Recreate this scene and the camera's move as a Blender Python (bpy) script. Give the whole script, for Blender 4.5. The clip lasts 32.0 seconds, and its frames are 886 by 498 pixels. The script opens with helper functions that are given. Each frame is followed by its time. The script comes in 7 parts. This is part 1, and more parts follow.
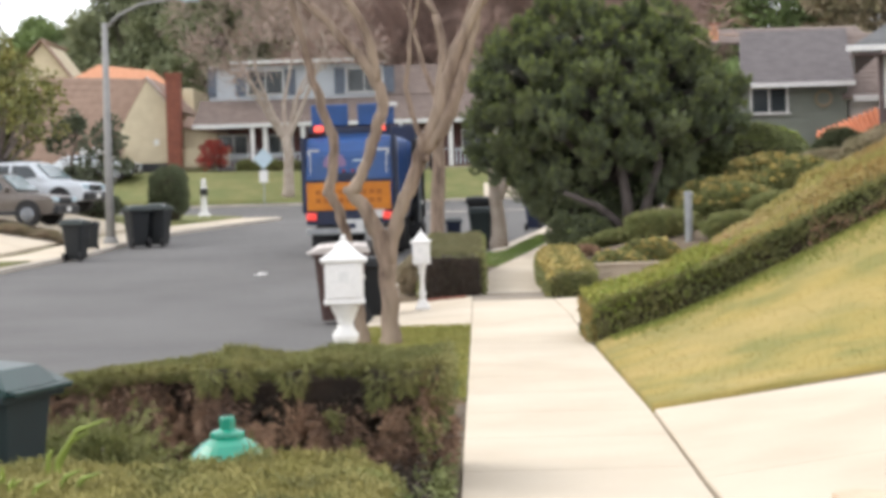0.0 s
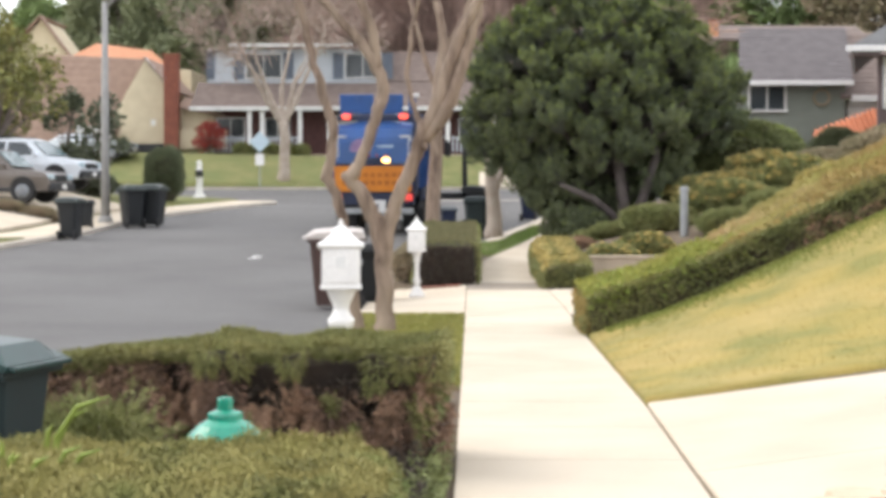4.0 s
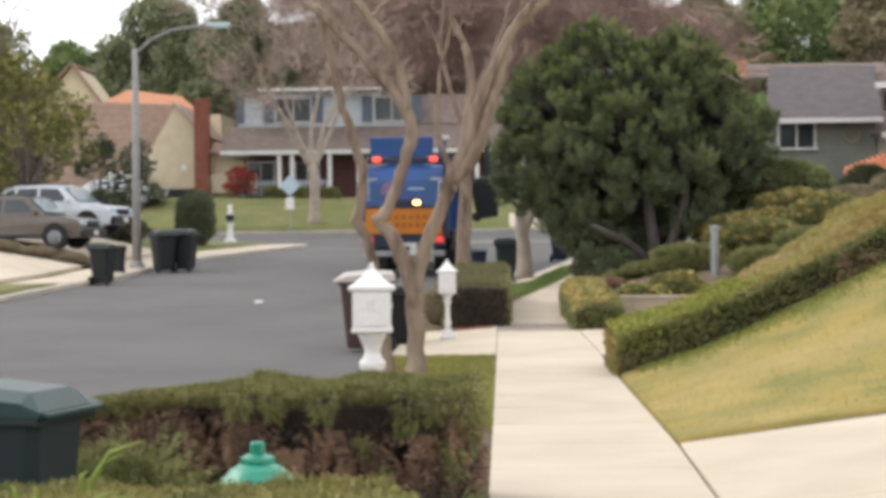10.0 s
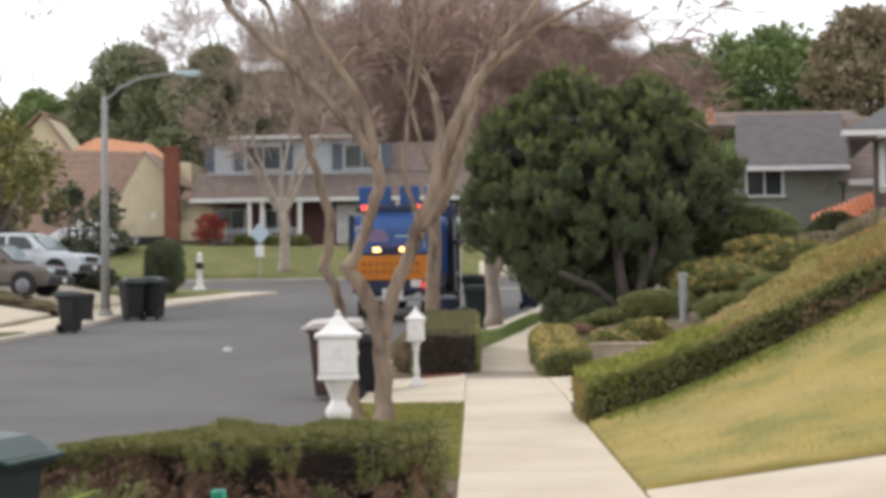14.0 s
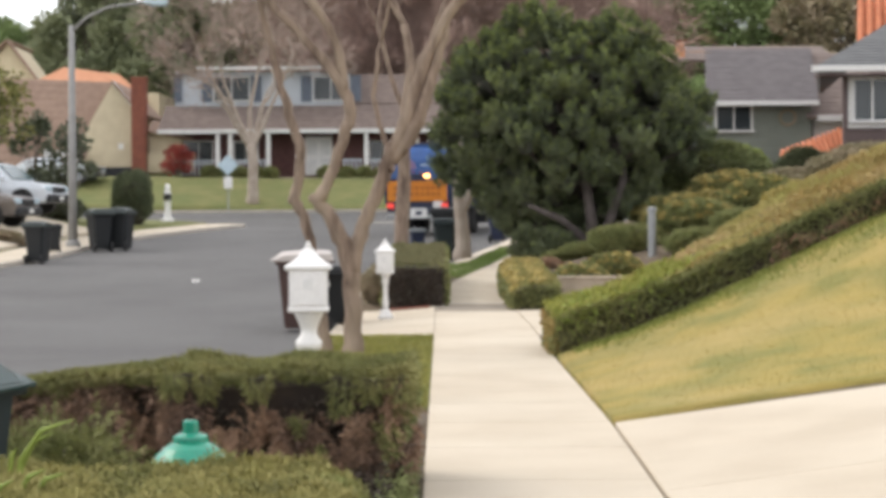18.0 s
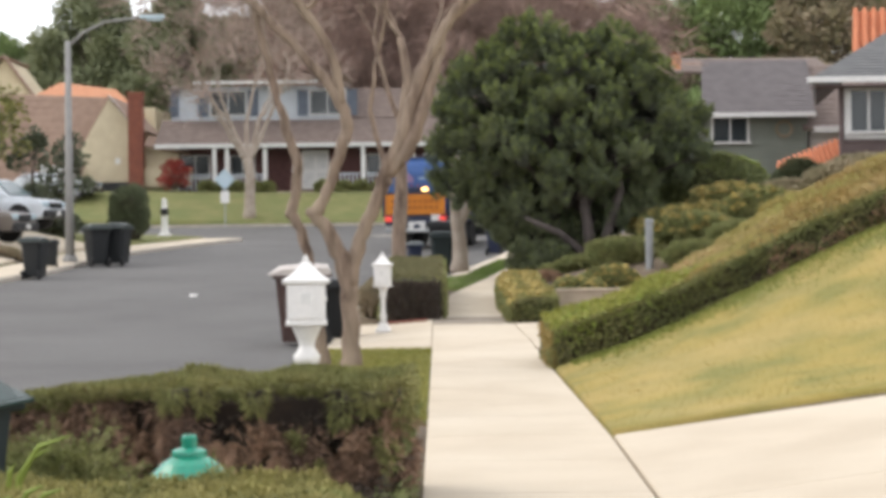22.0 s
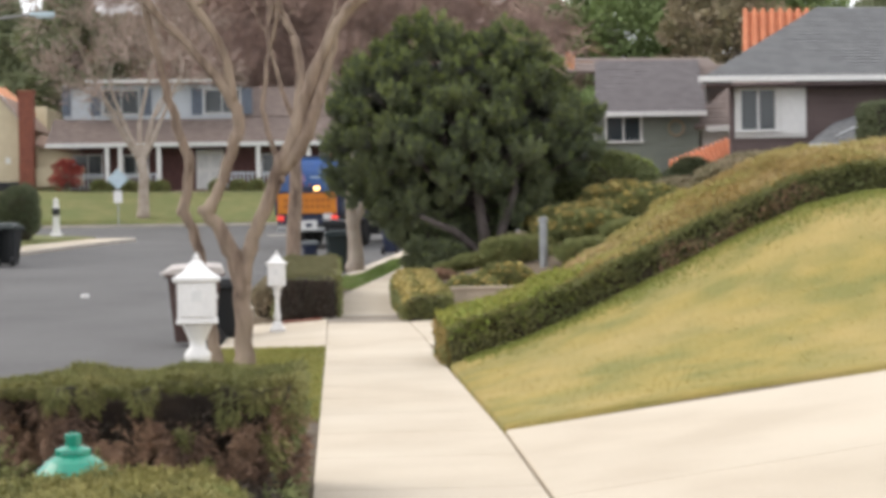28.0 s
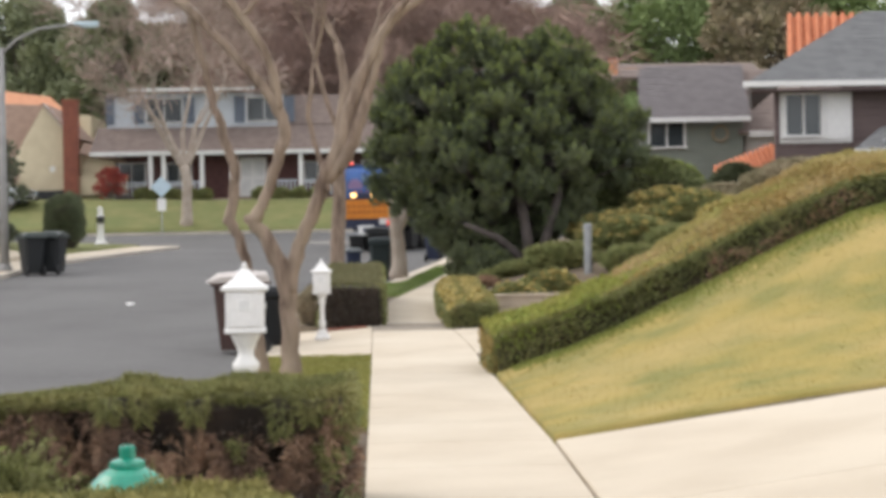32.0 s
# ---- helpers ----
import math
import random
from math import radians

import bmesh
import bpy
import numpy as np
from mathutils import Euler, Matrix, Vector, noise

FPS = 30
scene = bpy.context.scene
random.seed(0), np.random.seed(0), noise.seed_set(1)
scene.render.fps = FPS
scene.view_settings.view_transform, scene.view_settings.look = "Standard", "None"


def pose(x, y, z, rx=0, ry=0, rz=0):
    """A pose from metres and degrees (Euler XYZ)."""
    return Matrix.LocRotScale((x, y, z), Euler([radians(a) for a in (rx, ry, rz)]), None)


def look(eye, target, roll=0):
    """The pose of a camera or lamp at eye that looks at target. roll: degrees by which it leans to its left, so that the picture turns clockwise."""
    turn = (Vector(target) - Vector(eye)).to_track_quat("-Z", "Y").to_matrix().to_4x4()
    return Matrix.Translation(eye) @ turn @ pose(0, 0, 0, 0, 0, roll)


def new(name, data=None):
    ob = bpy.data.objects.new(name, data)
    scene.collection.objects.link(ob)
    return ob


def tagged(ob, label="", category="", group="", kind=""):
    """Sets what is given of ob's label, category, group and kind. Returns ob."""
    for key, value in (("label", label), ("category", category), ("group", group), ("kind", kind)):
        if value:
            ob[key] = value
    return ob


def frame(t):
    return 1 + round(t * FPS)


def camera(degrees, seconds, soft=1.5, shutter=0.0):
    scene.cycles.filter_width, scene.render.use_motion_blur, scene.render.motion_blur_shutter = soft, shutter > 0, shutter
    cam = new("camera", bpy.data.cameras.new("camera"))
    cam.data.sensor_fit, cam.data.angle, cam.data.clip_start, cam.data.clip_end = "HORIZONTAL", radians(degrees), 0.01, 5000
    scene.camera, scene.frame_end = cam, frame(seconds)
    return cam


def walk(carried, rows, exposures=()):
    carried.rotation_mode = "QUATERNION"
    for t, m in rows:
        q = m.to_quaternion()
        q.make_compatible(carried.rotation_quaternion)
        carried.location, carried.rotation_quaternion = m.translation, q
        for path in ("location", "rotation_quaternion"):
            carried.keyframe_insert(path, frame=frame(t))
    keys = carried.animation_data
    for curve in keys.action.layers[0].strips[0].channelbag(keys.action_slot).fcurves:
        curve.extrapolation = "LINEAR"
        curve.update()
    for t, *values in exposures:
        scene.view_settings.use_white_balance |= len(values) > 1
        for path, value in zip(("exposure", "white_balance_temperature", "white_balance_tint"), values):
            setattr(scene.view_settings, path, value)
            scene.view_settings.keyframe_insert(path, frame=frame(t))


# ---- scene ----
cam = camera(30.0, 32.0, soft=4.3)
PATH = [
    (0, pose(0.038, 0.028, 1.552, 88.623, 1.605, 1.197)),
    (0.5, pose(0.029, 0.026, 1.554, 88.842, 0.945, 1.677)),
    (1, pose(0.021, 0.026, 1.549, 88.069, 0.684, 1.494)),
    (1.5, pose(0.007, 0.026, 1.553, 87.240, 0.833, 1.318)),
    (2, pose(-0.009, 0.015, 1.556, 86.900, 1.201, 1.837)),
    (2.5, pose(-0.015, 0.021, 1.554, 86.259, 0.956, 1.143)),
    (3, pose(-0.018, -0.008, 1.564, 87.573, 0.506, 0.609)),
    (3.5, pose(-0.024, 0.006, 1.558, 88.045, 0.158, 0.951)),
    (4, pose(-0.000, 0.000, 1.550, 88.219, -0.000, 0.999)),
    (4.5, pose(-0.024, 0.021, 1.544, 87.598, -0.110, 0.322)),
    (6.5, pose(0.002, -0.005, 1.556, 88.515, 0.681, 1.192)),
    (7, pose(0.001, -0.004, 1.553, 89.158, 0.606, 0.973)),
    (7.5, pose(-0.006, -0.018, 1.556, 89.333, 0.259, 1.044)),
    (8, pose(0.004, -0.023, 1.559, 90.012, 0.354, 1.279)),
    (8.5, pose(0.010, -0.014, 1.558, 90.222, 0.502, 1.388)),
    (9, pose(0.015, -0.011, 1.554, 90.676, 0.685, 1.591)),
    (9.5, pose(0.011, -0.024, 1.554, 90.575, 0.838, 1.187)),
    (10, pose(0.003, -0.021, 1.554, 89.667, 0.635, 2.043)),
    (10.5, pose(0.006, -0.021, 1.554, 90.347, 0.435, 2.216)),
    (11, pose(0.002, -0.042, 1.553, 91.200, 0.130, 1.908)),
    (11.5, pose(0.015, -0.023, 1.550, 91.339, 0.266, 1.553)),
    (12, pose(0.023, -0.006, 1.550, 90.179, 0.611, 1.315)),
    (12.5, pose(0.019, -0.014, 1.552, 90.739, 0.472, 0.475)),
    (13, pose(0.030, -0.024, 1.555, 91.339, 1.148, 0.891)),
    (13.5, pose(0.036, -0.020, 1.544, 91.063, 1.064, 0.711)),
    (14, pose(0.043, -0.031, 1.550, 91.303, 0.714, 1.034)),
    (14.5, pose(0.043, 0.007, 1.545, 90.534, 0.789, 0.444)),
    (16.5, pose(0.007, -0.022, 1.548, 89.692, 0.626, 0.797)),
    (17, pose(0.004, -0.025, 1.549, 89.506, 0.394, 0.790)),
    (17.5, pose(0.015, -0.018, 1.545, 89.761, 0.323, 0.484)),
    (18, pose(0.020, -0.009, 1.545, 88.975, 0.358, -0.065)),
    (18.5, pose(0.014, -0.020, 1.546, 89.232, 0.416, -0.360)),
    (19, pose(0.003, -0.019, 1.546, 89.740, 0.183, -0.325)),
    (19.5, pose(-0.028, -0.054, 1.557, 89.834, 0.126, -0.880)),
    (20, pose(-0.011, -0.064, 1.550, 90.758, 0.149, 1.913)),
    (20.5, pose(0.015, -0.036, 1.540, 89.701, 1.319, 0.968)),
    (21, pose(0.011, -0.024, 1.539, 90.220, 1.351, -0.049)),
    (21.5, pose(0.009, -0.022, 1.537, 89.820, 1.188, -0.569)),
    (22, pose(0.015, 0.004, 1.543, 89.433, 0.674, -0.168)),
    (22.5, pose(0.021, -0.006, 1.539, 89.504, 0.349, -0.209)),
    (23, pose(0.020, -0.011, 1.544, 89.338, 0.286, -0.860)),
    (23.5, pose(0.019, -0.020, 1.549, 89.226, 0.214, -1.333)),
    (24, pose(0.016, -0.018, 1.543, 89.249, 0.278, -1.678)),
    (24.5, pose(0.018, -0.020, 1.543, 89.067, 0.292, -1.786)),
    (26.5, pose(0.036, 0.059, 1.527, 89.975, 0.845, -2.060)),
    (27, pose(0.049, 0.032, 1.520, 89.271, 0.934, -3.278)),
    (27.5, pose(0.051, 0.002, 1.518, 89.214, 0.785, -3.607)),
    (28, pose(0.058, 0.018, 1.519, 89.373, 0.877, -3.740)),
    (28.5, pose(0.065, 0.010, 1.517, 88.782, 1.038, -3.806)),
    (29, pose(0.055, 0.006, 1.509, 87.534, 0.892, -3.523)),
    (29.1, pose(0.050, 0.010, 1.512, 86.720, 0.800, -3.000)),
    (29.2, pose(0.046, 0.025, 1.525, 86.180, 0.600, -1.090)),
    (29.3, pose(0.043, 0.045, 1.540, 86.200, 0.400, 0.620)),
    (29.4, pose(0.040, 0.070, 1.556, 87.150, 0.150, 0.990)),
    (29.5, pose(0.037, 0.093, 1.569, 88.551, -0.001, 0.134)),
    (29.6, pose(0.034, 0.085, 1.566, 89.280, -0.080, -1.330)),
    (29.7, pose(0.030, 0.070, 1.562, 89.450, -0.150, -2.940)),
    (29.8, pose(0.025, 0.055, 1.558, 89.680, -0.250, -4.400)),
    (29.9, pose(0.019, 0.042, 1.554, 89.680, -0.320, -5.320)),
    (30, pose(0.013, 0.032, 1.551, 89.536, -0.370, -6.163)),
    (30.5, pose(-0.009, 0.051, 1.546, 89.505, 0.150, -4.563)),
    (31, pose(-0.013, 0.067, 1.544, 89.255, 1.055, -2.255)),
    (31.5, pose(-0.007, 0.067, 1.544, 89.821, 0.874, -1.537)),
    (32, pose(0.004, 0.075, 1.538, 89.619, 1.071, -2.306)),
]
EXPOSURES = [(0, 0.65, 6540, 11.5), (1, 0.66, 6560, 11.5), (2, 0.61, 6590, 11.5), (2.5, 0.75, 6540, 11.5), (3, 0.74, 6510, 11.5), (4.5, 0.80, 6520, 11.5), (7, 0.61, 6620, 11.5), (8, 0.46, 6630, 11.5), (9, 0.44, 6640, 11.5), (14, 0.24, 6640, 11.5), (17, 0.42, 6620, 11.5), (24, 0.47, 6600, 11.5), (28, 0.45, 6570, 11.5), (29, 0.57, 6570, 11.5), (29.5, 0.86, 6520, 11.5), (30, 0.3, 6570, 11.5), (32, 0.42, 6570, 11.5)]
walk(cam, PATH, exposures=EXPOSURES)

# ---- light ----
world = bpy.data.worlds.new("world")
scene.world = world
world.use_nodes = True
wn = world.node_tree.nodes
wl = world.node_tree.links
sky = wn.new("ShaderNodeTexSky")
sky.sky_type = "NISHITA"
sky.sun_disc = False
sky.sun_elevation, sky.sun_rotation = radians(40), radians(293)
cloud = wn.new("ShaderNodeMix")
cloud.data_type = "RGBA"
cloud.inputs["Factor"].default_value = 0.82
wl.new(sky.outputs["Color"], cloud.inputs["A"])
cloud.inputs["B"].default_value = (9.6, 9.7, 10.0, 1)
wl.new(cloud.outputs["Result"], wn["Background"].inputs["Color"])
wn["Background"].inputs["Strength"].default_value = 0.135
sun = new("sun", bpy.data.lights.new("sun", "SUN"))
sun.data.energy, sun.data.angle, sun.data.color = 1.2, radians(38), (1.0, 0.94, 0.84)
sun.matrix_world = look((0, 0, 0), (0.72, -0.30, -0.66))


# ---- materials ----
def mk(name, c1, c2=None, scale=6.0, rough=0.8, bump=0.0, metal=0.0, fine=60.0, c3=None, coarse=0.6, emit=0.0, island=0.0, grain=1.0):
    """A surface whose colour wanders between c1 and c2 at a middle and a fine grain, with large stains towards c3; grain under 1 draws it out upwards."""
    m = bpy.data.materials.new(name)
    m.use_nodes = True
    nd, ln = m.node_tree.nodes, m.node_tree.links
    b = nd["Principled BSDF"]
    b.inputs["Roughness"].default_value = rough
    b.inputs["Metallic"].default_value = metal
    c2 = c2 or tuple(v * 0.75 for v in c1)
    tc = nd.new("ShaderNodeTexCoord")

    def noise_at(k, detail=3.0):
        n = nd.new("ShaderNodeTexNoise")
        n.inputs["Scale"].default_value = k
        n.inputs["Detail"].default_value = detail
        if grain != 1.0:
            mp = nd.new("ShaderNodeMapping")
            mp.inputs["Scale"].default_value = (1, 1, grain)
            ln.new(tc.outputs["Object"], mp.inputs["Vector"])
            ln.new(mp.outputs["Vector"], n.inputs["Vector"])
        else:
            ln.new(tc.outputs["Object"], n.inputs["Vector"])
        return n

    def mixed(fac, a, c):
        x = nd.new("ShaderNodeMix")
        x.data_type = "RGBA"
        ln.new(fac, x.inputs["Factor"])
        if isinstance(a, tuple):
            x.inputs["A"].default_value = (*a, 1)
        else:
            ln.new(a, x.inputs["A"])
        x.inputs["B"].default_value = (*c, 1)
        return x.outputs["Result"]

    def ramp(src, lo, hi):
        r = nd.new("ShaderNodeMapRange")
        r.inputs["From Min"].default_value, r.inputs["From Max"].default_value = lo, hi
        ln.new(src, r.inputs["Value"])
        return r.outputs["Result"]

    n1, n2 = noise_at(scale), noise_at(fine)
    col = mixed(ramp(n1.outputs["Fac"], 0.37, 0.63), c1, c2)
    dark = tuple(v * 0.72 for v in c1)
    f2 = nd.new("ShaderNodeMath")
    f2.operation = "MULTIPLY"
    f2.inputs[1].default_value = 0.5
    ln.new(ramp(n2.outputs["Fac"], 0.35, 0.75), f2.inputs[0])
    col = mixed(f2.outputs[0], col, dark)
    if c3:
        col = mixed(ramp(noise_at(coarse, 4.0).outputs["Fac"], 0.42, 0.68), col, c3)
    if island:
        g = nd.new("ShaderNodeNewGeometry")
        h = nd.new("ShaderNodeHueSaturation")
        v = nd.new("ShaderNodeMapRange")
        v.inputs["To Min"].default_value, v.inputs["To Max"].default_value = 1 - island, 1 + island
        ln.new(g.outputs["Random Per Island"], v.inputs["Value"])
        ln.new(v.outputs["Result"], h.inputs["Value"])
        ln.new(col, h.inputs["Color"])
        col = h.outputs["Color"]
    ln.new(col, b.inputs["Base Color"])
    if bump:
        bp = nd.new("ShaderNodeBump")
        bp.inputs["Strength"].default_value = bump
        bp.inputs["Distance"].default_value = 0.02
        ln.new(n2.outputs["Fac"], bp.inputs["Height"])
        ln.new(bp.outputs["Normal"], b.inputs["Normal"])
    if emit:
        ln.new(col, b.inputs["Emission Color"])
        b.inputs["Emission Strength"].default_value = emit
    return m


M_ASPHALT = mk("asphalt", (0.107, 0.105, 0.102), (0.090, 0.088, 0.086), 0.5, 0.85, 0.5, fine=140, c3=(0.117, 0.115, 0.112), coarse=0.2)
M_CONCRETE = mk("concrete", (0.53, 0.458, 0.355), (0.47, 0.40, 0.305), 1.2, 0.88, 0.25, fine=90, c3=(0.55, 0.485, 0.385), coarse=0.35)
M_KERB = mk("kerb_concrete", (0.50, 0.45, 0.38), (0.40, 0.36, 0.31), 1.5, 0.88, 0.3)
M_SOIL = mk("soil", (0.13, 0.095, 0.065), (0.19, 0.15, 0.10), 3, 0.95, 0.6, fine=50)
M_LAWN = mk("lawn", (0.315, 0.242, 0.060), (0.175, 0.172, 0.042), 1.5, 0.95, 0.8, fine=30, c3=(0.38, 0.28, 0.10), coarse=0.55)
M_TURF = mk("turf", (0.145, 0.158, 0.048), (0.20, 0.19, 0.07), 1.6, 0.95, 0.8, fine=45, c3=(0.12, 0.14, 0.042))
M_BLADE = mk("grass_blades", (0.345, 0.27, 0.078), (0.21, 0.21, 0.05), 1.5, 0.9, island=0.05, c3=(0.43, 0.315, 0.115), coarse=0.55)
M_BLADE_G = mk("green_blades", (0.20, 0.235, 0.05), (0.25, 0.26, 0.06), 2.0, 0.8, island=0.25)
M_BLADE_W = mk("wedge_blades", (0.13, 0.21, 0.045), (0.17, 0.24, 0.05), 2.0, 0.8, island=0.2)
M_BLADE_P = mk("parkway_blades", (0.25, 0.255, 0.06), (0.31, 0.28, 0.075), 2.0, 0.8, island=0.2)
M_SLABSHADE = mk("shaded_concrete", (0.25, 0.215, 0.175), (0.31, 0.265, 0.215), 1.4, 0.9, 0.3, fine=80, c3=(0.27, 0.225, 0.175), coarse=0.8)
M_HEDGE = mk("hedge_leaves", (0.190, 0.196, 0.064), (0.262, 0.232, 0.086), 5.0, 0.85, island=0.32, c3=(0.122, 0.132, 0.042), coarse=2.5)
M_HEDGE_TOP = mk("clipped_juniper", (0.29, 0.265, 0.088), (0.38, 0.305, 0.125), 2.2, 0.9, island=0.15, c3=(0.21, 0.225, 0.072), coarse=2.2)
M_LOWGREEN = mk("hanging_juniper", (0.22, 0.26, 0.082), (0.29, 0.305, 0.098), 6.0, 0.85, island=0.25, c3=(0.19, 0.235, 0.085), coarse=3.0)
M_TWIG = mk("dead_twigs", (0.38, 0.24, 0.155), (0.24, 0.15, 0.095), 4.0, 0.9, island=0.3)
M_DARKCORE = mk("core_shade", (0.045, 0.034, 0.028), (0.065, 0.047, 0.036), 5.0, 0.95, 0.5)
M_BRIGHT = mk("yellow_green_leaves", (0.30, 0.37, 0.065), (0.22, 0.30, 0.055), 3.0, 0.7, island=0.35)
M_OLIVE = mk("olive_leaves", (0.42, 0.345, 0.12), (0.34, 0.32, 0.09), 1.2, 0.85, island=0.2, c3=(0.46, 0.325, 0.16), coarse=0.8)
M_RUST = mk("rusty_leaves", (0.40, 0.27, 0.095), (0.33, 0.245, 0.09), 1.4, 0.85, island=0.25)
M_SHRUB = mk("shrub_leaves", (0.20, 0.22, 0.08), (0.26, 0.25, 0.095), 1.5, 0.85, island=0.3)
M_DUSTY = mk("dusty_leaves", (0.33, 0.28, 0.18), (0.26, 0.24, 0.13), 1.5, 0.9, island=0.25, c3=(0.36, 0.28, 0.20))
M_YELLOW = mk("yellow_flowers", (0.50, 0.39, 0.13), (0.42, 0.33, 0.12), 3.0, 0.7, island=0.3)
M_JUNIPER = mk("juniper_leaves", (0.128, 0.150, 0.080), (0.158, 0.180, 0.090), 0.8, 0.85, island=0.3, c3=(0.098, 0.120, 0.068), coarse=0.6)
# yellow-green tips, brightened so lit clump tops are in the leaf colour
M_JUNTIP_LIT = mk("lit_juniper_tips", (0.185, 0.232, 0.068), (0.23, 0.27, 0.078), 0.8, 0.85, island=0.25)
M_BARK_J = mk("juniper_bark", (0.115, 0.095, 0.088), (0.07, 0.056, 0.05), 5, 0.9, 0.6, fine=40)
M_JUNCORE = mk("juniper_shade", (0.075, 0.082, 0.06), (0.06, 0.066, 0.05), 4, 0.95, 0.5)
M_BARK = mk("pale_bark", (0.275, 0.200, 0.150), (0.090, 0.058, 0.042), 11, 0.9, 1.0, fine=34, c3=(0.33, 0.255, 0.19), coarse=3.0, grain=0.22)
M_BARK_D = mk("grey_bark", (0.22, 0.18, 0.155), (0.14, 0.11, 0.095), 5, 0.9, 0.6, fine=40)
# lightened so that the haze of distance sits in the twig colour
M_BARETWIG = mk("bare_twigs", (0.34, 0.235, 0.195), (0.27, 0.185, 0.155), 0.4, 0.9, island=0.35)
M_PINE = mk("far_pine", (0.20, 0.225, 0.13), (0.26, 0.28, 0.155), 0.3, 0.85, island=0.18)
M_EUCA = mk("far_green", (0.24, 0.31, 0.115), (0.19, 0.255, 0.105), 0.3, 0.85, island=0.18)
M_CITRUS = mk("citrus_leaves", (0.15, 0.165, 0.05), (0.23, 0.205, 0.05), 1.0, 0.7, island=0.4)
M_WHITE = mk("white_paint", (0.80, 0.79, 0.77), (0.74, 0.73, 0.71), 8, 0.5, 0.05)
M_TRIM = mk("trim_paint", (0.72, 0.72, 0.70), (0.62, 0.62, 0.61), 3, 0.55)
M_GREENCAST = mk("hydrant_paint", (0.02, 0.29, 0.185), (0.012, 0.21, 0.14), 8, 0.2, 0.05)
M_BIN_G = mk("green_bin_plastic", (0.012, 0.042, 0.038), (0.01, 0.032, 0.03), 5, 0.38)
M_BIN_K = mk("dark_bin_plastic", (0.009, 0.011, 0.013), (0.008, 0.010, 0.011), 5, 0.6)
M_BIN_L = mk("weathered_dark_lid", (0.045, 0.06, 0.055), (0.03, 0.04, 0.038), 4, 0.4)
M_BIN_B = mk("brown_bin_plastic", (0.06, 0.028, 0.022), (0.045, 0.02, 0.017), 5, 0.5)
M_LID_W = mk("pale_lid_plastic", (0.55, 0.50, 0.47), (0.48, 0.44, 0.41), 5, 0.5)
M_LID_G = mk("grey_lid_plastic", (0.16, 0.18, 0.18), (0.13, 0.145, 0.15), 5, 0.5)
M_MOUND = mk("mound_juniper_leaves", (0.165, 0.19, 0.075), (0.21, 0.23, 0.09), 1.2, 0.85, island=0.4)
M_GLAZE = mk("pale_glaze", (0.62, 0.68, 0.72), (0.55, 0.61, 0.66), 4, 0.25)
M_CHROME = mk("dull_chrome", (0.30, 0.31, 0.33), (0.20, 0.21, 0.23), 4, 0.22, metal=0.9)
M_BIN_D = mk("dark_green_bin_plastic", (0.007, 0.019, 0.02), (0.006, 0.015, 0.016), 5, 0.62)
M_POLE = mk("concrete_pole", (0.30, 0.295, 0.285), (0.25, 0.245, 0.24), 3, 0.8, 0.2)
M_BARK_P = mk("bleached_bark", (0.42, 0.355, 0.295), (0.32, 0.26, 0.21), 3, 0.9, 0.6, fine=20)
M_TWIG_P = mk("bleached_twigs", (0.40, 0.31, 0.26), (0.33, 0.25, 0.21), 0.5, 0.9, island=0.3)
M_RUBBER = mk("rubber", (0.014, 0.014, 0.015), (0.02, 0.02, 0.02), 9, 0.8)
M_BLUE = mk("truck_blue", (0.010, 0.075, 0.27), (0.008, 0.058, 0.21), 2, 0.42, c3=(0.014, 0.06, 0.18), coarse=0.9)
M_BLUE_D = mk("truck_dark_blue", (0.012, 0.022, 0.06), (0.01, 0.016, 0.045), 2, 0.5)
M_ORANGE = mk("orange_panel", (0.62, 0.21, 0.012), (0.52, 0.165, 0.01), 3, 0.6)
M_BLACKMET = mk("black_steel", (0.018, 0.02, 0.024), (0.03, 0.03, 0.032), 4, 0.5, metal=0.3)
M_STEEL = mk("galvanised_steel", (0.36, 0.37, 0.37), (0.29, 0.30, 0.31), 4, 0.5, metal=0.5)
M_REDLAMP = mk("lit_red_lamp", (0.9, 0.075, 0.05), (0.9, 0.11, 0.07), 3, 0.4, emit=1.1)
M_TAILLAMP = mk("dim_red_lamp", (0.75, 0.05, 0.04), (0.7, 0.07, 0.05), 3, 0.4, emit=0.5)
M_REDOFF = mk("red_lens", (0.28, 0.02, 0.015), None, 3, 0.3)
M_AMBER = mk("lit_amber_lamp", (1.0, 0.62, 0.20), (1.0, 0.68, 0.26), 3, 0.4, emit=3.2)
M_LAMPGLASS = mk("lamp_glass", (0.50, 0.62, 0.68), (0.45, 0.56, 0.62), 3, 0.25)
M_BRICK = mk("brick_red", (0.27, 0.095, 0.06), (0.20, 0.07, 0.05), 4, 0.9, 0.4, fine=25)
M_BRICK_D = mk("brick_dark", (0.12, 0.055, 0.05), (0.085, 0.04, 0.038), 4, 0.9, 0.4, fine=25)
M_CREAM = mk("cream_stucco", (0.62, 0.54, 0.38), (0.55, 0.47, 0.33), 1.5, 0.9, 0.2)
M_ROOF_TAN = mk("tan_shingle", (0.34, 0.235, 0.18), (0.28, 0.19, 0.145), 2.5, 0.92, 0.5, fine=14)
M_ROOF_BR = mk("brown_shingle", (0.20, 0.155, 0.135), (0.15, 0.115, 0.10), 2.5, 0.92, 0.5, fine=14)
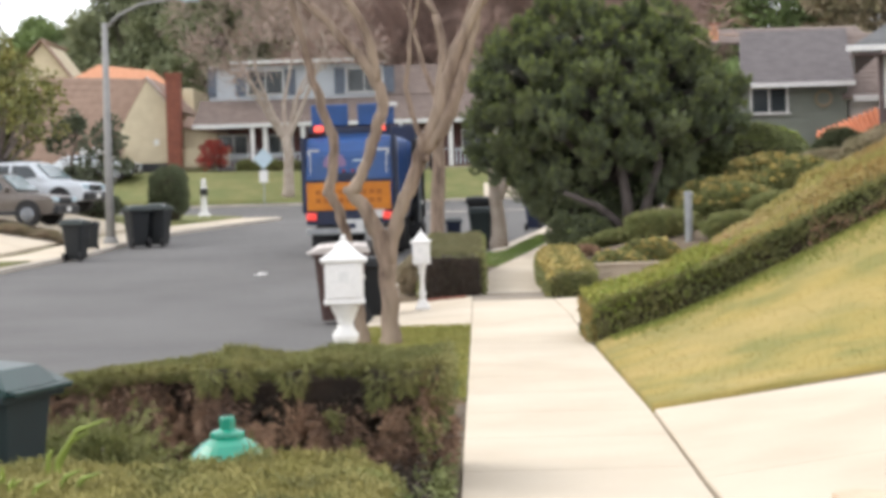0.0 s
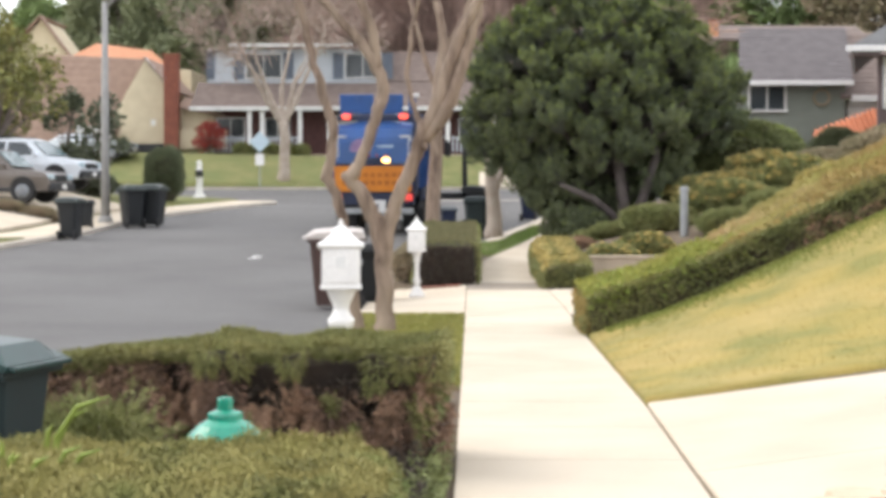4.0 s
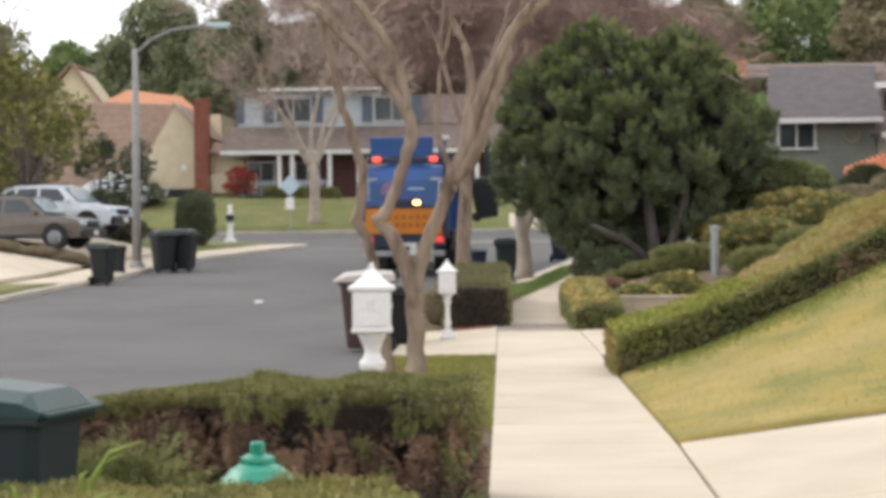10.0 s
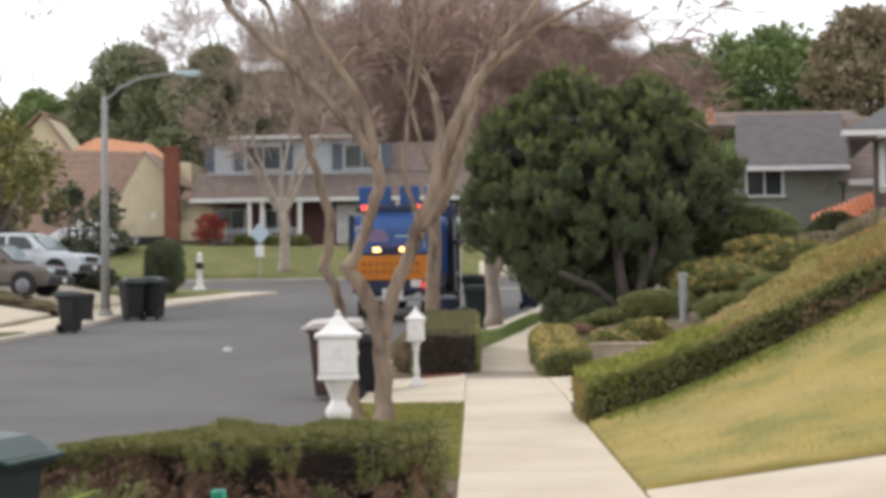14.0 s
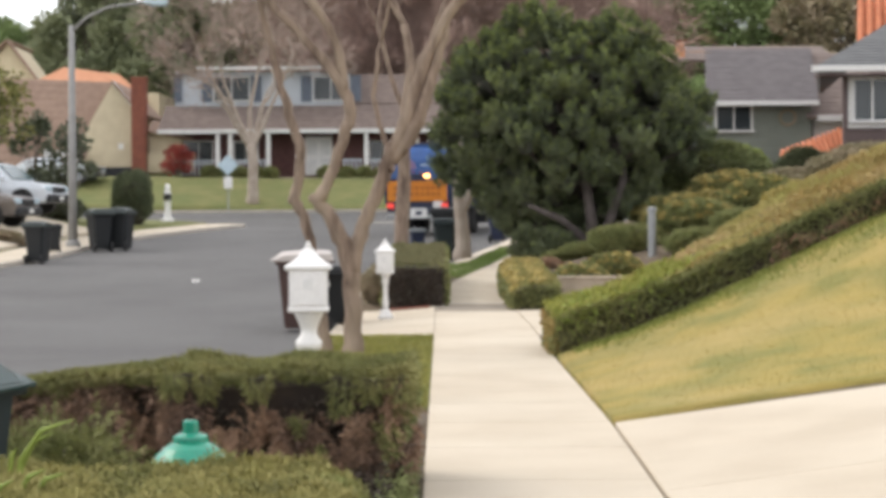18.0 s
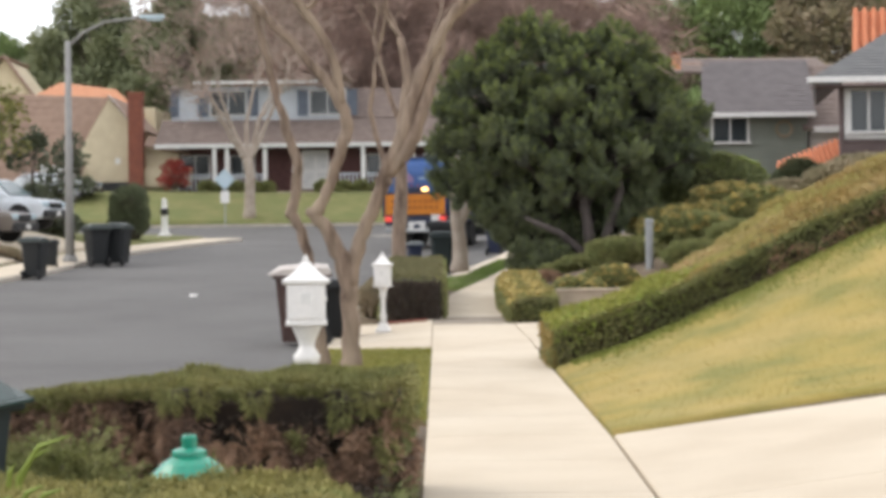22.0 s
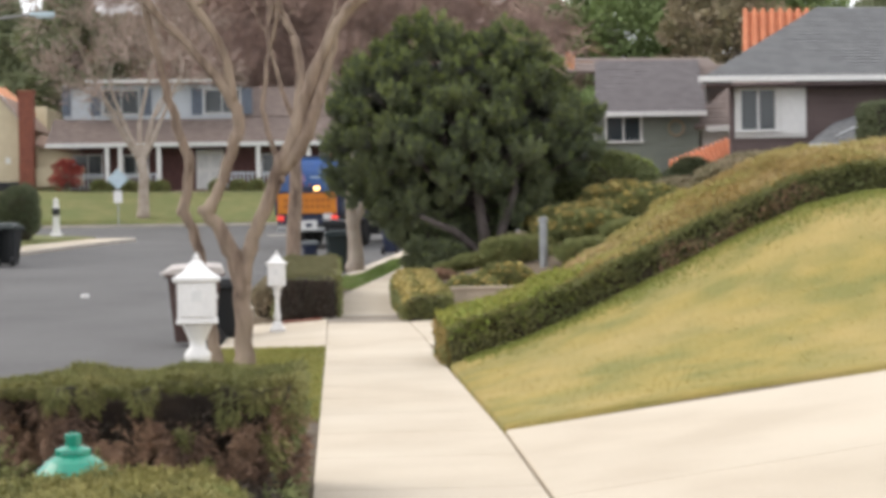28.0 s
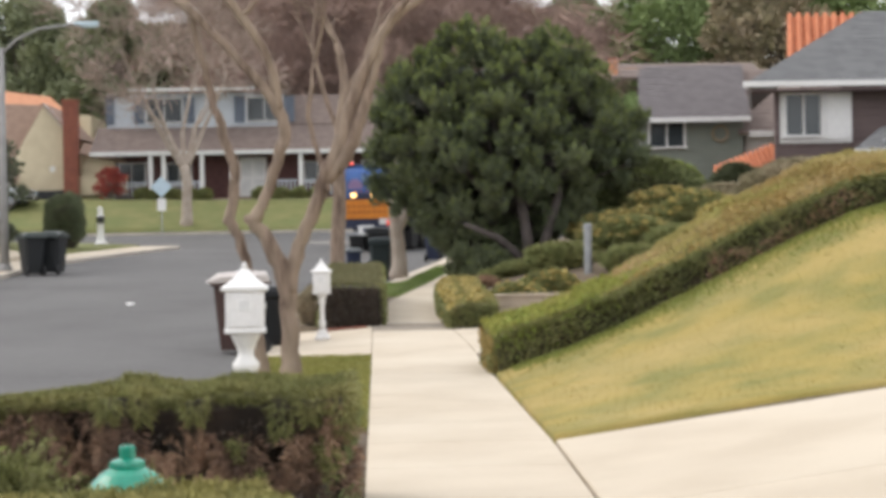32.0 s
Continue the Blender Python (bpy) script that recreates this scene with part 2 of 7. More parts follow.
M_ROOF_GR = mk("grey_shingle", (0.155, 0.158, 0.16), (0.12, 0.122, 0.125), 2.5, 0.92, 0.5, fine=14)
M_ROOF_GN = mk("weathered_shingle", (0.145, 0.13, 0.132), (0.115, 0.103, 0.105), 2.5, 0.92, 0.5, fine=14)
M_TILE_F = mk("faded_clay_tile", (0.60, 0.29, 0.165), (0.52, 0.24, 0.13), 3, 0.85, 0.3)
# brown dead fans, tone lowered to carry some of the hollows' shade
M_DEADFAN = mk("dead_fans", (0.225, 0.138, 0.095), (0.12, 0.075, 0.058), 7.0, 0.9, island=0.35, c3=(0.31, 0.20, 0.13), coarse=4.0)
M_TWIGSHADE = mk("shaded_hedge_side", (0.080, 0.060, 0.046), (0.06, 0.052, 0.036), 3, 0.9, island=0.45)
M_GOLD = mk("golden_new_leaves", (0.31, 0.31, 0.065), (0.25, 0.27, 0.05), 2, 0.8, island=0.3)
M_DRY = mk("dry_hedge_leaves", (0.42, 0.30, 0.12), (0.34, 0.26, 0.09), 2, 0.85, island=0.3)
M_TOPSHADE = mk("shaded_hedge_top", (0.16, 0.155, 0.07), (0.20, 0.18, 0.085), 3, 0.85, island=0.25)
M_TILE = mk("clay_tile", (0.56, 0.20, 0.095), (0.46, 0.15, 0.07), 3, 0.85, 0.3)
M_BLUEWALL = mk("pale_blue_siding", (0.50, 0.54, 0.575), (0.45, 0.485, 0.52), 1.5, 0.8)
M_SHUTTER = mk("slate_blue_shutter", (0.12, 0.145, 0.185), (0.10, 0.12, 0.155), 3, 0.7)
M_GREENWALL = mk("grey_green_siding", (0.23, 0.25, 0.215), (0.195, 0.215, 0.185), 1.5, 0.8)
M_TAUPE = mk("taupe_siding", (0.15, 0.11, 0.105), (0.125, 0.09, 0.087), 1.5, 0.8)
M_GLASS = mk("window_glass", (0.045, 0.055, 0.06), (0.06, 0.07, 0.075), 1.0, 0.08)
M_WINDSCREEN = mk("windscreen_glass", (0.16, 0.22, 0.23), (0.13, 0.18, 0.19), 1.0, 0.06)
M_BEIGE = mk("beige_block", (0.50, 0.41, 0.31), (0.43, 0.355, 0.265), 3, 0.9, 0.3)
M_LOG = mk("tan_block", (0.60, 0.47, 0.34), (0.50, 0.38, 0.27), 6, 0.9, 0.4)
M_CARDARK = mk("dark_taupe_car_paint", (0.17, 0.148, 0.132), (0.145, 0.125, 0.112), 3, 0.3, metal=0.4)
M_CARSILVER = mk("silver_car_paint", (0.72, 0.76, 0.80), (0.66, 0.70, 0.74), 3, 0.3, metal=0.1)
M_EMBLEM = mk("faded_emblem", (0.30, 0.20, 0.34), (0.24, 0.17, 0.32), 5, 0.6)
mk_bar = mk("panel_ink", (0.40, 0.12, 0.01), (0.34, 0.10, 0.01), 4, 0.7)
M_DARKGREEN = mk("dark_garden_leaves", (0.11, 0.13, 0.08), (0.14, 0.155, 0.10), 1.0, 0.8, island=0.4)
M_RED = mk("red_leaves", (0.34, 0.05, 0.035), (0.24, 0.04, 0.03), 2, 0.8, island=0.4)


# ---- mesh helpers ----
def thing(name, at, label, category, group="", rz=0.0, kind=""):
    e = new(name)
    e.empty_display_size = 0.2
    e.matrix_basis = pose(*at, 0, 0, rz)
    return tagged(e, label, category, group, kind)


def mesh_of(name, bm, material, smooth=False):
    me = bpy.data.meshes.new(name)
    bmesh.ops.recalc_face_normals(bm, faces=bm.faces)
    bm.to_mesh(me)
    bm.free()
    me.materials.append(material)
    if smooth:
        me.shade_smooth()
    return me


def part(name, bm, material, parent=None, label="", smooth=False):
    ob = new(name, mesh_of(name, bm, material, smooth))
    if parent:
        ob.parent = parent
    if label:
        ob["label"] = label
    return ob


def box(bm, c, s, bevel=0.0, rz=0.0, taper=1.0):
    """A box round c of size s; taper narrows the foot."""
    r = Matrix.Rotation(radians(rz), 3, "Z")
    vs = []
    for z in (-0.5, 0.5):
        k = taper if z < 0 else 1.0
        for x, y in ((-0.5, -0.5), (0.5, -0.5), (0.5, 0.5), (-0.5, 0.5)):
            vs.append(bm.verts.new(Vector(c) + r @ Vector((x * s[0] * k, y * s[1] * k, z * s[2]))))
    fs = [bm.faces.new([vs[i] for i in q]) for q in ((3, 2, 1, 0), (4, 5, 6, 7), (0, 1, 5, 4), (1, 2, 6, 5), (2, 3, 7, 6), (3, 0, 4, 7))]
    if bevel:
        es = list({e for f in fs for e in f.edges})
        bmesh.ops.bevel(bm, geom=es, offset=bevel, segments=2, affect="EDGES", profile=0.6)
    return bm


def B(c, s, bevel=0.0, rz=0.0, taper=1.0):
    return box(bmesh.new(), c, s, bevel, rz, taper)


def tube(bm, pts, radii, n=8, cap=True):
    """A round limb through pts with a radius at each."""
    pts = [Vector(p) for p in pts]
    rings = []
    for i, p in enumerate(pts):
        d = (pts[min(i + 1, len(pts) - 1)] - pts[max(i - 1, 0)]).normalized()
        a = d.cross(Vector((0.31, 0.95, 0.05)) if abs(d.y) < 0.9 else Vector((1, 0, 0))).normalized()
        b = d.cross(a)
        rings.append([bm.verts.new(p + radii[i] * (math.cos(t) * a + math.sin(t) * b)) for t in (2 * math.pi * k / n for k in range(n))])
    for r0, r1 in zip(rings, rings[1:]):
        for k in range(n):
            bm.faces.new((r0[k], r0[(k + 1) % n], r1[(k + 1) % n], r1[k]))
    if cap:
        bm.faces.new(rings[0][::-1])
        bm.faces.new(rings[-1])
    return bm


def T(pts, radii, n=8):
    return tube(bmesh.new(), pts, radii, n)


def lathe(bm, prof, n=20, c=(0, 0, 0), square=False):
    """Rings of (radius, height) turned about z; square: four sides, facing the axes."""
    n = 4 if square else n
    off = math.pi / 4 if square else 0
    k = math.sqrt(2) if square else 1
    rings = [[bm.verts.new((c[0] + r * k * math.cos(off + 2 * math.pi * i / n), c[1] + r * k * math.sin(off + 2 * math.pi * i / n), c[2] + z)) for i in range(n)] for r, z in prof]
    for r0, r1 in zip(rings, rings[1:]):
        for i in range(n):
            bm.faces.new((r0[i], r0[(i + 1) % n], r1[(i + 1) % n], r1[i]))
    bm.faces.new(rings[0][::-1])
    bm.faces.new(rings[-1])
    return bm


def prism(outline, axis, a, b):
    """An outline of (u, v) pairs drawn out from a to b along the axis x, y or z."""
    bm = bmesh.new()
    put = {"x": lambda u, v, w: (w, u, v), "y": lambda u, v, w: (u, w, v), "z": lambda u, v, w: (u, v, w)}[axis]
    r0 = [bm.verts.new(put(u, v, a)) for u, v in outline]
    r1 = [bm.verts.new(put(u, v, b)) for u, v in outline]
    k = len(outline)
    for i in range(k):
        bm.faces.new((r0[i], r0[(i + 1) % k], r1[(i + 1) % k], r1[i]))
    bm.faces.new(r0[::-1])
    bm.faces.new(r1)
    return bm


RNG = np.random.default_rng(7)


def blades(name, P, N, size, material, parent=None, width=0.35, spread=0.7, kind="", label="", droop=0.0):
    """Small pointed leaves at the places P, leaning along the ways N."""
    P, N = np.asarray(P, float), np.asarray(N, float)
    k = len(P)
    d = N / (np.linalg.norm(N, axis=1, keepdims=True) + 1e-9) + RNG.normal(0, spread, (k, 3))
    d[:, 2] -= droop
    d /= np.linalg.norm(d, axis=1, keepdims=True) + 1e-9
    side = np.cross(d, RNG.normal(0, 1, (k, 3)))
    side /= np.linalg.norm(side, axis=1, keepdims=True) + 1e-9
    L = (size * RNG.uniform(0.6, 1.4, k))[:, None]
    w = side * L * width
    mid = P + d * L * 0.45
    V = np.stack([P - w * 0.3, mid - w, P + d * L, mid + w], 1).reshape(-1, 3)
    F = np.arange(4 * k).reshape(-1, 4)
    me = bpy.data.meshes.new(name)
    me.vertices.add(4 * k)
    me.vertices.foreach_set("co", V.ravel())
    me.loops.add(4 * k)
    me.loops.foreach_set("vertex_index", F.ravel())
    me.polygons.add(k)
    me.polygons.foreach_set("loop_start", np.arange(0, 4 * k, 4))
    me.update()
    me.materials.append(material)
    ob = new(name, me)
    if parent:
        ob.parent = parent
    return tagged(ob, label, "", "", kind)


def ripple(P, k, seed=0.0):
    """A smooth unevenness in -1 to 1 for many places at once."""
    P = np.asarray(P) * k
    x, y, z = P[:, 0] + seed, P[:, 1] - 1.7 * seed, P[:, 2] + 0.6 * seed
    return (np.sin(x * 1.9 + 1.3 * np.sin(y * 1.3 + z)) + np.sin(y * 2.3 + 1.1 * np.sin(z * 1.7 - x)) + np.sin(z * 2.1 + 1.2 * np.sin(x * 1.1 + 0.7 * y))) / 3


def wander(p, k=1.0):
    return noise.noise(Vector(p) * k)


# ---- the lie of the land ----
PROFILE = [(-60, 0.9), (0, 0.14), (10, 0.02), (20, -0.1), (28, -0.12), (36, 0.15), (42, 0.42), (52, 0.75), (58, 1.02), (64, 1.22), (75, 1.55), (88, 2.1), (100, 2.6), (300, 9.0), (1500, 30.0)]
KERB_H = 0.13


def road_z(y):
    """The height of the pavement beside the road."""
    s = 0.0
    for o in (-1.5, -0.75, 0, 0.75, 1.5):
        s += float(np.interp(y + o, [p[0] for p in PROFILE], [p[1] for p in PROFILE]))
    return s / 5


def kerb_right(y):
    return float(np.interp(y, [-60, 34, 38, 41, 43, 45, 50, 57, 64, 69, 72], [-1.75, -1.75, -1.15, -0.1, 0.40, 0.64, 1.42, 2.62, 4.2, 5.6, 7.5]))


def kerb_left(y):
    return float(np.interp(y, [-60, 30, 41, 47, 53, 58, 70], [-12.8, -12.6, -11.8, -11.1, -11.2, -10.7, -8.3]))


def walk_left(y):
    return float(np.interp(y, [-60, 32.5, 35, 36.9, 38.35, 41.55, 45.1, 48, 54, 64], [-0.08, -0.10, 0.06, 0.35, 0.65, 1.27, 1.84, 2.21, 2.95, 5.2]))


def walk_right(y):
    return walk_left(y) + float(np.interp(y, [-20, 8, 12.5, 19.4, 26, 34, 38.5], [1.26, 1.29, 1.40, 1.45, 1.50, 1.33, 1.02]))


def bank(u, y):
    """The rise of the ground u metres beyond the pavement."""
    near = float(np.interp(u, [0, 1.8, 3.15, 8, 14, 60], [0, 0.27, 0.42, 1.1, 1.7, 4.0]))
    high = float(np.interp(u, [0, 0.87, 1.54, 2.22, 2.9, 3.58, 4.28, 4.97, 6, 9, 14, 30, 80], [0, 0.27, 0.54, 0.86, 1.19, 1.51, 1.81, 1.96, 2.03, 2.4, 2.9, 3.6, 6.0]))
    dip = float(np.interp(u, [0, 3, 6, 12, 20, 80], [0, 0.08, 0.35, 1.2, 2.4, 6.0]))
    far = float(np.interp(u, [0, 0.3, 1.5, 3, 5, 7, 9, 14, 30, 80], [0, 0.15, 0.42, 0.8, 1.35, 1.85, 2.35, 2.9, 3.6, 6.0]))
    a = min(1.0, max(0.0, (y - 12.5) / 6.9))
    a = a * a * (3 - 2 * a)
    z = near * (1 - a) + high * a
    if y > 22:
        c = min(1.0, max(0.0, (y - 33) / 1.5))
        z = z * (1 - c) + far * c
        b = min(1.0, (y - 22) / 2) * min(1.0, max(0.0, (35 - y) / 2))
        z = z * (1 - b) + dip * b
    return z


def land(x, y):
    """The height of the ground off the road."""
    z = road_z(y)
    if x > walk_right(min(y, 64)):
        fade = 1.0 if y < 60 else max(0.0, 1 - (y - 60) / 12)
        return z + bank(x - walk_right(y), y) * fade + (0.0 if y < 60 else (1 - fade) * 0.02 * (x - 6))
    if x < kerb_left(min(y, 70)) - 2.0:
        u = kerb_left(min(y, 70)) - 2.0 - x
        fade = float(np.interp(y, [-60, 44, 50, 62, 69, 80], [1, 1, 1.35, 1.35, 0.3, 0.2]))
        z += fade * float(np.interp(u, [0, 1.5, 4, 8, 40], [0, 0.3, 0.6, 0.85, 1.5]))
    if y > 88:
        z += float(np.interp(y, [88, 94, 100, 140], [0, 1.55, 1.6, 2.5]))
    return z


def sheet(name, xs, ys, height, material, keep=None, skirt=0.0):
    """A sheet of ground over the grid xs by ys, with a skirt at its edges."""
    bm = bmesh.new()
    g = {}
    for i, x in enumerate(xs):
        for j, y in enumerate(ys):
            px = x(y) if callable(x) else x
            g[i, j] = bm.verts.new((px, y, height(px, y)))
    for i in range(len(xs) - 1):
        for j in range(len(ys) - 1):
            if keep and not keep(g[i, j].co, g[i + 1, j + 1].co):
                continue
            bm.faces.new((g[i, j], g[i + 1, j], g[i + 1, j + 1], g[i, j + 1]))
    if skirt:
        edges = [e for e in bm.edges if len(e.link_faces) == 1]
        out = bmesh.ops.extrude_edge_only(bm, edges=edges)
        for v in out["geom"]:
            if isinstance(v, bmesh.types.BMVert):
                v.co.z -= skirt
    loose = [v for v in bm.verts if not v.link_faces]
    bmesh.ops.delete(bm, geom=loose, context="VERTS")
    me = bpy.data.meshes.new(name)
    bm.to_mesh(me)
    bm.free()
    me.materials.append(material)
    me.shade_smooth()
    return tagged(new(name, me), kind="structure")


def steps(a, b, d):
    n = max(1, round((b - a) / d))
    return [a + (b - a) * i / n for i in range(n + 1)]


# ---- ground, road, pavements ----
def far_steps(a, b, d, grow=1.35):
    out, x, s = [a], a, d
    while abs(x - a) < abs(b - a):
        x += s if b > a else -s
        s *= grow
        out.append(x)
    return out


gx = far_steps(-24, -900, 3)[::-1] + steps(-21, 24, 1.5) + far_steps(27, 900, 3)
gy = far_steps(-30, -300, 6)[::-1] + steps(-26, 106, 2) + far_steps(110, 1500, 4)


def under(x, y):
    z = land(max(-70, min(70, x)), y)
    if y < 72 and kerb_left(y) - 2.2 < x < walk_right(min(y, 64)) + 0.3:
        return z - 0.5
    if 66 < y < 91 and -75 < x < 75:
        return z - 0.5
    return z - (0.25 if y < 40 and x > 0 else 0.06)


ground = sheet("ground", gx, gy, under, M_TURF)
ground["label"] = "green grass and soil rising away from the street"

road = sheet("road", steps(-72, 72, 1.5), steps(-60, 88, 2), lambda x, y: road_z(y) - KERB_H, M_ASPHALT,
             keep=lambda a, b: a.y >= 69.9 or (a.x >= -15.1 and b.x <= 9.1))
road["label"] = "dark grey asphalt residential street with faint patches"


def strip(name, left, right, y0, y1, dz, material, d=1.0, n=2, depth=0.3):
    """A raised band along the road between two lines."""
    xs = [(lambda y, k=k: left(y) + (right(y) - left(y)) * k / n) for k in range(n + 1)]
    return sheet(name, xs, steps(y0, y1, d), lambda x, y: road_z(y) + dz, material, skirt=depth)


# kerbs in cast lengths
def kerb_run(name, line, y0, y1, sign):
    root = tagged(new(name), "pale concrete kerb along the asphalt", kind="structure")
    y = y0
    while y < y1 - 0.1:
        bm = bmesh.new()
        ya, yb = y + 0.006, min(y + 2.4, y1) - 0.006
        ring = []
        for yy in (ya, yb):
            x, z = line(yy), road_z(yy)
            ring.append([bm.verts.new(v) for v in ((x, yy, z - KERB_H - 0.05), (x, yy, z - 0.02), (x + sign * 0.025, yy, z + 0.004), (x + sign * 0.15, yy, z + 0.004), (x + sign * 0.15, yy, z - 0.2))])
        for i in range(5):
            bm.faces.new((ring[0][i], ring[0][(i + 1) % 5], ring[1][(i + 1) % 5], ring[1][i]))
        bm.faces.new(ring[0][::-1])
        bm.faces.new(ring[1])
        part("kerb_stone", bm, M_KERB, root)
        y += 2.4
    return root


kerb_run("kerb_1", kerb_right, -12, 23.3, 1)
kerb_run("kerb_2", kerb_right, 30.2, 70.5, 1)
kerb_run("kerb_3", kerb_left, 24, 70.3, -1)

edge = lambda o: (lambda y: kerb_right(y) + o)
wl_in = lambda o: (lambda y: walk_left(y) + o)
wr_out = lambda o: (lambda y: walk_right(y) + o)
tagged(strip("parkway_soil", edge(0.15), wl_in(0), -12, 13.6, -0.012, M_SOIL), "bare soil under the clipped hedges")
tagged(strip("parkway_lawn", edge(0.15), wl_in(0), 13.6, 23.3, 0.012, M_TURF), "strip of short green grass beside the pavement")
tagged(strip("parkway_soil_far", edge(0.15), wl_in(0), 30.2, 37.6, -0.012, M_SOIL), "bare soil under the square hedge")
tagged(strip("pavement_corner", edge(0.15), wl_in(0), 50.02, 66, 0.016, M_CONCRETE), "pale concrete corner between kerb and pavement")
tagged(strip("kerb_margin", edge(0.15), edge(0.40), 42, 50, 0.010, M_CONCRETE), "pale concrete margin along the kerb")
tagged(strip("parkway_lawn_far", lambda y: min(walk_left(y) - 0.05, kerb_right(y) + (0.15 if y < 42 else 0.41)), wl_in(0), 37.6, 50, 0.012, M_TURF), "narrow wedge of green grass between kerb and pavement")


def slab(name, corners, material, parent, thick=0.12):
    """A cast slab with softened edges over four corners."""
    bm = bmesh.new()
    c = [Vector(v) for v in corners]
    mid = sum(c, Vector()) / 4
    low = [bm.verts.new(v - Vector((0, 0, thick))) for v in c]
    rim = [bm.verts.new(v - Vector((0, 0, 0.008))) for v in c]
    top = [bm.verts.new(v + (mid - v).normalized() * 0.012) for v in c]
    for a, b in ((low, rim), (rim, top)):
        for i in range(4):
            bm.faces.new((a[i], a[(i + 1) % 4], b[(i + 1) % 4], b[i]))
    bm.faces.new(top)
    bm.faces.new(low[::-1])
    return part(name, bm, material, parent)


def slab_at(name, xa, xb, ya, yb, height, material, parent, gap=0.004):
    ya, yb = ya + gap, yb - gap
    x = lambda f, y: f(y) if callable(f) else f
    pts = [(x(xa, ya) + gap, ya), (x(xb, ya) - gap, ya), (x(xb, yb) - gap, yb), (x(xa, yb) + gap, yb)]
    return slab(name, [(px, py, height(px, py)) for px, py in pts], material, parent)


pavement = tagged(new("pavement"), "pale sun-bleached concrete pavement in square slabs", kind="structure")
y = -11.5
while y < 62:
    # one slab by the square hedge is painted dark for the shadow there
    slab_at("slab", walk_left, walk_right, y, y + 1.5, lambda x, yy: road_z(yy) + 0.015, M_SLABSHADE if abs(y - 29) < 0.1 else M_CONCRETE, pavement)
    y += 1.5
strip("pavement_bed", wl_in(-0.02), wr_out(0.02), -12, 62, -0.03, M_SOIL)

# the near driveway, climbing to the right of the pavement
drive = tagged(new("driveway"), "broad pale concrete driveway climbing from the pavement", kind="structure")
for i, (xa, xb) in enumerate(((0.012, 3.0), (3.0, 6.0), (6.0, 9.0), (9.0, 12.0))):
    for ya, yb in ((-10, -6), (-6, -2), (-2, 2), (2, 5.5), (5.5, 9), (9, 12.38)):
        slab_at("slab", (lambda q, o=xa: walk_right(q) + o), (lambda q, o=xb: walk_right(q) + o), ya, yb, lambda x, q: road_z(q) + bank(x - walk_right(q), 5) + 0.02, M_CONCRETE, drive)
sheet("driveway_bed", [wr_out(0.0), wr_out(3), wr_out(6), wr_out(12.1)], steps(-11, 12.45, 1.5), lambda x, q: road_z(q) + bank(x - walk_right(q), 5) - 0.05, M_SOIL, skirt=0.2)

# the next driveway: its apron crosses to the road
drive2 = tagged(new("driveway_apron"), "pale concrete driveway apron crossing to the street", kind="structure")


def apron(x, q):
    k = min(1.0, max(0.0, (walk_left(q) - x) / 1.65))
    return road_z(q) + 0.015 - k * (KERB_H - 0.01)


for ya, yb in ((23.35, 25.6), (25.6, 27.9), (27.9, 30.15)):
    slab_at("slab", kerb_right, walk_left, ya, yb, apron, M_CONCRETE, drive2)
    for a, b in ((0.006, 2.0), (2.0, 5.0), (5.0, 8.0)):
        slab_at("slab", (lambda q, o=a: walk_right(q) + o), (lambda q, o=b: walk_right(q) + o), ya, min(yb, 29.1), lambda x, q: road_z(q) + bank(x - walk_right(q), 28) + 0.018, M_CONCRETE, drive2)
sheet("driveway_apron_bed", [kerb_right, wl_in(0)], steps(23.3, 30.2, 1.2), lambda x, q: apron(x, q) - 0.06, M_KERB, skirt=0.2)

# brick band beside the far mailbox
band = tagged(new("brick_band"), "band of red bricks set flush at the edge of the apron", kind="structure")
for r in range(3):
    for k in range(6):
        x0 = -0.86 + k * 0.12
        box_at = (x0, 30.2 + r * 0.11 - 0.35, road_z(30) - 0.0)
        part("brick", B((box_at[0], box_at[1], apron(x0, 29.9) + 0.004), (0.112, 0.10, 0.06), 0.006), M_BRICK, band)

# lawn bank beyond the near driveway
LAWN_Y0, LAWN_Y1 = 12.5, 20.4
lawn = sheet("lawn", [wr_out(o) for o in (0.03, 0.4, 0.9, 1.4, 1.9, 2.4, 3, 3.6, 4.2, 4.8, 5.5, 6.5, 8, 10, 13, 17)], steps(LAWN_Y0, LAWN_Y1, 0.4),
             lambda x, q: road_z(q) + bank(x - walk_right(q), q) + 0.03 + 0.02 * wander((x, q, 0), 1.4), M_LAWN, skirt=0.25)
lawn["label"] = "sloping lawn of yellowed winter grass"
n = 45000
gu = RNG.uniform(0.05, 14, n) ** 1.0
gyy = RNG.uniform(LAWN_Y0 + 0.02, LAWN_Y1, n)
P = [(walk_right(b) + a, b, road_z(b) + bank(a, b) + 0.03) for a, b in zip(gu, gyy)]
blades("grass_on_lawn", P, np.tile((0, 0, 1), (n, 1)), 0.018, M_BLADE, width=0.2, spread=1.2, kind="stuff", label="short yellowed winter grass blades")
# a soil-dark strip carries the shade of the lawn's upright edge
sheet("lawn_edge_shade", [wr_out(o) for o in (0.03, 1.9, 3.2, 8, 12)], [12.385, 12.5], lambda x, q: road_z(q) + bank(x - walk_right(q), 5) + 0.0, M_SOIL)["label"] = "dark soil-coloured strip painted for the shade at the raised lawn edge"
n = 30000
gyy = RNG.uniform(13.6, 23.3, n)
P = [(RNG.uniform(kerb_right(b) + 0.17, walk_left(b) - 0.01), b, road_z(b) + 0.012) for b in gyy]
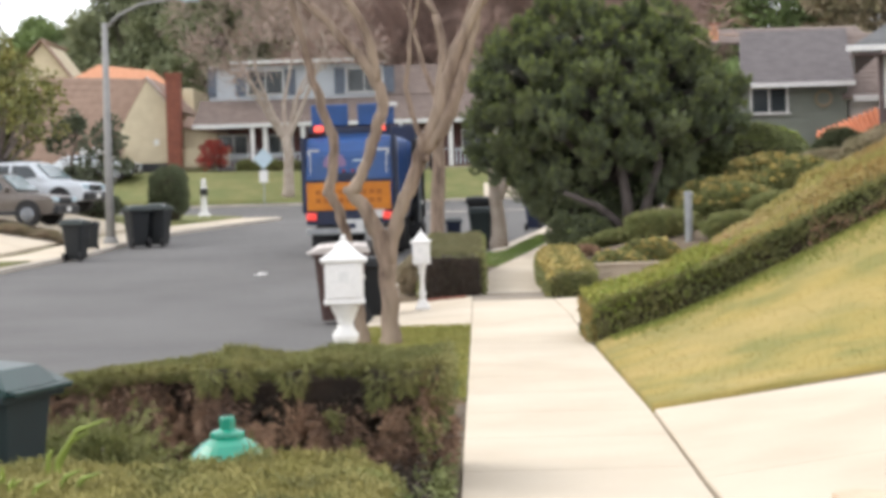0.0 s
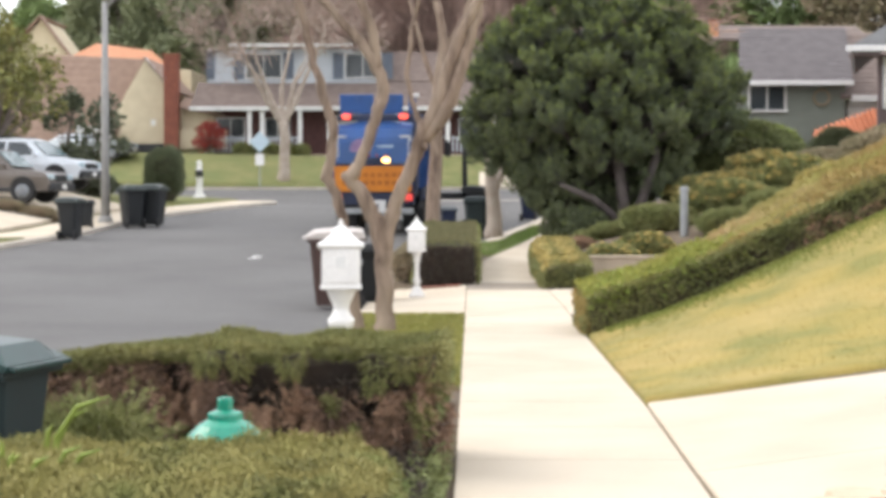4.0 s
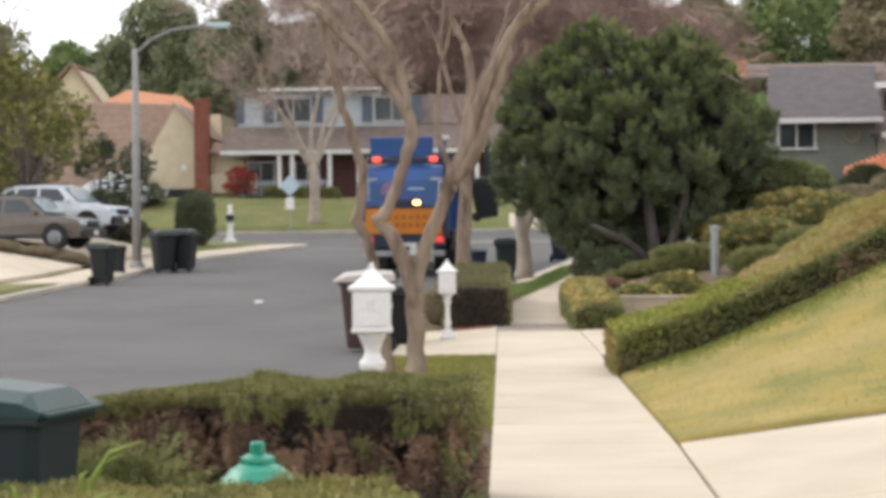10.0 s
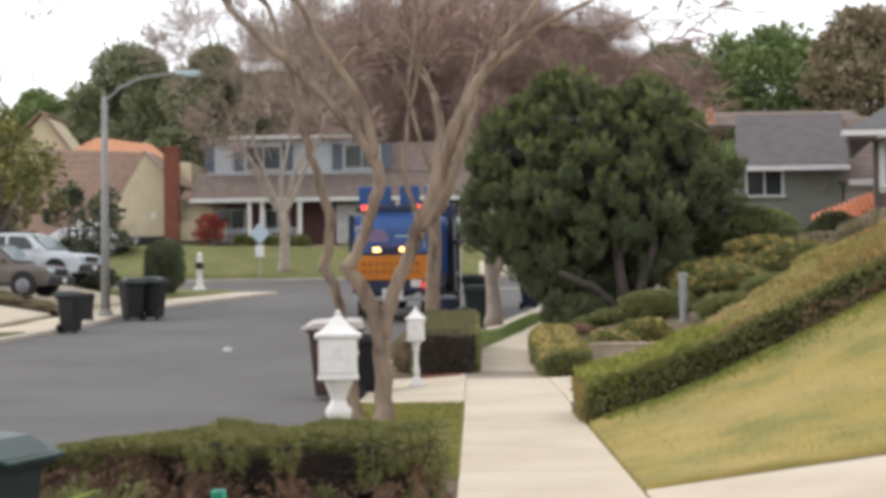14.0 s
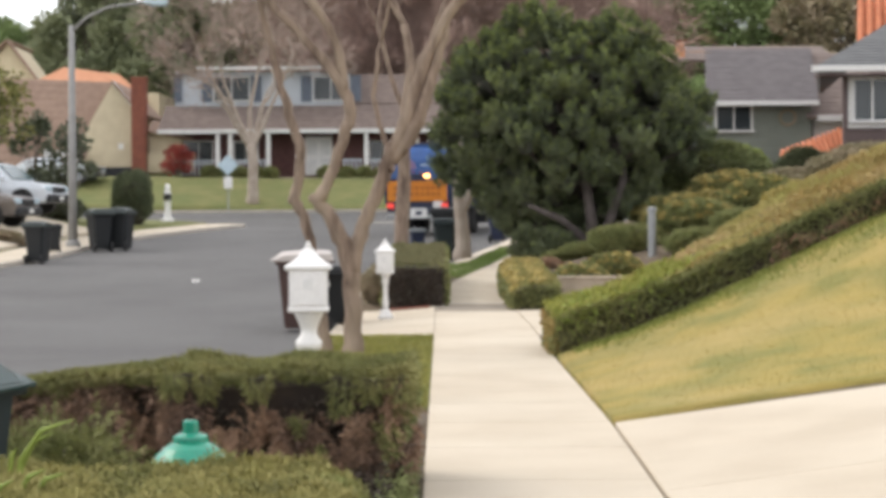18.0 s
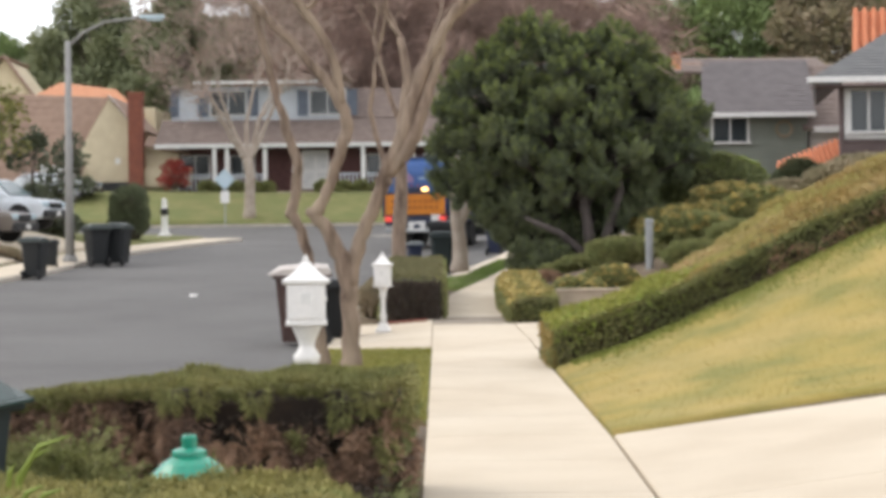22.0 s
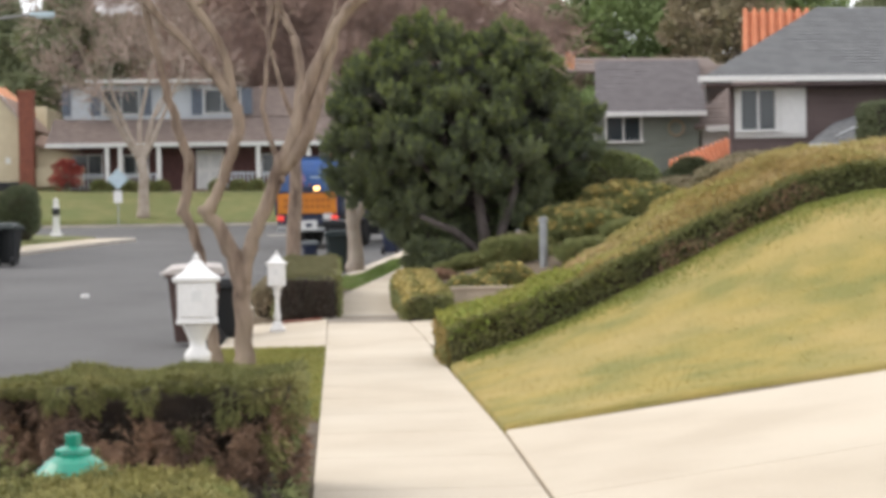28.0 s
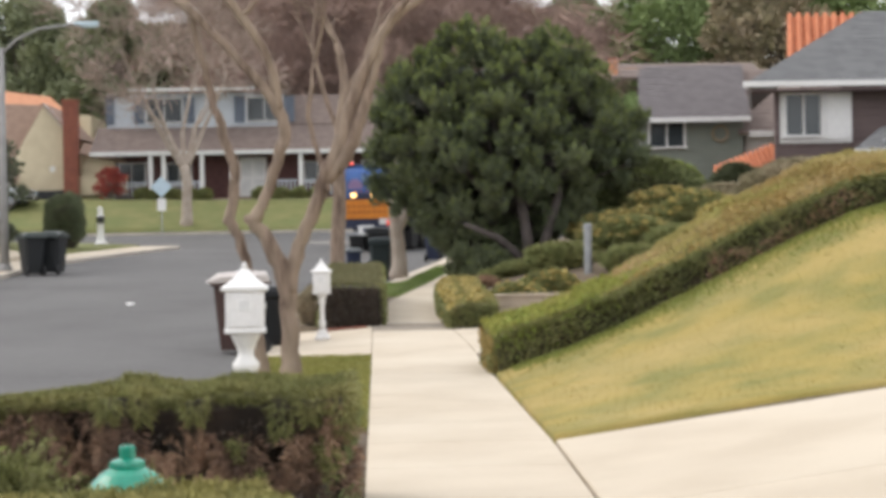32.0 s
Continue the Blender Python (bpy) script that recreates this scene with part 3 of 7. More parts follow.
blades("grass_on_parkway", P, np.tile((0, 0, 1), (n, 1)), 0.04, M_BLADE_P, width=0.14, spread=0.6, kind="stuff", label="short yellow-green grass blades")

n = 9000
gyy = RNG.uniform(37.6, 49.9, n)
P = [(RNG.uniform(kerb_right(b) + (0.17 if b < 42 else 0.43), walk_left(b) - 0.01), b, road_z(b) + 0.012) for b in gyy]
blades("grass_on_wedge", P, np.tile((0, 0, 1), (n, 1)), 0.04, M_BLADE_W, width=0.18, spread=0.6, kind="stuff", label="short green grass blades")

# the far bank to the right, and the block across the street
sheet("bank", [wr_out(o) for o in (0.02, 0.6, 1.2, 2, 3, 4, 5, 6, 8, 10, 13, 17, 24)], steps(20.4, 64, 1.2), lambda x, q: land(x, q) - 0.02, M_SOIL, skirt=0.3)["label"] = "soil bank under shrubs"
kl = lambda o: (lambda q: kerb_left(q) - o)
pav2 = tagged(new("pavement_across"), "pale concrete pavement across the street", kind="structure")
y = 20.0
while y < 69.5:
    slab_at("slab", kl(1.9), kl(0.15), y, min(y + 1.7, 70.2), lambda x, q: road_z(q) + 0.012, M_CONCRETE, pav2)
    y += 1.7
sheet("pavement_across_bed", [kl(2.0), kl(0.15)], steps(18, 70.2, 1.5), lambda x, q: road_z(q) - 0.03, M_KERB, skirt=0.25)
sheet("yard_across", [kl(o) for o in (40, 30, 22, 16, 12, 9, 7, 5, 3.5, 2.0)], steps(18, 72.5, 1.5), lambda x, q: land(x, q) + 0.02, M_TURF, skirt=0.4)["label"] = "green lawn across the street"
sheet("verge_across", [kl(1.85), kl(1.0), kl(0.2)], steps(33, 43.2, 1.0), lambda x, q: road_z(q) + 0.05, M_TURF, skirt=0.1)["label"] = "short yellow-green grass verge across the street"
drv = tagged(new("driveway_across"), "pale concrete driveway with parked cars across the street", kind="structure")
for ya, yb in ((31, 34), (34, 37.5), (37.5, 40), (40, 42), (42, 44), (44, 46.5), (46.5, 49), (49, 51.5), (51.5, 54.5), (54.5, 57.5), (57.5, 60)):
    for a, b in ((4.6, 2.0), (7.2, 4.6), (9.8, 7.2), (13, 9.8)):
        slab_at("slab", kl(a), kl(b), ya, yb, lambda x, q: land(x, q) + 0.13, M_CONCRETE, drv)
sheet("gutter", steps(-3, 5, 2), [74.6, 75.4], lambda x, q: road_z(q) - KERB_H + 0.006, M_KERB)["label"] = "pale concrete valley gutter across the asphalt"
# far lawn and its kerb, behind the cross street
sheet("far_lawn", steps(-75, 75, 3), steps(88, 94.5, 0.8), lambda x, q: land(x, q) + 0.03, M_TURF, skirt=0.3)["label"] = "green front lawn rising from the kerb"
far_drive = tagged(new("driveway_far"), "pale concrete driveway crossing the far lawn", kind="structure")
for ya, yb in ((88.05, 89.3), (89.3, 90.6)):
    slab_at("slab", 0.4, 5.6, ya, yb, lambda x, q: land(x, q) + 0.07, M_CONCRETE, far_drive)
fk = tagged(new("kerb_4"), "pale kerb in front of the far lawn", kind="structure")
for k in range(40):
    part("kerb_stone", B((-58 + k * 3, 87.95, road_z(88) - 0.06), (2.98, 0.16, 0.16), 0.02), M_KERB, fk)


# ---- plants ----
def box_points(n, size, faces=("top", "x-", "x+", "y-", "y+"), bulge=0.06):
    """Places and ways on the faces of a box that stands on the ground."""
    sx, sy, sz = size
    area = {"top": sx * sy, "x-": sy * sz, "x+": sy * sz, "y-": sx * sz, "y+": sx * sz}
    tot = sum(area[f] for f in faces)
    P, N = [], []
    for f in faces:
        k = int(n * area[f] / tot)
        a, b = RNG.uniform(-0.5, 0.5, k), RNG.uniform(0, 1, k)
        if f == "top":
            p, q = np.stack([a * sx, (b - 0.5) * sy, np.full(k, sz)], 1), (0, 0, 1)
        elif f[0] == "x":
            s = -1 if f[1] == "-" else 1
            p, q = np.stack([np.full(k, s * sx / 2), a * sy, b * sz], 1), (s, 0, 0.25)
        else:
            s = -1 if f[1] == "-" else 1
            p, q = np.stack([a * sx, np.full(k, s * sy / 2), b * sz], 1), (0, s, 0.25)
        P.append(p)
        N.append(np.tile(q, (k, 1)))
    P, N = np.concatenate(P), np.concatenate(N)
    off = np.array([wander(p, 2.2) * bulge + wander(p, 6) * bulge * 0.5 for p in P])
    return P + (N * off[:, None]) + RNG.normal(0, 0.012, P.shape), N


def core(size, inset=0.06):
    bm = B((0, 0, size[2] / 2 - inset / 2), (size[0] - 2 * inset, size[1] - 2 * inset, size[2] - inset), 0.05)
    bmesh.ops.subdivide_edges(bm, edges=bm.edges, cuts=3, use_grid_fill=True)
    for axis, length in ((0, size[0]), (1, size[1])):
        no = Vector((1, 0, 0)) if axis == 0 else Vector((0, 1, 0))
        for k in range(1, int(length / 0.35)):
            bmesh.ops.bisect_plane(bm, geom=bm.verts[:] + bm.edges[:] + bm.faces[:], plane_co=no * (k * 0.35 - length / 2), plane_no=no)
    for v in bm.verts:
        v.co += Vector((wander(v.co, 3), wander(v.co, 2.7), 0.5 * wander(v.co, 3.3))) * 0.04
    return bm


def bent(ob, fn):
    for v in ob.data.vertices:
        v.co = fn(v.co)
    return ob


def hedge(label, at, size, n, leaf, size_leaf, rz=0, top_leaf=None, bare=0.0, fn=None, group="", spread=0.7, front=None):
    """A clipped hedge: a solid core painted dark as inner shade, leaves on its faces; bare: how much of its sides shows
    dead twigs.
    """
    h = thing("hedge", at, label, "hedge", group, rz)
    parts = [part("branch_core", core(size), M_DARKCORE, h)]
    P, N = box_points(n, size)
    top = N[:, 2] > 0.9
    side = ~top
    if bare:
        mask = np.array([wander((p[0] * 1.1, p[1] * 1.1, p[2] * 1.6 + 5), 1.5) for p in P]) < bare - 0.35
        mask &= side & (P[:, 2] < size[2] * 0.93)
        pick = np.flatnonzero(mask)
        keep = pick[: len(pick) * 2 // 3]
        parts.append(blades("dead_patch", P[keep] - N[keep] * 0.05, N[keep], size_leaf * 1.5, M_TWIG, h, 0.16, 0.9, label="brown dead twigs"))
        side &= ~mask
    if front:
        face = side & (N[:, 1] < -0.5) & (P[:, 2] < size[2] * 0.9)
        parts.append(blades("front_foliage", P[face], N[face], size_leaf, front, h, 0.2, spread))
        side &= ~face
    parts.append(blades("side_foliage", P[side], N[side], size_leaf, leaf, h, 0.2, spread))
    parts.append(blades("top_foliage", P[top], N[top], size_leaf * 0.8, top_leaf or leaf, h, 0.2, spread))
    if fn:
        for ob in parts:
            bent(ob, fn)
    return h


def clumps(name, centres, radii, per, leaf, size_leaf, parent, flat=0.8, width=0.3, spread=0.6, label=""):
    """Leaves on many small balls of foliage."""
    P, N = [], []
    for c, r in zip(centres, radii):
        d = RNG.normal(0, 1, (per, 3))
        d /= np.linalg.norm(d, axis=1, keepdims=True)
        P.append(np.asarray(c) + d * (r * RNG.uniform(0.55, 1.05, (per, 1))) * (1, 1, flat))
        N.append(d + (0, 0, 0.35))
    return blades(name, np.concatenate(P), np.concatenate(N), size_leaf, leaf, parent, width, spread, label=label)


def shrub(name, label, at, size, leaf, size_leaf, balls=26, per=110, category="shrub", extra=None, width=0.32):
    """A mound of lumpy foliage over a few stems; extra: (material, share) for flowers."""
    s = thing(name, at, label, category)
    bm = bmesh.new()
    for k in range(5):
        a = k * 1.25
        tube(bm, [(0, 0, -0.05), (size[0] * 0.2 * math.cos(a), size[1] * 0.2 * math.sin(a), size[2] * 0.5), (size[0] * 0.36 * math.cos(a), size[1] * 0.36 * math.sin(a), size[2] * 0.8)], (0.03, 0.02, 0.008), 5)
    part("stem_cluster", bm, M_BARK_D, s)
    lump = lambda d: 0.86 + 0.13 * ripple(d, 2.6, at[0] * 3) + 0.07 * ripple(d, 6, at[1])
    # dark lump inside: shade between the leaves painted into its colour
    bm = bmesh.new()
    bmesh.ops.create_icosphere(bm, subdivisions=3, radius=0.5)
    for v in bm.verts:
        k = 0.86 * float(lump([v.co.normalized()])[0])
        v.co = Vector((v.co.x * size[0] * k, v.co.y * size[1] * k, (v.co.z * 1.1 + 0.42) * size[2] * k))
    part("inner_shade", bm, M_DARKCORE, s)
    area = 1.6 * (size[0] * size[1] + size[0] * size[2] + size[1] * size[2])
    n = int(min(26000, max(balls * per, 2.4 * area / (size_leaf**2 * width))))
    d = RNG.normal(0, 1, (n, 3))
    d[:, 2] = np.where(d[:, 2] < 0, d[:, 2] * 0.5, d[:, 2])
    d /= np.linalg.norm(d, axis=1, keepdims=True)
    r = lump(d) * RNG.uniform(0.86, 1.06, n)
    P = d * r[:, None] * 0.5 * np.array(size) * (1, 1, 1.1) + (0, 0, 0.42 * size[2])
    blades("foliage", P, d + (0, 0, 0.3), size_leaf, leaf, s, width, 0.6)
    if extra:
        mask = ripple(d, 9, at[0]) > 0.62 - 0.5 * extra[1]
        q = np.flatnonzero(mask & (d[:, 2] > -0.1))[: int(n * 0.2)]
        blades("blossom", P[q] * 1.03, d[q] + (0, 0, 0.3), size_leaf * 0.9, extra[0], s, 0.5, 0.6, label="yellow blossom", kind="stuff")
    return s


def grow(bm, p, d, length, r, depth, tips, bend=0.25, fork=2, angle=0.5, up=0.15, n=6):
    """A limb that wanders and forks; tips gathers where its twigs begin."""
    pts, rr = [Vector(p)], [r]
    d = Vector(d).normalized()
    segs = 3
    for k in range(segs):
        d = (d + Vector(RNG.normal(0, bend, 3)) * 0.5 + Vector((0, 0, up * 0.4))).normalized()
        pts.append(pts[-1] + d * length / segs)
        rr.append(r * (1 - 0.38 * (k + 1) / segs))
    tube(bm, pts, rr, n, cap=False)
    if depth <= 0:
        tips.append((pts[-1], d))
        return
    for k in range(fork):
        side = Vector(RNG.normal(0, 1, 3)).cross(d).normalized()
        grow(bm, pts[-1], d + side * angle * RNG.uniform(0.6, 1.3), length * RNG.uniform(0.68, 0.85), rr[-1] * 0.78, depth - 1, tips, bend, fork, angle, up, max(4, n - 1))
    if depth >= 2 and RNG.uniform() < 0.6:
        side = Vector(RNG.normal(0, 1, 3)).cross(d).normalized()
        grow(bm, pts[2], d + side * 0.9, length * 0.6, rr[2] * 0.5, depth - 2, tips, bend, fork, angle, up, 4)


def twigs(name, tips, per, length, material, parent, spread=0.55, width=0.03):
    P = np.repeat(np.array([tuple(t) for t, d in tips]), per, 0)
    N = np.repeat(np.array([tuple(d) for t, d in tips]), per, 0)
    P = P + RNG.normal(0, length * 0.35, P.shape)
    return blades(name, P, N, length, material, parent, width, spread, kind="stuff")


def limb_tree(name, label, at, limbs, bark, depth=3, twig_per=10, twig_len=0.5, twig_mat=None, category="tree", reach=0.9, girth=1.0):
    """A bare tree with drawn main limbs: each a list of (x, y, z, radius) in its own space, sprouting at its end."""
    t = thing(name, at, label, category)
    tips = []
    for k, limb in enumerate(limbs):
        bm = bmesh.new()
        fine = []
        for a, b in zip(limb, limb[1:]):
            for s in range(3):
                fine.append([a[i] + (b[i] - a[i]) * s / 3 + (0.035 * wander((a[0] * 9 + s, a[2] * 5, k + i * 3), 1) if i < 3 else 0) for i in range(4)])
        fine.append(limb[-1])
        tube(bm, [v[:3] for v in fine], [v[3] * (girth + 0.16 * wander((v[2] * 3, k, 0), 2)) for v in fine], 14)
        for v in bm.verts:
            v.co.x += 0.010 * wander((v.co.x * 14, v.co.y * 14, v.co.z * 2.5 + k), 1)
            v.co.y += 0.010 * wander((v.co.x * 14, v.co.y * 14, v.co.z * 2.5 + 9 + k), 1)
        part("trunk" if k == 0 else "limb", bm, bark, t, smooth=True)
        bm = bmesh.new()
        end, prev = limb[-1], limb[-2]
        d = Vector(end[:3]) - Vector(prev[:3])
        if depth > 0:
            for q in range(2):
                grow(bm, end[:3], d.normalized() + Vector(RNG.normal(0, 0.35, 3)), reach, end[3] * 0.8, depth, tips)
            part("branch_core", bm, bark, t)
        else:
            bm.free()
    if tips:
        twigs("twig_haze", tips, twig_per, twig_len, twig_mat or M_BARETWIG, t)
    return t


def bare_tree(name, label, at, height, r, bark, depth=5, per=26, twig_len=0.9, twig_mat=None, up=0.2, first=0.3, spread=0.7, width=0.03):
    t = thing(name, at, label, "tree")
    bm = bmesh.new()
    tips = []
    tube(bm, [(0, 0, -0.1), (0.02, 0, height * first * 0.5), (0, 0.03, height * first)], (r * 1.25, r, r * 0.85), 9)
    part("trunk", bm, bark, t)
    bm = bmesh.new()
    for k in range(4):
        a = k * 1.57 + 0.4
        grow(bm, (0, 0.03, height * first * 0.97), (0.5 * math.cos(a), 0.5 * math.sin(a), 0.85), height * 0.23, r * 0.55, depth - 2, tips, up=up, fork=2)
    part("limb_work", bm, bark, t)
    twigs("twig_haze", tips, per, twig_len, twig_mat or M_BARETWIG, t, spread, width)
    return t


def leafy_tree(name, label, at, size, trunk_h, leaf, bark, balls=60, per=160, leaf_size=0.25, ball=0.2, width=0.35):
    """A tree with a crown of many uneven clumps on limbs."""
    t = thing(name, at, label, "tree")
    bm = bmesh.new()
    tube(bm, [(0, 0, -0.1), (0.05, 0, trunk_h * 0.6), (0, 0.05, trunk_h + size[2] * 0.3)], (size[0] * 0.035, size[0] * 0.028, size[0] * 0.015), 8)
    part("trunk", bm, bark, t)
    C, R = [], []
    bm = bmesh.new()
    for k in range(balls):
        a, s = RNG.uniform(0, 2 * math.pi), RNG.uniform(-0.85, 1)
        q = RNG.uniform(0.35, 1) ** 0.5 * (1 - 0.25 * max(0, s))
        w = math.sqrt(max(0.05, 1 - s * s))
        c = Vector((size[0] / 2 * q * w * math.cos(a), size[1] / 2 * q * w * math.sin(a), trunk_h + size[2] / 2 * (1 + s * 0.92)))
        C.append(tuple(c))
        R.append(min(size) * ball * RNG.uniform(0.6, 1.25))
        tube(bm, [(0, 0, trunk_h * 0.8 + size[2] * 0.1), (c.x * 0.5, c.y * 0.5, c.z * 0.75), tuple(c)], (size[0] * 0.012, size[0] * 0.008, 0.01), 4, cap=False)
    part("limb_work", bm, bark, t)
    clumps("crown", C, R, per, leaf, leaf_size, t, width=width)
    return t


# ---- near planting ----
def sprays(name, roots, ways, length, per, leaf, size_leaf, parent, width=0.12, thick=0.05, label=""):
    """Feathery sprays: leaves strung along a drooping shoot."""
    P, N = [], []
    for r, w in zip(roots, ways):
        w = np.asarray(w, float)
        L = length * RNG.uniform(0.6, 1.3)
        t = RNG.uniform(0, 1, per)
        p = np.asarray(r) + t[:, None] * w * L + RNG.normal(0, 1, (per, 3)) * thick * (0.4 + t[:, None] * 0.7)
        p[:, 2] -= 0.25 * L * t**2
        P.append(p)
        N.append(np.tile(w / (np.linalg.norm(w) + 1e-6), (per, 1)))
    return blades(name, np.concatenate(P), np.concatenate(N), size_leaf, leaf, parent, width, 0.32, label=label)


def tufts(to, centres, size, per, out, down):
    """Hanging tufts: leaf places on small drooping lumps; size: (half width, depth, drop)."""
    for c, (rx, ry, dz) in zip(centres, size):
        th, v = RNG.uniform(-1.45, 1.45, per), RNG.uniform(0, 1, per) ** 0.8
        k = (1 - 0.55 * v**2) * RNG.uniform(0.78, 1.06, per)
        a, b = rx * np.sin(th) * k, ry * np.cos(th) * k
        side = np.array((-out[1], out[0], 0.0))
        o = np.array((*out, 0.0))
        p = np.asarray(c) + a[:, None] * side + b[:, None] * o
        p[:, 2] -= v * dz + 0.25 * dz * np.abs(np.sin(th)) * v
        to[0].append(p)
        to[1].append(np.sin(th)[:, None] * side * 0.5 + np.cos(th)[:, None] * o * 0.5 + np.stack([0 * v, 0 * v, 0.35 - down * v - 0.25 * (v > 0.1)], 1))


def juniper_hedge(label, at, depth, top, front, x0, x1, split):
    """An old clipped juniper hedge: green tufts hang from its edge over hollow sides of dead brown fans. The part beyond split stands proud."""
    h = thing("hedge", at, label, "hedge")
    # solid core painted dark as the shade in the hedge's hollow
    bm = bmesh.new()
    rings = []
    for x in [x0, *steps(x0 + 0.1, split - 0.01, 0.12), *steps(split + 0.03, x1 - 0.07, 0.14)]:
        f, t = front(x) + 0.20, top(x) - 0.05
        rings.append([bm.verts.new((x, y, z)) for y, z in ((f + 0.05, -0.03), (f + 0.03, t * 0.5), (f - 0.06, t - 0.06), (f - 0.03, t), (depth - 0.05, t), (depth - 0.04, -0.03))])
    for a, b in zip(rings, rings[1:]):
        for i in range(6):
            bm.faces.new((a[i], a[(i + 1) % 6], b[(i + 1) % 6], b[i]))
    bm.faces.new(rings[0][::-1])
    bm.faces.new(rings[-1])
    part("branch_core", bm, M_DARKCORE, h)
    green, deep, brown = ([], []), ([], []), ([], [])
    # tufts along the edge: long on the proud part, a thin rim on the rest
    C, S = [], []
    x = x0 + 0.03
    while x < x1 - 0.04:
        proud = x > split
        if proud:
            drop = RNG.choice((0.04, 0.08, 0.13, 0.21))
            C.append((x, front(x) + 0.045, top(x) + 0.01))
            S.append((RNG.uniform(0.045, 0.075), RNG.uniform(0.05, 0.13), drop))
            x += RNG.uniform(0.09, 0.19)
        else:
            C.append((x, front(x) + 0.05, top(x) + 0.005))
            S.append((RNG.uniform(0.04, 0.07), RNG.uniform(0.03, 0.06), RNG.choice((0.01, 0.02, 0.03, 0.07))))
            x += RNG.uniform(0.06, 0.11)
    tufts(green, C, S, 480, (0, -1), 0.9)
    # the end face along the pavement, and a low trailing skirt before it
    C, S = [], []
    for y in steps(front(x1) + 0.03, depth - 0.05, 0.095):
        for z in (top(x1), top(x1) * 0.74, top(x1) * 0.45, top(x1) * 0.2):
            C.append((x1 - 0.075 + RNG.normal(0, 0.012), y + RNG.normal(0, 0.02), z + RNG.normal(0, 0.02)))
            S.append((0.075, 0.06, RNG.uniform(0.14, 0.24)))
    # lower leafy end tufts are duller: shade painted into the fringe
    tufts(green, C[::4], S[::4], 190, (1, 0), 0.6)
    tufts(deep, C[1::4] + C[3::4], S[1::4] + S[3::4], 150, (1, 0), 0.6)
    tufts(brown, C[2::4], S[2::4], 130, (1, 0), 0.6)
    # drooping dead fans, close on the recessed part, in patches on the proud one
    C, S = [], []
    for k in range(330):
        x = RNG.uniform(x0 + 0.05, x1 - 0.09)
        z = RNG.uniform(0.12, top(x) * (0.8 if x > split else 1.0))
        if wander((x * 2.2, 6.0, z * 2.6), 1.6) < (0.1 if x > split else -0.22):
            continue
        C.append((x, front(x) + RNG.uniform(0.02, 0.13), z))
        S.append((RNG.uniform(0.03, 0.06), RNG.uniform(0.03, 0.07), RNG.uniform(0.10, 0.2)))
    tufts(brown, C, S, 120, (0, -1), 0.7)
    # dead fans in the hollow side
    grey = bmesh.new()
    roots, ways = [], []
    for k in range(120):
        x = RNG.uniform(x0 + 0.1, x1 - 0.1)
        proud = x > split
        z = RNG.uniform(0.10, 0.54 if proud else top(x) * 0.82)
        if wander((x * 2.6, 2.0, z * 3.1), 1.5) < 0.0:
            continue
        hub = np.array((x, front(x) + RNG.uniform(-0.02, 0.12), z))
        way = np.array((RNG.normal(0, 0.5), -0.35, RNG.choice((-0.8, -0.4, 0.5))))
        for q in range(13 if proud else 8):
            roots.append(hub + RNG.normal(0, 0.014, 3))
            ways.append(way + RNG.normal(0, 0.42, 3))
    sprays("dead_growth", roots, ways, 0.13, 46, M_TWIG, 0.034, h, 0.10, 0.011, label="brown dead twigs")["kind"] = "stuff"
    for k in range(16):
        x = RNG.uniform(x0 + 0.2, x1 - 0.15)
        a = Vector((x, front(x) + 0.22, RNG.uniform(0.0, 0.2)))
        b = a + Vector((RNG.normal(0, 0.16), -0.14, RNG.uniform(0.12, 0.3)))
        tube(grey, [a, (a + b) / 2 + Vector((RNG.normal(0, 0.03), 0, 0.02)), b], (0.011, 0.009, 0.005), 5, cap=False)
    part("dead_stems", grey, M_BARK_D, h)["kind"] = "stuff"
    # dark blades across the hollow, its shade painted into their colour
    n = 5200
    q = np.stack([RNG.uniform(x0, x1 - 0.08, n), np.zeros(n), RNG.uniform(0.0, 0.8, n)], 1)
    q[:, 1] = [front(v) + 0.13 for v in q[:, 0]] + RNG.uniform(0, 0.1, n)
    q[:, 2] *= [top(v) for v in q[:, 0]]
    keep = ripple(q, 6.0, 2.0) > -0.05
    blades("shaded_growth", q[keep], np.tile((0, -0.8, -0.3), (keep.sum(), 1)), 0.07, M_TWIGSHADE, h, 0.08, 0.6, kind="stuff")
    # a few live shoots that lean out of the hollow
    roots, ways = [], []
    for x, z, dx, dz in ((-0.16, 0.40, 0.45, -0.15), (-0.12, 0.42, 0.7, -0.5), (-0.62, 0.44, 0.5, 0.05), (-0.45, 0.32, 0.3, -0.7), (-0.95, 0.27, -0.4, -0.3), (-0.3, 0.2, 0.5, -0.6), (-1.6, 0.30, -0.5, 0.2), (-1.42, 0.22, 0.5, 0.1), (-0.75, 0.2, -0.4, -0.2)):
        for k in range(4):
            roots.append((x + RNG.normal(0, 0.02), front(x) + 0.02, z + RNG.normal(0, 0.02)))
            ways.append((dx + RNG.normal(0, 0.15), -0.5, dz + RNG.normal(0, 0.15)))
    sprays("side_growth", roots, ways, 0.17, 70, M_HEDGE, 0.036, h, 0.13, 0.018)
    blades("fringe", np.concatenate(green[0]), np.concatenate(green[1]), 0.05, M_HEDGE, h, 0.065, 0.24)
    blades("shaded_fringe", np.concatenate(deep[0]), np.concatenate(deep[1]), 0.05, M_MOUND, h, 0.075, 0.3)
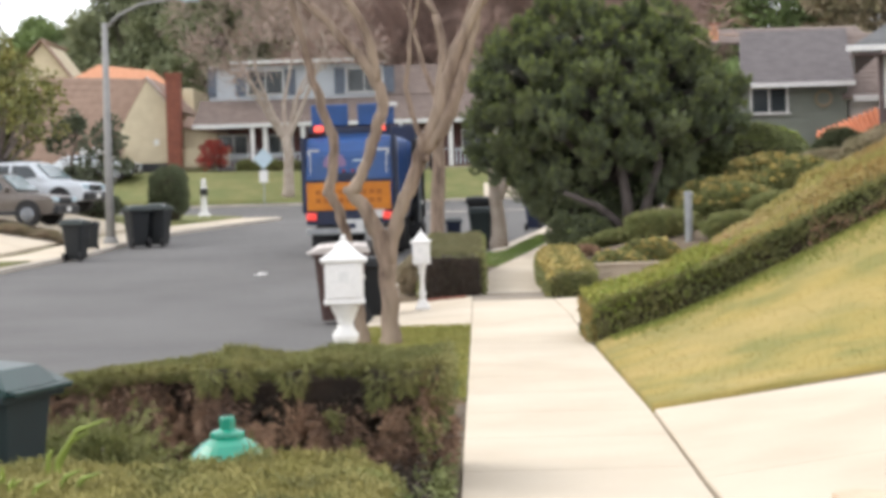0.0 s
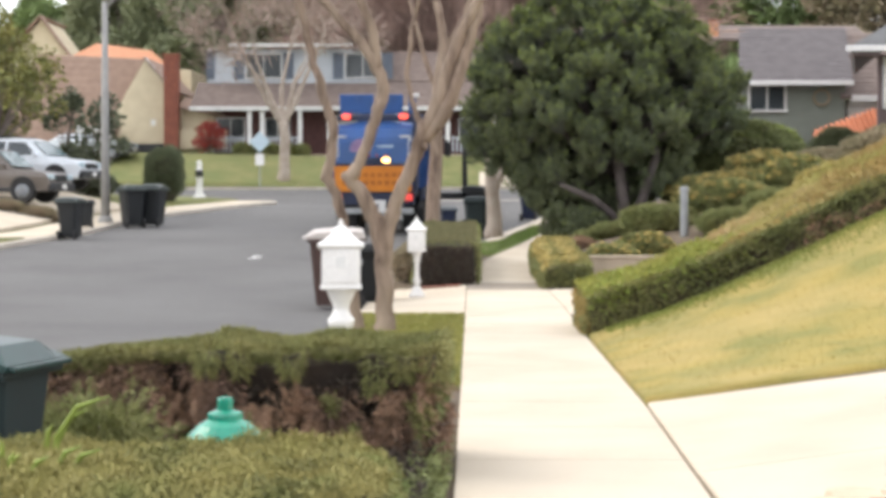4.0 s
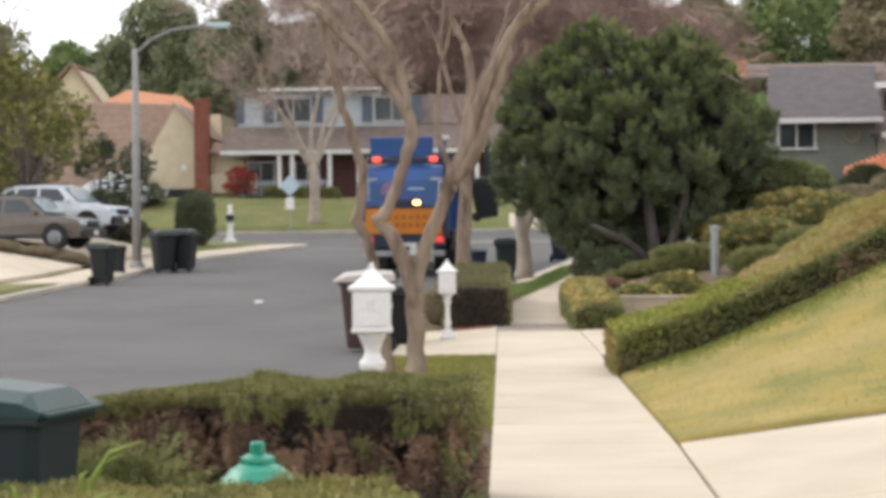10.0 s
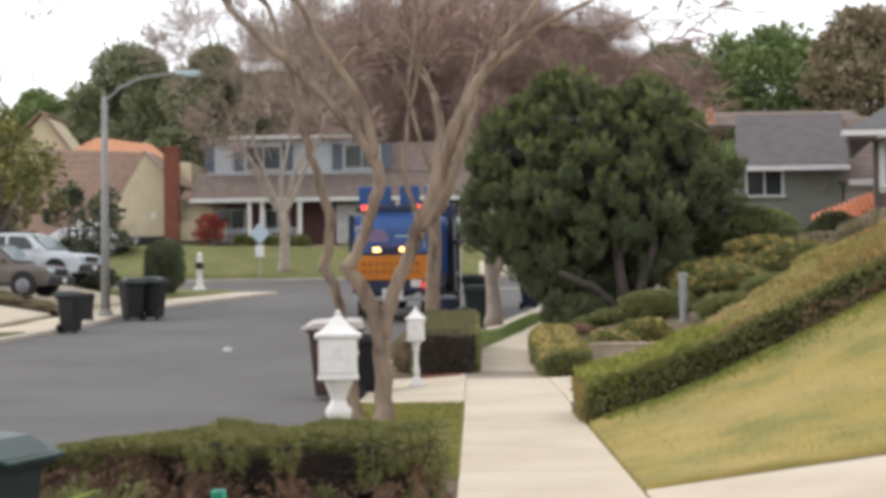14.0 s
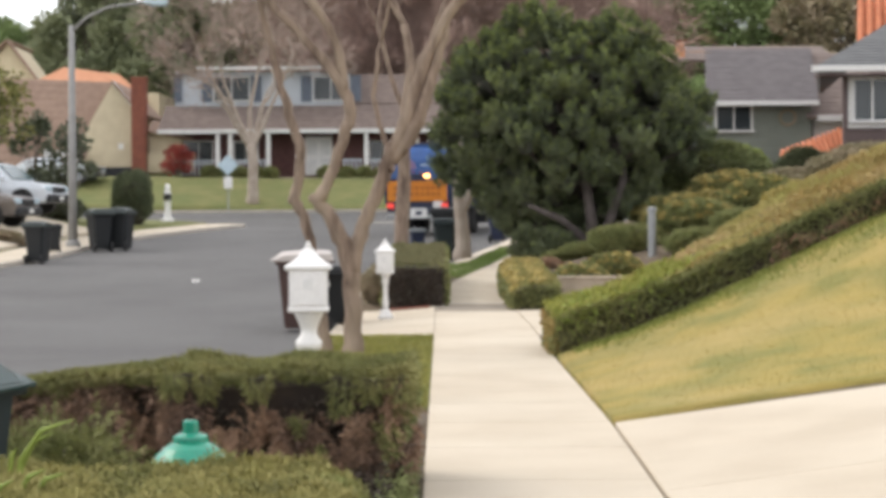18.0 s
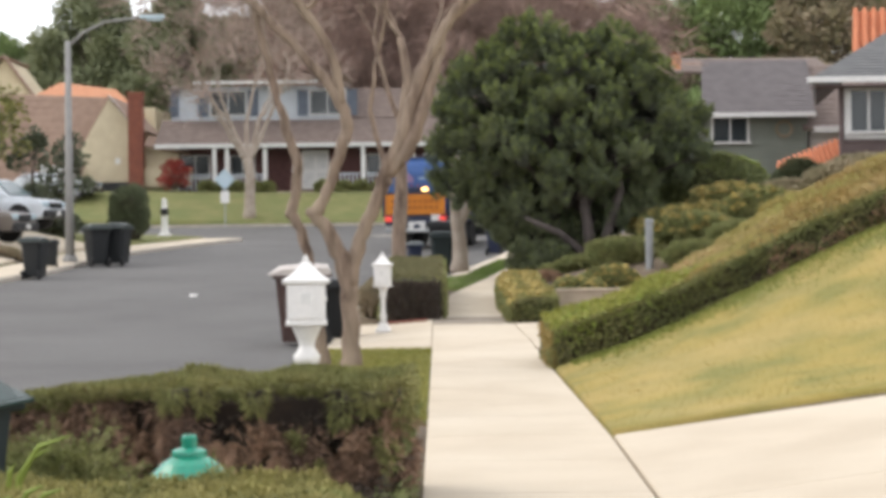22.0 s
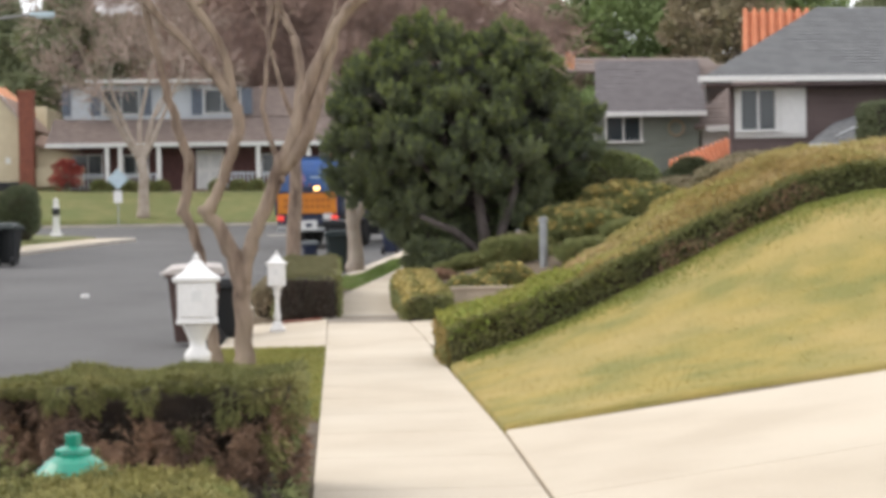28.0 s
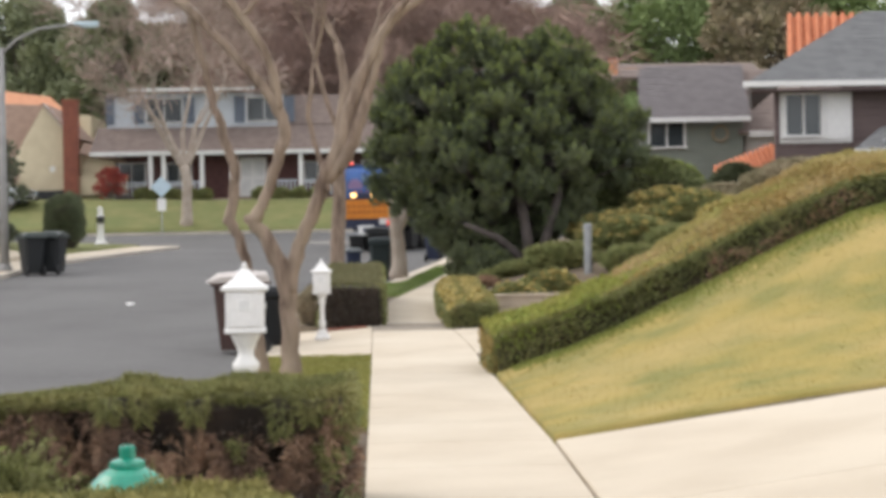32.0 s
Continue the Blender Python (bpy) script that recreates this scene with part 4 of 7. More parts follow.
    blades("dead_fringe", np.concatenate(brown[0]), np.concatenate(brown[1]), 0.055, M_DEADFAN, h, 0.07, 0.3, label="drooping brown dead fans", kind="stuff")
    n = int((x1 - x0) * depth * 12000)
    q = np.stack([RNG.uniform(x0, x1 - 0.03, n), RNG.uniform(0, 1, n), np.zeros(n)], 1)
    q[:, 1] = [front(x) + 0.02 + (depth - front(x) - 0.02) * y for x, y in q[:, :2]]
    q[:, 2] = [top(x) - 0.02 + 0.018 * wander((x, y, 1), 7) + 0.03 * wander((x, y, 0), 2.6) for x, y in q[:, :2]]
    blades("top_foliage", q, np.tile((0, -0.3, 0.8), (n, 1)), 0.042, M_HEDGE, h, 0.10, 0.7)
    return h


def tall_top(x):
    return 0.715 + 0.012 * math.sin(x * 9) if x > -1.27 else float(np.interp(x, [-2.8, -2.5, -2.2, -1.75, -1.27], [0.44, 0.53, 0.60, 0.655, 0.682]))


def tall_front(x):
    return 0.02 * math.sin(x * 5) if x > -1.27 else float(np.interp(x, [-2.8, -2.2, -1.27], [0.48, 0.38, 0.25]))


juniper_hedge("tall clipped juniper hedge with hollow brown twiggy sides", (-0.21, 8.85, road_z(9.7)), 1.06, tall_top, tall_front, -2.8, 0.075, -1.27)
skirt = thing("shrub", (-0.41, 7.75, road_z(7.75)), "low ragged juniper growth trailing beside the pavement", "shrub")
part("stem_cluster", tube(bmesh.new(), [(-0.05, 1.05, 0.02), (0.0, 0.3, 0.06), (0.03, -0.6, 0.05), (0.0, -1.1, 0.03)], (0.03, 0.025, 0.02, 0.008), 6), M_BARK_D, skirt)
lift_ = lambda y: float(np.interp(y, [-1.15, -0.4, 0.4, 1.1], [0.06, 0.10, 0.14, 0.20]))
C, S = [], []
for y in steps(-1.1, 1.05, 0.085):
    for k in range(3):
        x = 0.16 + 0.05 * RNG.uniform(-1, 1) - 0.11 * k
        C.append((x, y + RNG.normal(0, 0.03), lift_(y) * RNG.uniform(0.6, 1.0)))
        S.append((0.07, 0.07, lift_(y) * RNG.uniform(0.55, 0.95)))
leafy, shady = ([], []), ([], [])
tufts(leafy, C[::3], S[::3], 160, (0.6, -0.8), 0.5)
tufts(shady, C[1::3] + C[2::3], S[1::3] + S[2::3], 130, (0.6, -0.8), 0.6)
blades("foliage", np.concatenate(leafy[0]), np.concatenate(leafy[1]), 0.045, M_MOUND, skirt, 0.12, 0.35)
# inner tufts painted dark for the shade behind the outer ones
blades("shaded_foliage", np.concatenate(shady[0]), np.concatenate(shady[1]), 0.05, M_TWIGSHADE, skirt, 0.12, 0.4, kind="stuff")

# the low hedge: browned flat top, rounded corners, green tips hanging down its front
low_size = (2.1, 1.25, 0.485)


def round_off(co):
    hx, hy, r = low_size[0] / 2, low_size[1] / 2, 0.36
    x, y = co.x, co.y
    ax, ay = abs(x) - (hx - r), abs(y) - (hy - r)
    if ax > 0 and ay > 0:
        d = math.hypot(ax, ay)
        k = max(ax, ay) / d
        x, y = math.copysign(hx - r + ax * k, x), math.copysign(hy - r + ay * k, y)
    rim = max(0.0, max(abs(co.x) / hx, abs(co.y) / hy) - 0.86) / 0.14
    z = co.z * (1 - 0.07 * min(1.2, rim) ** 2) + (0.028 * wander((x, y, 3), 1.7) + 0.012 * wander((x, y, 9), 5)) * min(1, co.z * 3)
    return Vector((x, y, z))


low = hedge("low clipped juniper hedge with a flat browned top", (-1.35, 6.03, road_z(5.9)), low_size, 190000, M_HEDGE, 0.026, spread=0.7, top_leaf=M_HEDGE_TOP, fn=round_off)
C, S = [], []
for k in range(150):
    x, z = RNG.uniform(-1.03, 1.03), RNG.uniform(0.10, 0.47)
    p = round_off(Vector((x, -0.615, z)))
    C.append(tuple(p))
    S.append((RNG.uniform(0.03, 0.055), 0.06, RNG.uniform(0.08, 0.16)))
hang = ([], [])
tufts(hang, C, S, 170, (0, -1), 0.8)
C, S = [], []
for k in range(60):
    y, z = RNG.uniform(-0.6, 0.6), RNG.uniform(0.10, 0.46)
    C.append(tuple(round_off(Vector((1.03, y, z)))))
    S.append((RNG.uniform(0.03, 0.055), 0.05, RNG.uniform(0.08, 0.16)))
tufts(hang, C, S, 150, (1, 0), 0.8)
blades("hanging_growth", np.concatenate(hang[0]), np.concatenate(hang[1]), 0.04, M_LOWGREEN, low, 0.15, 0.3, label="green hanging tips")
tuft = [(RNG.uniform(-0.1, 0.95), 0.55 + RNG.normal(0, 0.04), 0.47) for k in range(120)]
tuft = [v for v in tuft if wander((v[0] * 3, 4, 1), 1.3) > -0.1 and v[0] > 0.42]
sprays("edge_growth", tuft, [(RNG.normal(0, 0.5), 0.1, 0.7) for v in tuft], 0.075, 60, M_HEDGE, 0.03, low, 0.14, 0.025)["kind"] = "stuff"
feather = shrub("shrub", "loose feathery green shrub growing beside the hedge", (-1.95, 8.45, road_z(8.3)), (0.6, 0.4, 0.44), M_SHRUB, 0.05, 20, 130, width=0.12)
roots, ways = [], []
for k in range(130):
    d = RNG.normal(0, 1, 3)
    d = d / np.linalg.norm(d) * (1, 1, 0.7) + (0, -0.15, 0.45)
    roots.append(np.array((0, 0, 0.20)) + d * (0.20, 0.12, 0.13))
    ways.append(d * RNG.uniform(0.7, 1.5))
sprays("feathery_growth", roots, ways, 0.20, 60, M_SHRUB, 0.036, feather, 0.11, 0.018)
weed = thing("tall_weed", (-1.62, 6.3, road_z(6.3) + 0.4), "tall bright green weed stalks above the low hedge", "weed")
for x, y, h, lean in ((0.0, 0, 0.33, 0.24), (0.01, 0.01, 0.28, 0.15), (-0.02, 0.0, 0.22, 0.04), (-0.16, -0.3, 0.21, -0.03), (-0.12, -0.33, 0.17, 0.04), (-0.10, -0.3, 0.20, 0.01), (-0.05, -0.42, 0.17, 0.06), (0.10, -0.35, 0.19, 0.11), (0.14, -0.3, 0.17, 0.13), (-0.2, -0.4, 0.16, -0.05), (-0.02, -0.50, 0.19, 0.03), (-0.07, -0.55, 0.17, -0.04), (0.05, -0.52, 0.18, 0.09)):
    part("blade_leaf", T([(x, y, -0.1), (x + lean * 0.1, y, h * 0.5), (x + lean * 0.45, y - 0.02, h * 0.86), (x + lean, y - 0.03, h)], (0.006, 0.012, 0.011, 0.002), 6), M_BRIGHT, weed)
tuft, lean = [], []
for k in range(1500):
    x, y = RNG.uniform(-0.98, 0.98), RNG.uniform(-0.58, 0.58)
    if ripple([(x, y, 0)], 5.0)[0] > 0.08:
        tuft.append(tuple(round_off(Vector((x, y, 0.475)))))
        lean.append((RNG.normal(0, 0.5), RNG.normal(-0.3, 0.4), 0.35))
sprays("tuft_growth", tuft, lean, 0.05, 24, M_HEDGE, 0.03, low, 0.14, 0.016)["kind"] = "stuff"


# ---- mailboxes, hydrant, bins ----
URN_POST = [(0.085, 0.17), (0.06, 0.20), (0.095, 0.25), (0.10, 0.29), (0.07, 0.34), (0.075, 0.42), (0.12, 0.50), (0.125, 0.545), (0.08, 0.60), (0.072, 0.65), (0.095, 0.71), (0.125, 0.77), (0.14, 0.82)]
SLIM_POST = [(0.07, 0.17), (0.055, 0.22), (0.085, 0.29), (0.055, 0.35), (0.05, 0.5), (0.055, 0.62), (0.085, 0.67), (0.065, 0.71), (0.10, 0.77), (0.13, 0.82)]


def mailbox(label, at, rz, k, slim, post):
    m = thing("mailbox", at, label, "mailbox", "white pedestal mailboxes", rz)
    q = lambda prof: [(r * k * slim, z * k) for r, z in prof]
    w = k * slim
    part("base", lathe(bmesh.new(), q([(0.16, 0), (0.16, 0.05), (0.13, 0.08), (0.10, 0.14), (0.075, 0.18)]), square=True), M_WHITE, m)
    part("post", lathe(bmesh.new(), q(post), 16), M_WHITE, m, smooth=True)
    part("body", B((0, 0, 1.02 * k), (0.36 * w, 0.38 * w, 0.39 * k), 0.012), M_WHITE, m)
    part("lower_moulding", B((0, 0, 0.84 * k), (0.385 * w, 0.40 * w, 0.035 * k), 0.01), M_WHITE, m)
    part("door", B((0, -0.197 * w, 1.03 * k), (0.29 * w, 0.014, 0.29 * k), 0.004), M_WHITE, m)
    part("crest", B((0, -0.206 * w, 1.07 * k), (0.10 * w, 0.008, 0.10 * k), 0.003), M_TRIM, m, "raised crest on the door")
    part("flag", B((0.19 * w, -0.05 * k, 1.06 * k), (0.012, 0.16 * k, 0.04 * k), 0.003), M_TRIM, m)
    part("roof", lathe(bmesh.new(), q([(0.205, 1.195), (0.218, 1.21), (0.218, 1.235), (0.165, 1.262), (0.115, 1.305), (0.075, 1.355), (0.05, 1.385), (0.035, 1.395)]), square=True), M_WHITE, m)
    part("finial", lathe(bmesh.new(), q([(0.025, 1.38), (0.04, 1.395), (0.02, 1.41), (0.033, 1.425), (0.012, 1.445), (0.003, 1.46)]), 12), M_WHITE, m, smooth=True)
    return m


mailbox("white pedestal mailbox with a peaked roof beside the tree", (-1.14, 14.4, road_z(14.4)), 4, 0.958, 0.97, URN_POST)
mailbox("white pedestal mailbox beside the brick band", (-0.94, 28.2, apron(-0.94, 28.2)), -3, 0.945, 0.82, SLIM_POST)

hyd = thing("fire_hydrant", (-1.11, 7.4, road_z(7.4) - 0.035), "green painted fire hydrant standing between two hedges", "fire hydrant")
part("barrel", lathe(bmesh.new(), [(0.15, 0), (0.15, 0.04), (0.105, 0.05), (0.10, 0.36), (0.135, 0.37), (0.135, 0.40)], 20), M_GREENCAST, hyd, smooth=False)
part("bonnet", lathe(bmesh.new(), [(0.185, 0.402), (0.190, 0.43), (0.178, 0.445), (0.158, 0.475), (0.118, 0.515), (0.075, 0.54)], 28), M_GREENCAST, hyd)
part("collar", lathe(bmesh.new(), [(0.078, 0.535), (0.08, 0.55), (0.078, 0.565), (0.055, 0.575), (0.04, 0.58)], 20), M_GREENCAST, hyd)
part("nut", lathe(bmesh.new(), [(0.036, 0.575), (0.036, 0.625), (0.030, 0.635)], 6), M_GREENCAST, hyd)
for a in (0, 120, 240):
    x, yy = math.cos(radians(a - 90)), math.sin(radians(a - 90))
    part("nozzle_cap", T([(0.09 * x, 0.09 * yy, 0.30), (0.17 * x, 0.17 * yy, 0.30), (0.175 * x, 0.175 * yy, 0.30)], (0.055, 0.055, 0.04), 10), M_GREENCAST, hyd)
for k in range(8):
    a = 2 * math.pi * k / 8
    part("bolt", T([(0.165 * math.cos(a), 0.165 * math.sin(a), 0.39), (0.165 * math.cos(a), 0.165 * math.sin(a), 0.462)], (0.012, 0.012), 6), M_GREENCAST, hyd)


def wheeled_bin(name, label, at, rz, body_mat, lid_mat, k=1.0, group="wheeled bins", lid_open=0):
    b = thing(name, at, label, "wheeled bin", group, rz)
    bm = bmesh.new()
    sec = [(0.0, 0.215, 0.27), (0.10, 0.22, 0.285), (0.55, 0.255, 0.33), (0.93, 0.285, 0.365)]
    rings = []
    for z, hx, hy in sec:
        c = 0.06
        rings.append([bm.verts.new((x * k, yy * k, (z + 0.06) * k)) for x, yy in ((-hx + c, -hy), (hx - c, -hy), (hx, -hy + c), (hx, hy - c), (hx - c, hy), (-hx + c, hy), (-hx, hy - c), (-hx, -hy + c))])
    for r0, r1 in zip(rings, rings[1:]):
        for i in range(8):
            bm.faces.new((r0[i], r0[(i + 1) % 8], r1[(i + 1) % 8], r1[i]))
    bm.faces.new(rings[0][::-1])
    bm.faces.new(rings[-1])
    part("body", bm, body_mat, b)
    part("rim", B((0, 0, 0.985 * k), (0.64 * k, 0.80 * k, 0.05 * k), 0.014), body_mat, b)
    part("lid_lip", B((0, -0.43 * k, 1.02 * k), (0.60 * k, 0.07 * k, 0.03 * k), 0.008), lid_mat, b)
    for s_ in (-1, 1):
        part("side_rib", B((s_ * 0.272 * k, 0, 0.66 * k), (0.02 * k, 0.5 * k, 0.05 * k), 0.006), body_mat, b)
    bm = bmesh.new()
    prof = [(-0.42, 1.01), (-0.42, 1.04), (-0.30, 1.085), (0.10, 1.12), (0.38, 1.10), (0.41, 1.06), (0.41, 1.01)]
    r0 = [bm.verts.new((-0.325 * k, u * k, v * k)) for u, v in prof]
    m0 = [bm.verts.new((-0.20 * k, u * k, (v + (0.05 if 1 < i < 5 else 0)) * k)) for i, (u, v) in enumerate(prof)]
    m1 = [bm.verts.new((0.20 * k, u * k, (v + (0.05 if 1 < i < 5 else 0)) * k)) for i, (u, v) in enumerate(prof)]
    r1 = [bm.verts.new((0.325 * k, u * k, v * k)) for u, v in prof]
    for a, c in ((r0, m0), (m0, m1), (m1, r1)):
        for i in range(7):
            bm.faces.new((a[i], a[(i + 1) % 7], c[(i + 1) % 7], c[i]))
    bm.faces.new(r0[::-1])
    bm.faces.new(r1)
    part("lid", bm, lid_mat, b)
    part("handle", T([(-0.24 * k, 0.43 * k, 1.0 * k), (0.24 * k, 0.43 * k, 1.0 * k)], (0.018 * k, 0.018 * k), 8), body_mat, b)
    for s in (-1, 1):
        w = part("wheel", T([(s * 0.20 * k, 0.30 * k, 0.125 * k), (s * 0.27 * k, 0.30 * k, 0.125 * k)], (0.125 * k, 0.125 * k), 16), M_RUBBER, b)
        part("hub", T([(s * 0.275 * k, 0.30 * k, 0.125 * k), (s * 0.28 * k, 0.30 * k, 0.125 * k)], (0.05 * k, 0.04 * k), 10), body_mat, w)
    return b


wheeled_bin("wheeled_bin", "dark green wheeled bin with a domed lid beside the hedge", (-2.33, 7.6, road_z(7.6) - KERB_H), 75, M_BIN_D, M_BIN_G, 0.85)
wheeled_bin("wheeled_bin", "brown wheeled bin with a pale lid rim on the street", (-2.2, 26.6, road_z(26.6) - KERB_H), -84, M_BIN_B, M_LID_W, 1.13)
wheeled_bin("wheeled_bin", "dark wheeled bin behind the brown bin on the street", (-1.74, 27.9, road_z(27.6) - KERB_H), 176, M_BIN_K, M_BIN_K, 0.88)
LB = [(-11.05, 45.4, 172), (-10.64, 51.6, 208), (-10.06, 52.1, 170)]
for i, (x, yy, r) in enumerate(LB):
    wheeled_bin("wheeled_bin", "black wheeled bin standing at the kerb across the street", (x, yy, road_z(yy) - KERB_H), r, M_BIN_K, M_BIN_L, 1.0 if i == 0 else 1.15)
wheeled_bin("wheeled_bin", "small dark wheeled bin behind another at the kerb", (-11.45, 49.0, road_z(49)), 190, M_BIN_K, M_BIN_K, 0.72)
wheeled_bin("wheeled_bin", "dark wheeled bin standing at the kerb", (0.12, 45.0, road_z(45.0) - KERB_H), 178, M_BIN_D, M_BIN_D, 1.02)
wheeled_bin("wheeled_bin", "dark wheeled bin at the kerb beyond the tree", (1.95, 55.3, road_z(55.3) - KERB_H), 165, M_BLUE_D, M_BIN_K, 1.0)
wheeled_bin("wheeled_bin", "small slate-blue wheeled bin at the kerb", (-0.66, 47.2, road_z(47.2) - KERB_H), 186, M_BLUE_D, M_LID_G, 0.72)

# ---- street trees ----
STEM_A = [(0.05, 0, -0.1, 0.185), (0.06, 0, 0.16, 0.146), (0.06, 0, 0.64, 0.132), (0.04, 0, 0.98, 0.140), (-0.02, 0, 1.34, 0.132), (-0.20, -0.02, 1.67, 0.112), (-0.36, -0.04, 1.90, 0.110), (-0.24, -0.05, 2.05, 0.088), (-0.13, -0.05, 2.36, 0.086), (-0.02, -0.05, 2.70, 0.090), (0.05, 0, 2.93, 0.094), (0.01, 0, 3.13, 0.100), (-0.10, 0, 3.37, 0.096)]
STEM_A += [(-0.26, 0.02, 3.57, 0.078), (-0.54, 0.05, 3.88, 0.070), (-0.82, 0.1, 4.16, 0.070), (-1.03, 0.1, 4.41, 0.074), (-1.23, 0.15, 4.57, 0.066), (-1.44, 0.2, 4.76, 0.062), (-1.82, 0.3, 5.14, 0.046)]
STEM_FORK = [(-0.02, 0, 3.22, 0.078), (-0.07, -0.04, 3.64, 0.072), (-0.25, -0.1, 4.08, 0.068), (-0.47, -0.15, 4.37, 0.068), (-0.64, -0.2, 4.58, 0.060), (-0.92, -0.3, 5.13, 0.046)]
STEM_B = [(0.05, 0, 0.95, 0.118), (0.13, 0, 1.36, 0.116), (0.22, 0, 1.67, 0.106), (0.38, 0, 2.01, 0.102), (0.49, 0, 2.29, 0.112), (0.60, 0, 2.56, 0.120), (0.74, 0, 2.84, 0.120), (0.81, 0, 3.12, 0.108), (0.92, 0, 3.46, 0.096), (1.08, 0, 3.80, 0.082), (1.20, 0, 4.08, 0.074), (1.36, 0, 4.32, 0.066), (1.60, 0, 4.63, 0.048), (1.88, 0, 4.97, 0.040)]
STEM_TWIN = [(0.54, -0.03, 2.34, 0.080), (0.77, -0.05, 2.63, 0.106), (0.91, -0.04, 2.91, 0.106), (0.98, -0.02, 3.18, 0.098), (1.07, 0.02, 3.49, 0.084), (1.17, 0.05, 3.84, 0.072), (1.28, 0.08, 4.18, 0.066), (1.53, 0.12, 4.42, 0.054), (1.81, 0.2, 4.63, 0.046), (2.02, 0.25, 4.83, 0.040)]
STEM_THIN = [(0.56, 0.05, 2.34, 0.048), (0.47, 0.08, 2.55, 0.044), (0.39, 0.1, 2.84, 0.040), (0.32, 0.12, 3.15, 0.037), (0.36, 0.15, 3.50, 0.031), (0.41, 0.2, 3.81, 0.027)]
STEM_C = [(-0.27, 0.2, -0.1, 0.125), (-0.29, 0.2, 0.14, 0.102), (-0.35, 0.2, 0.57, 0.082), (-0.47, 0.2, 1.40, 0.078), (-0.54, 0.2, 1.67, 0.082), (-0.66, 0.2, 1.91, 0.092), (-0.60, 0.2, 2.22, 0.078), (-0.58, 0.2, 2.50, 0.082), (-0.65, 0.2, 2.74, 0.075), (-0.75, 0.2, 3.05, 0.068), (-0.85, 0.2, 3.40, 0.064), (-0.92, 0.2, 3.75, 0.061), (-1.01, 0.2, 4.09, 0.058), (-1.20, 0.2, 4.79, 0.044), (-1.32, 0.2, 5.14, 0.037)]
STEM_STUB = [(-0.46, -0.15, 4.33, 0.042), (-0.32, -0.2, 4.45, 0.034), (-0.18, -0.2, 4.57, 0.024)]
near_tree = limb_tree("street_tree", "bare pale-barked street tree with twisting multiple stems", (-1.12, 20.1, road_z(20.1)), [STEM_A, STEM_FORK, STEM_B, STEM_TWIN, STEM_THIN, STEM_C, STEM_STUB], M_BARK, depth=4, twig_per=9, twig_len=0.35, girth=0.80)
# knots and healed cuts on the stems
for x, y_, z, r in ((-0.42, -0.06, 1.91, 0.050), (-0.70, 0.18, 1.90, 0.045), (0.55, -0.07, 2.26, 0.040), (0.74, -0.10, 2.52, 0.038)):
    bm = bmesh.new()
    bmesh.ops.create_icosphere(bm, subdivisions=2, radius=r)
    for v in bm.verts:
        v.co *= 1 + 0.35 * wander(v.co + Vector((x, 0, z)), 9)
        v.co = Vector((v.co.x + x, v.co.y * 0.8 + y_, v.co.z * 1.3 + z))
    part("knot", bm, M_BARK, near_tree, smooth=True)
limb_tree("street_tree", "slender bare street tree behind the square hedge", (-0.9, 37.3, road_z(37.3)), [
    [(0.0, 0, -0.1, 0.20), (0.03, 0, 0.83, 0.165), (0.08, 0, 2.34, 0.15), (0.12, 0, 3.86, 0.13), (0.27, 0, 4.86, 0.10), (0.12, 0, 5.74, 0.08)],
    [(0.14, 0, 3.6, 0.06), (-0.2, 0.1, 4.6, 0.05), (-0.5, 0.2, 5.8, 0.04)],
    [(0.2, 0, 4.5, 0.07), (0.7, 0.1, 5.4, 0.05), (1.0, 0.2, 6.2, 0.04)],
], M_BARK, depth=3, twig_per=14, twig_len=0.5, reach=0.6)
limb_tree("street_tree", "short forked pale trunk of a street tree beside the kerb", (0.55, 44.4, road_z(44.4)), [
    [(0.05, 0, -0.1, 0.27), (0.05, 0, 0.5, 0.20), (-0.02, 0, 1.4, 0.17), (-0.10, 0, 2.0, 0.12), (-0.05, 0.2, 3.2, 0.08)],
    [(0.0, 0, 1.2, 0.13), (0.28, 0, 1.75, 0.12), (0.60, 0.1, 2.3, 0.10), (1.0, 0.3, 3.8, 0.06)],
], M_BARK_P, depth=3, twig_per=10, twig_len=0.5)
limb_tree("street_tree", "bare spreading pale street tree on the far lawn", (-10.2, 89.2, land(-10.2, 89.2)), [
    [(0.05, 0, -0.1, 0.36), (0.08, 0, 0.6, 0.29), (0.12, 0, 2.3, 0.27), (0.0, 0, 3.2, 0.26)],
    [(0.0, 0, 3.0, 0.20), (-1.0, 0, 4.6, 0.13), (-1.7, 0.2, 6.0, 0.10), (-2.4, 0.3, 7.4, 0.07)],
    [(0.05, 0, 3.0, 0.18), (0.7, 0, 4.3, 0.13), (1.5, 0.2, 6.2, 0.10), (2.2, 0, 7.6, 0.07)],
    [(0.0, 0, 3.0, 0.15), (-0.1, 0.3, 5.0, 0.11), (0.3, 0.5, 7.0, 0.07)],
], M_BARK_P, depth=5, twig_per=16, twig_len=0.8, twig_mat=M_TWIG_P, reach=2.2)

# ---- hedges along the pavement ----


def rise(co):
    return Vector((co.x, co.y, co.z + (road_z(34 + co.y) - road_z(34))))


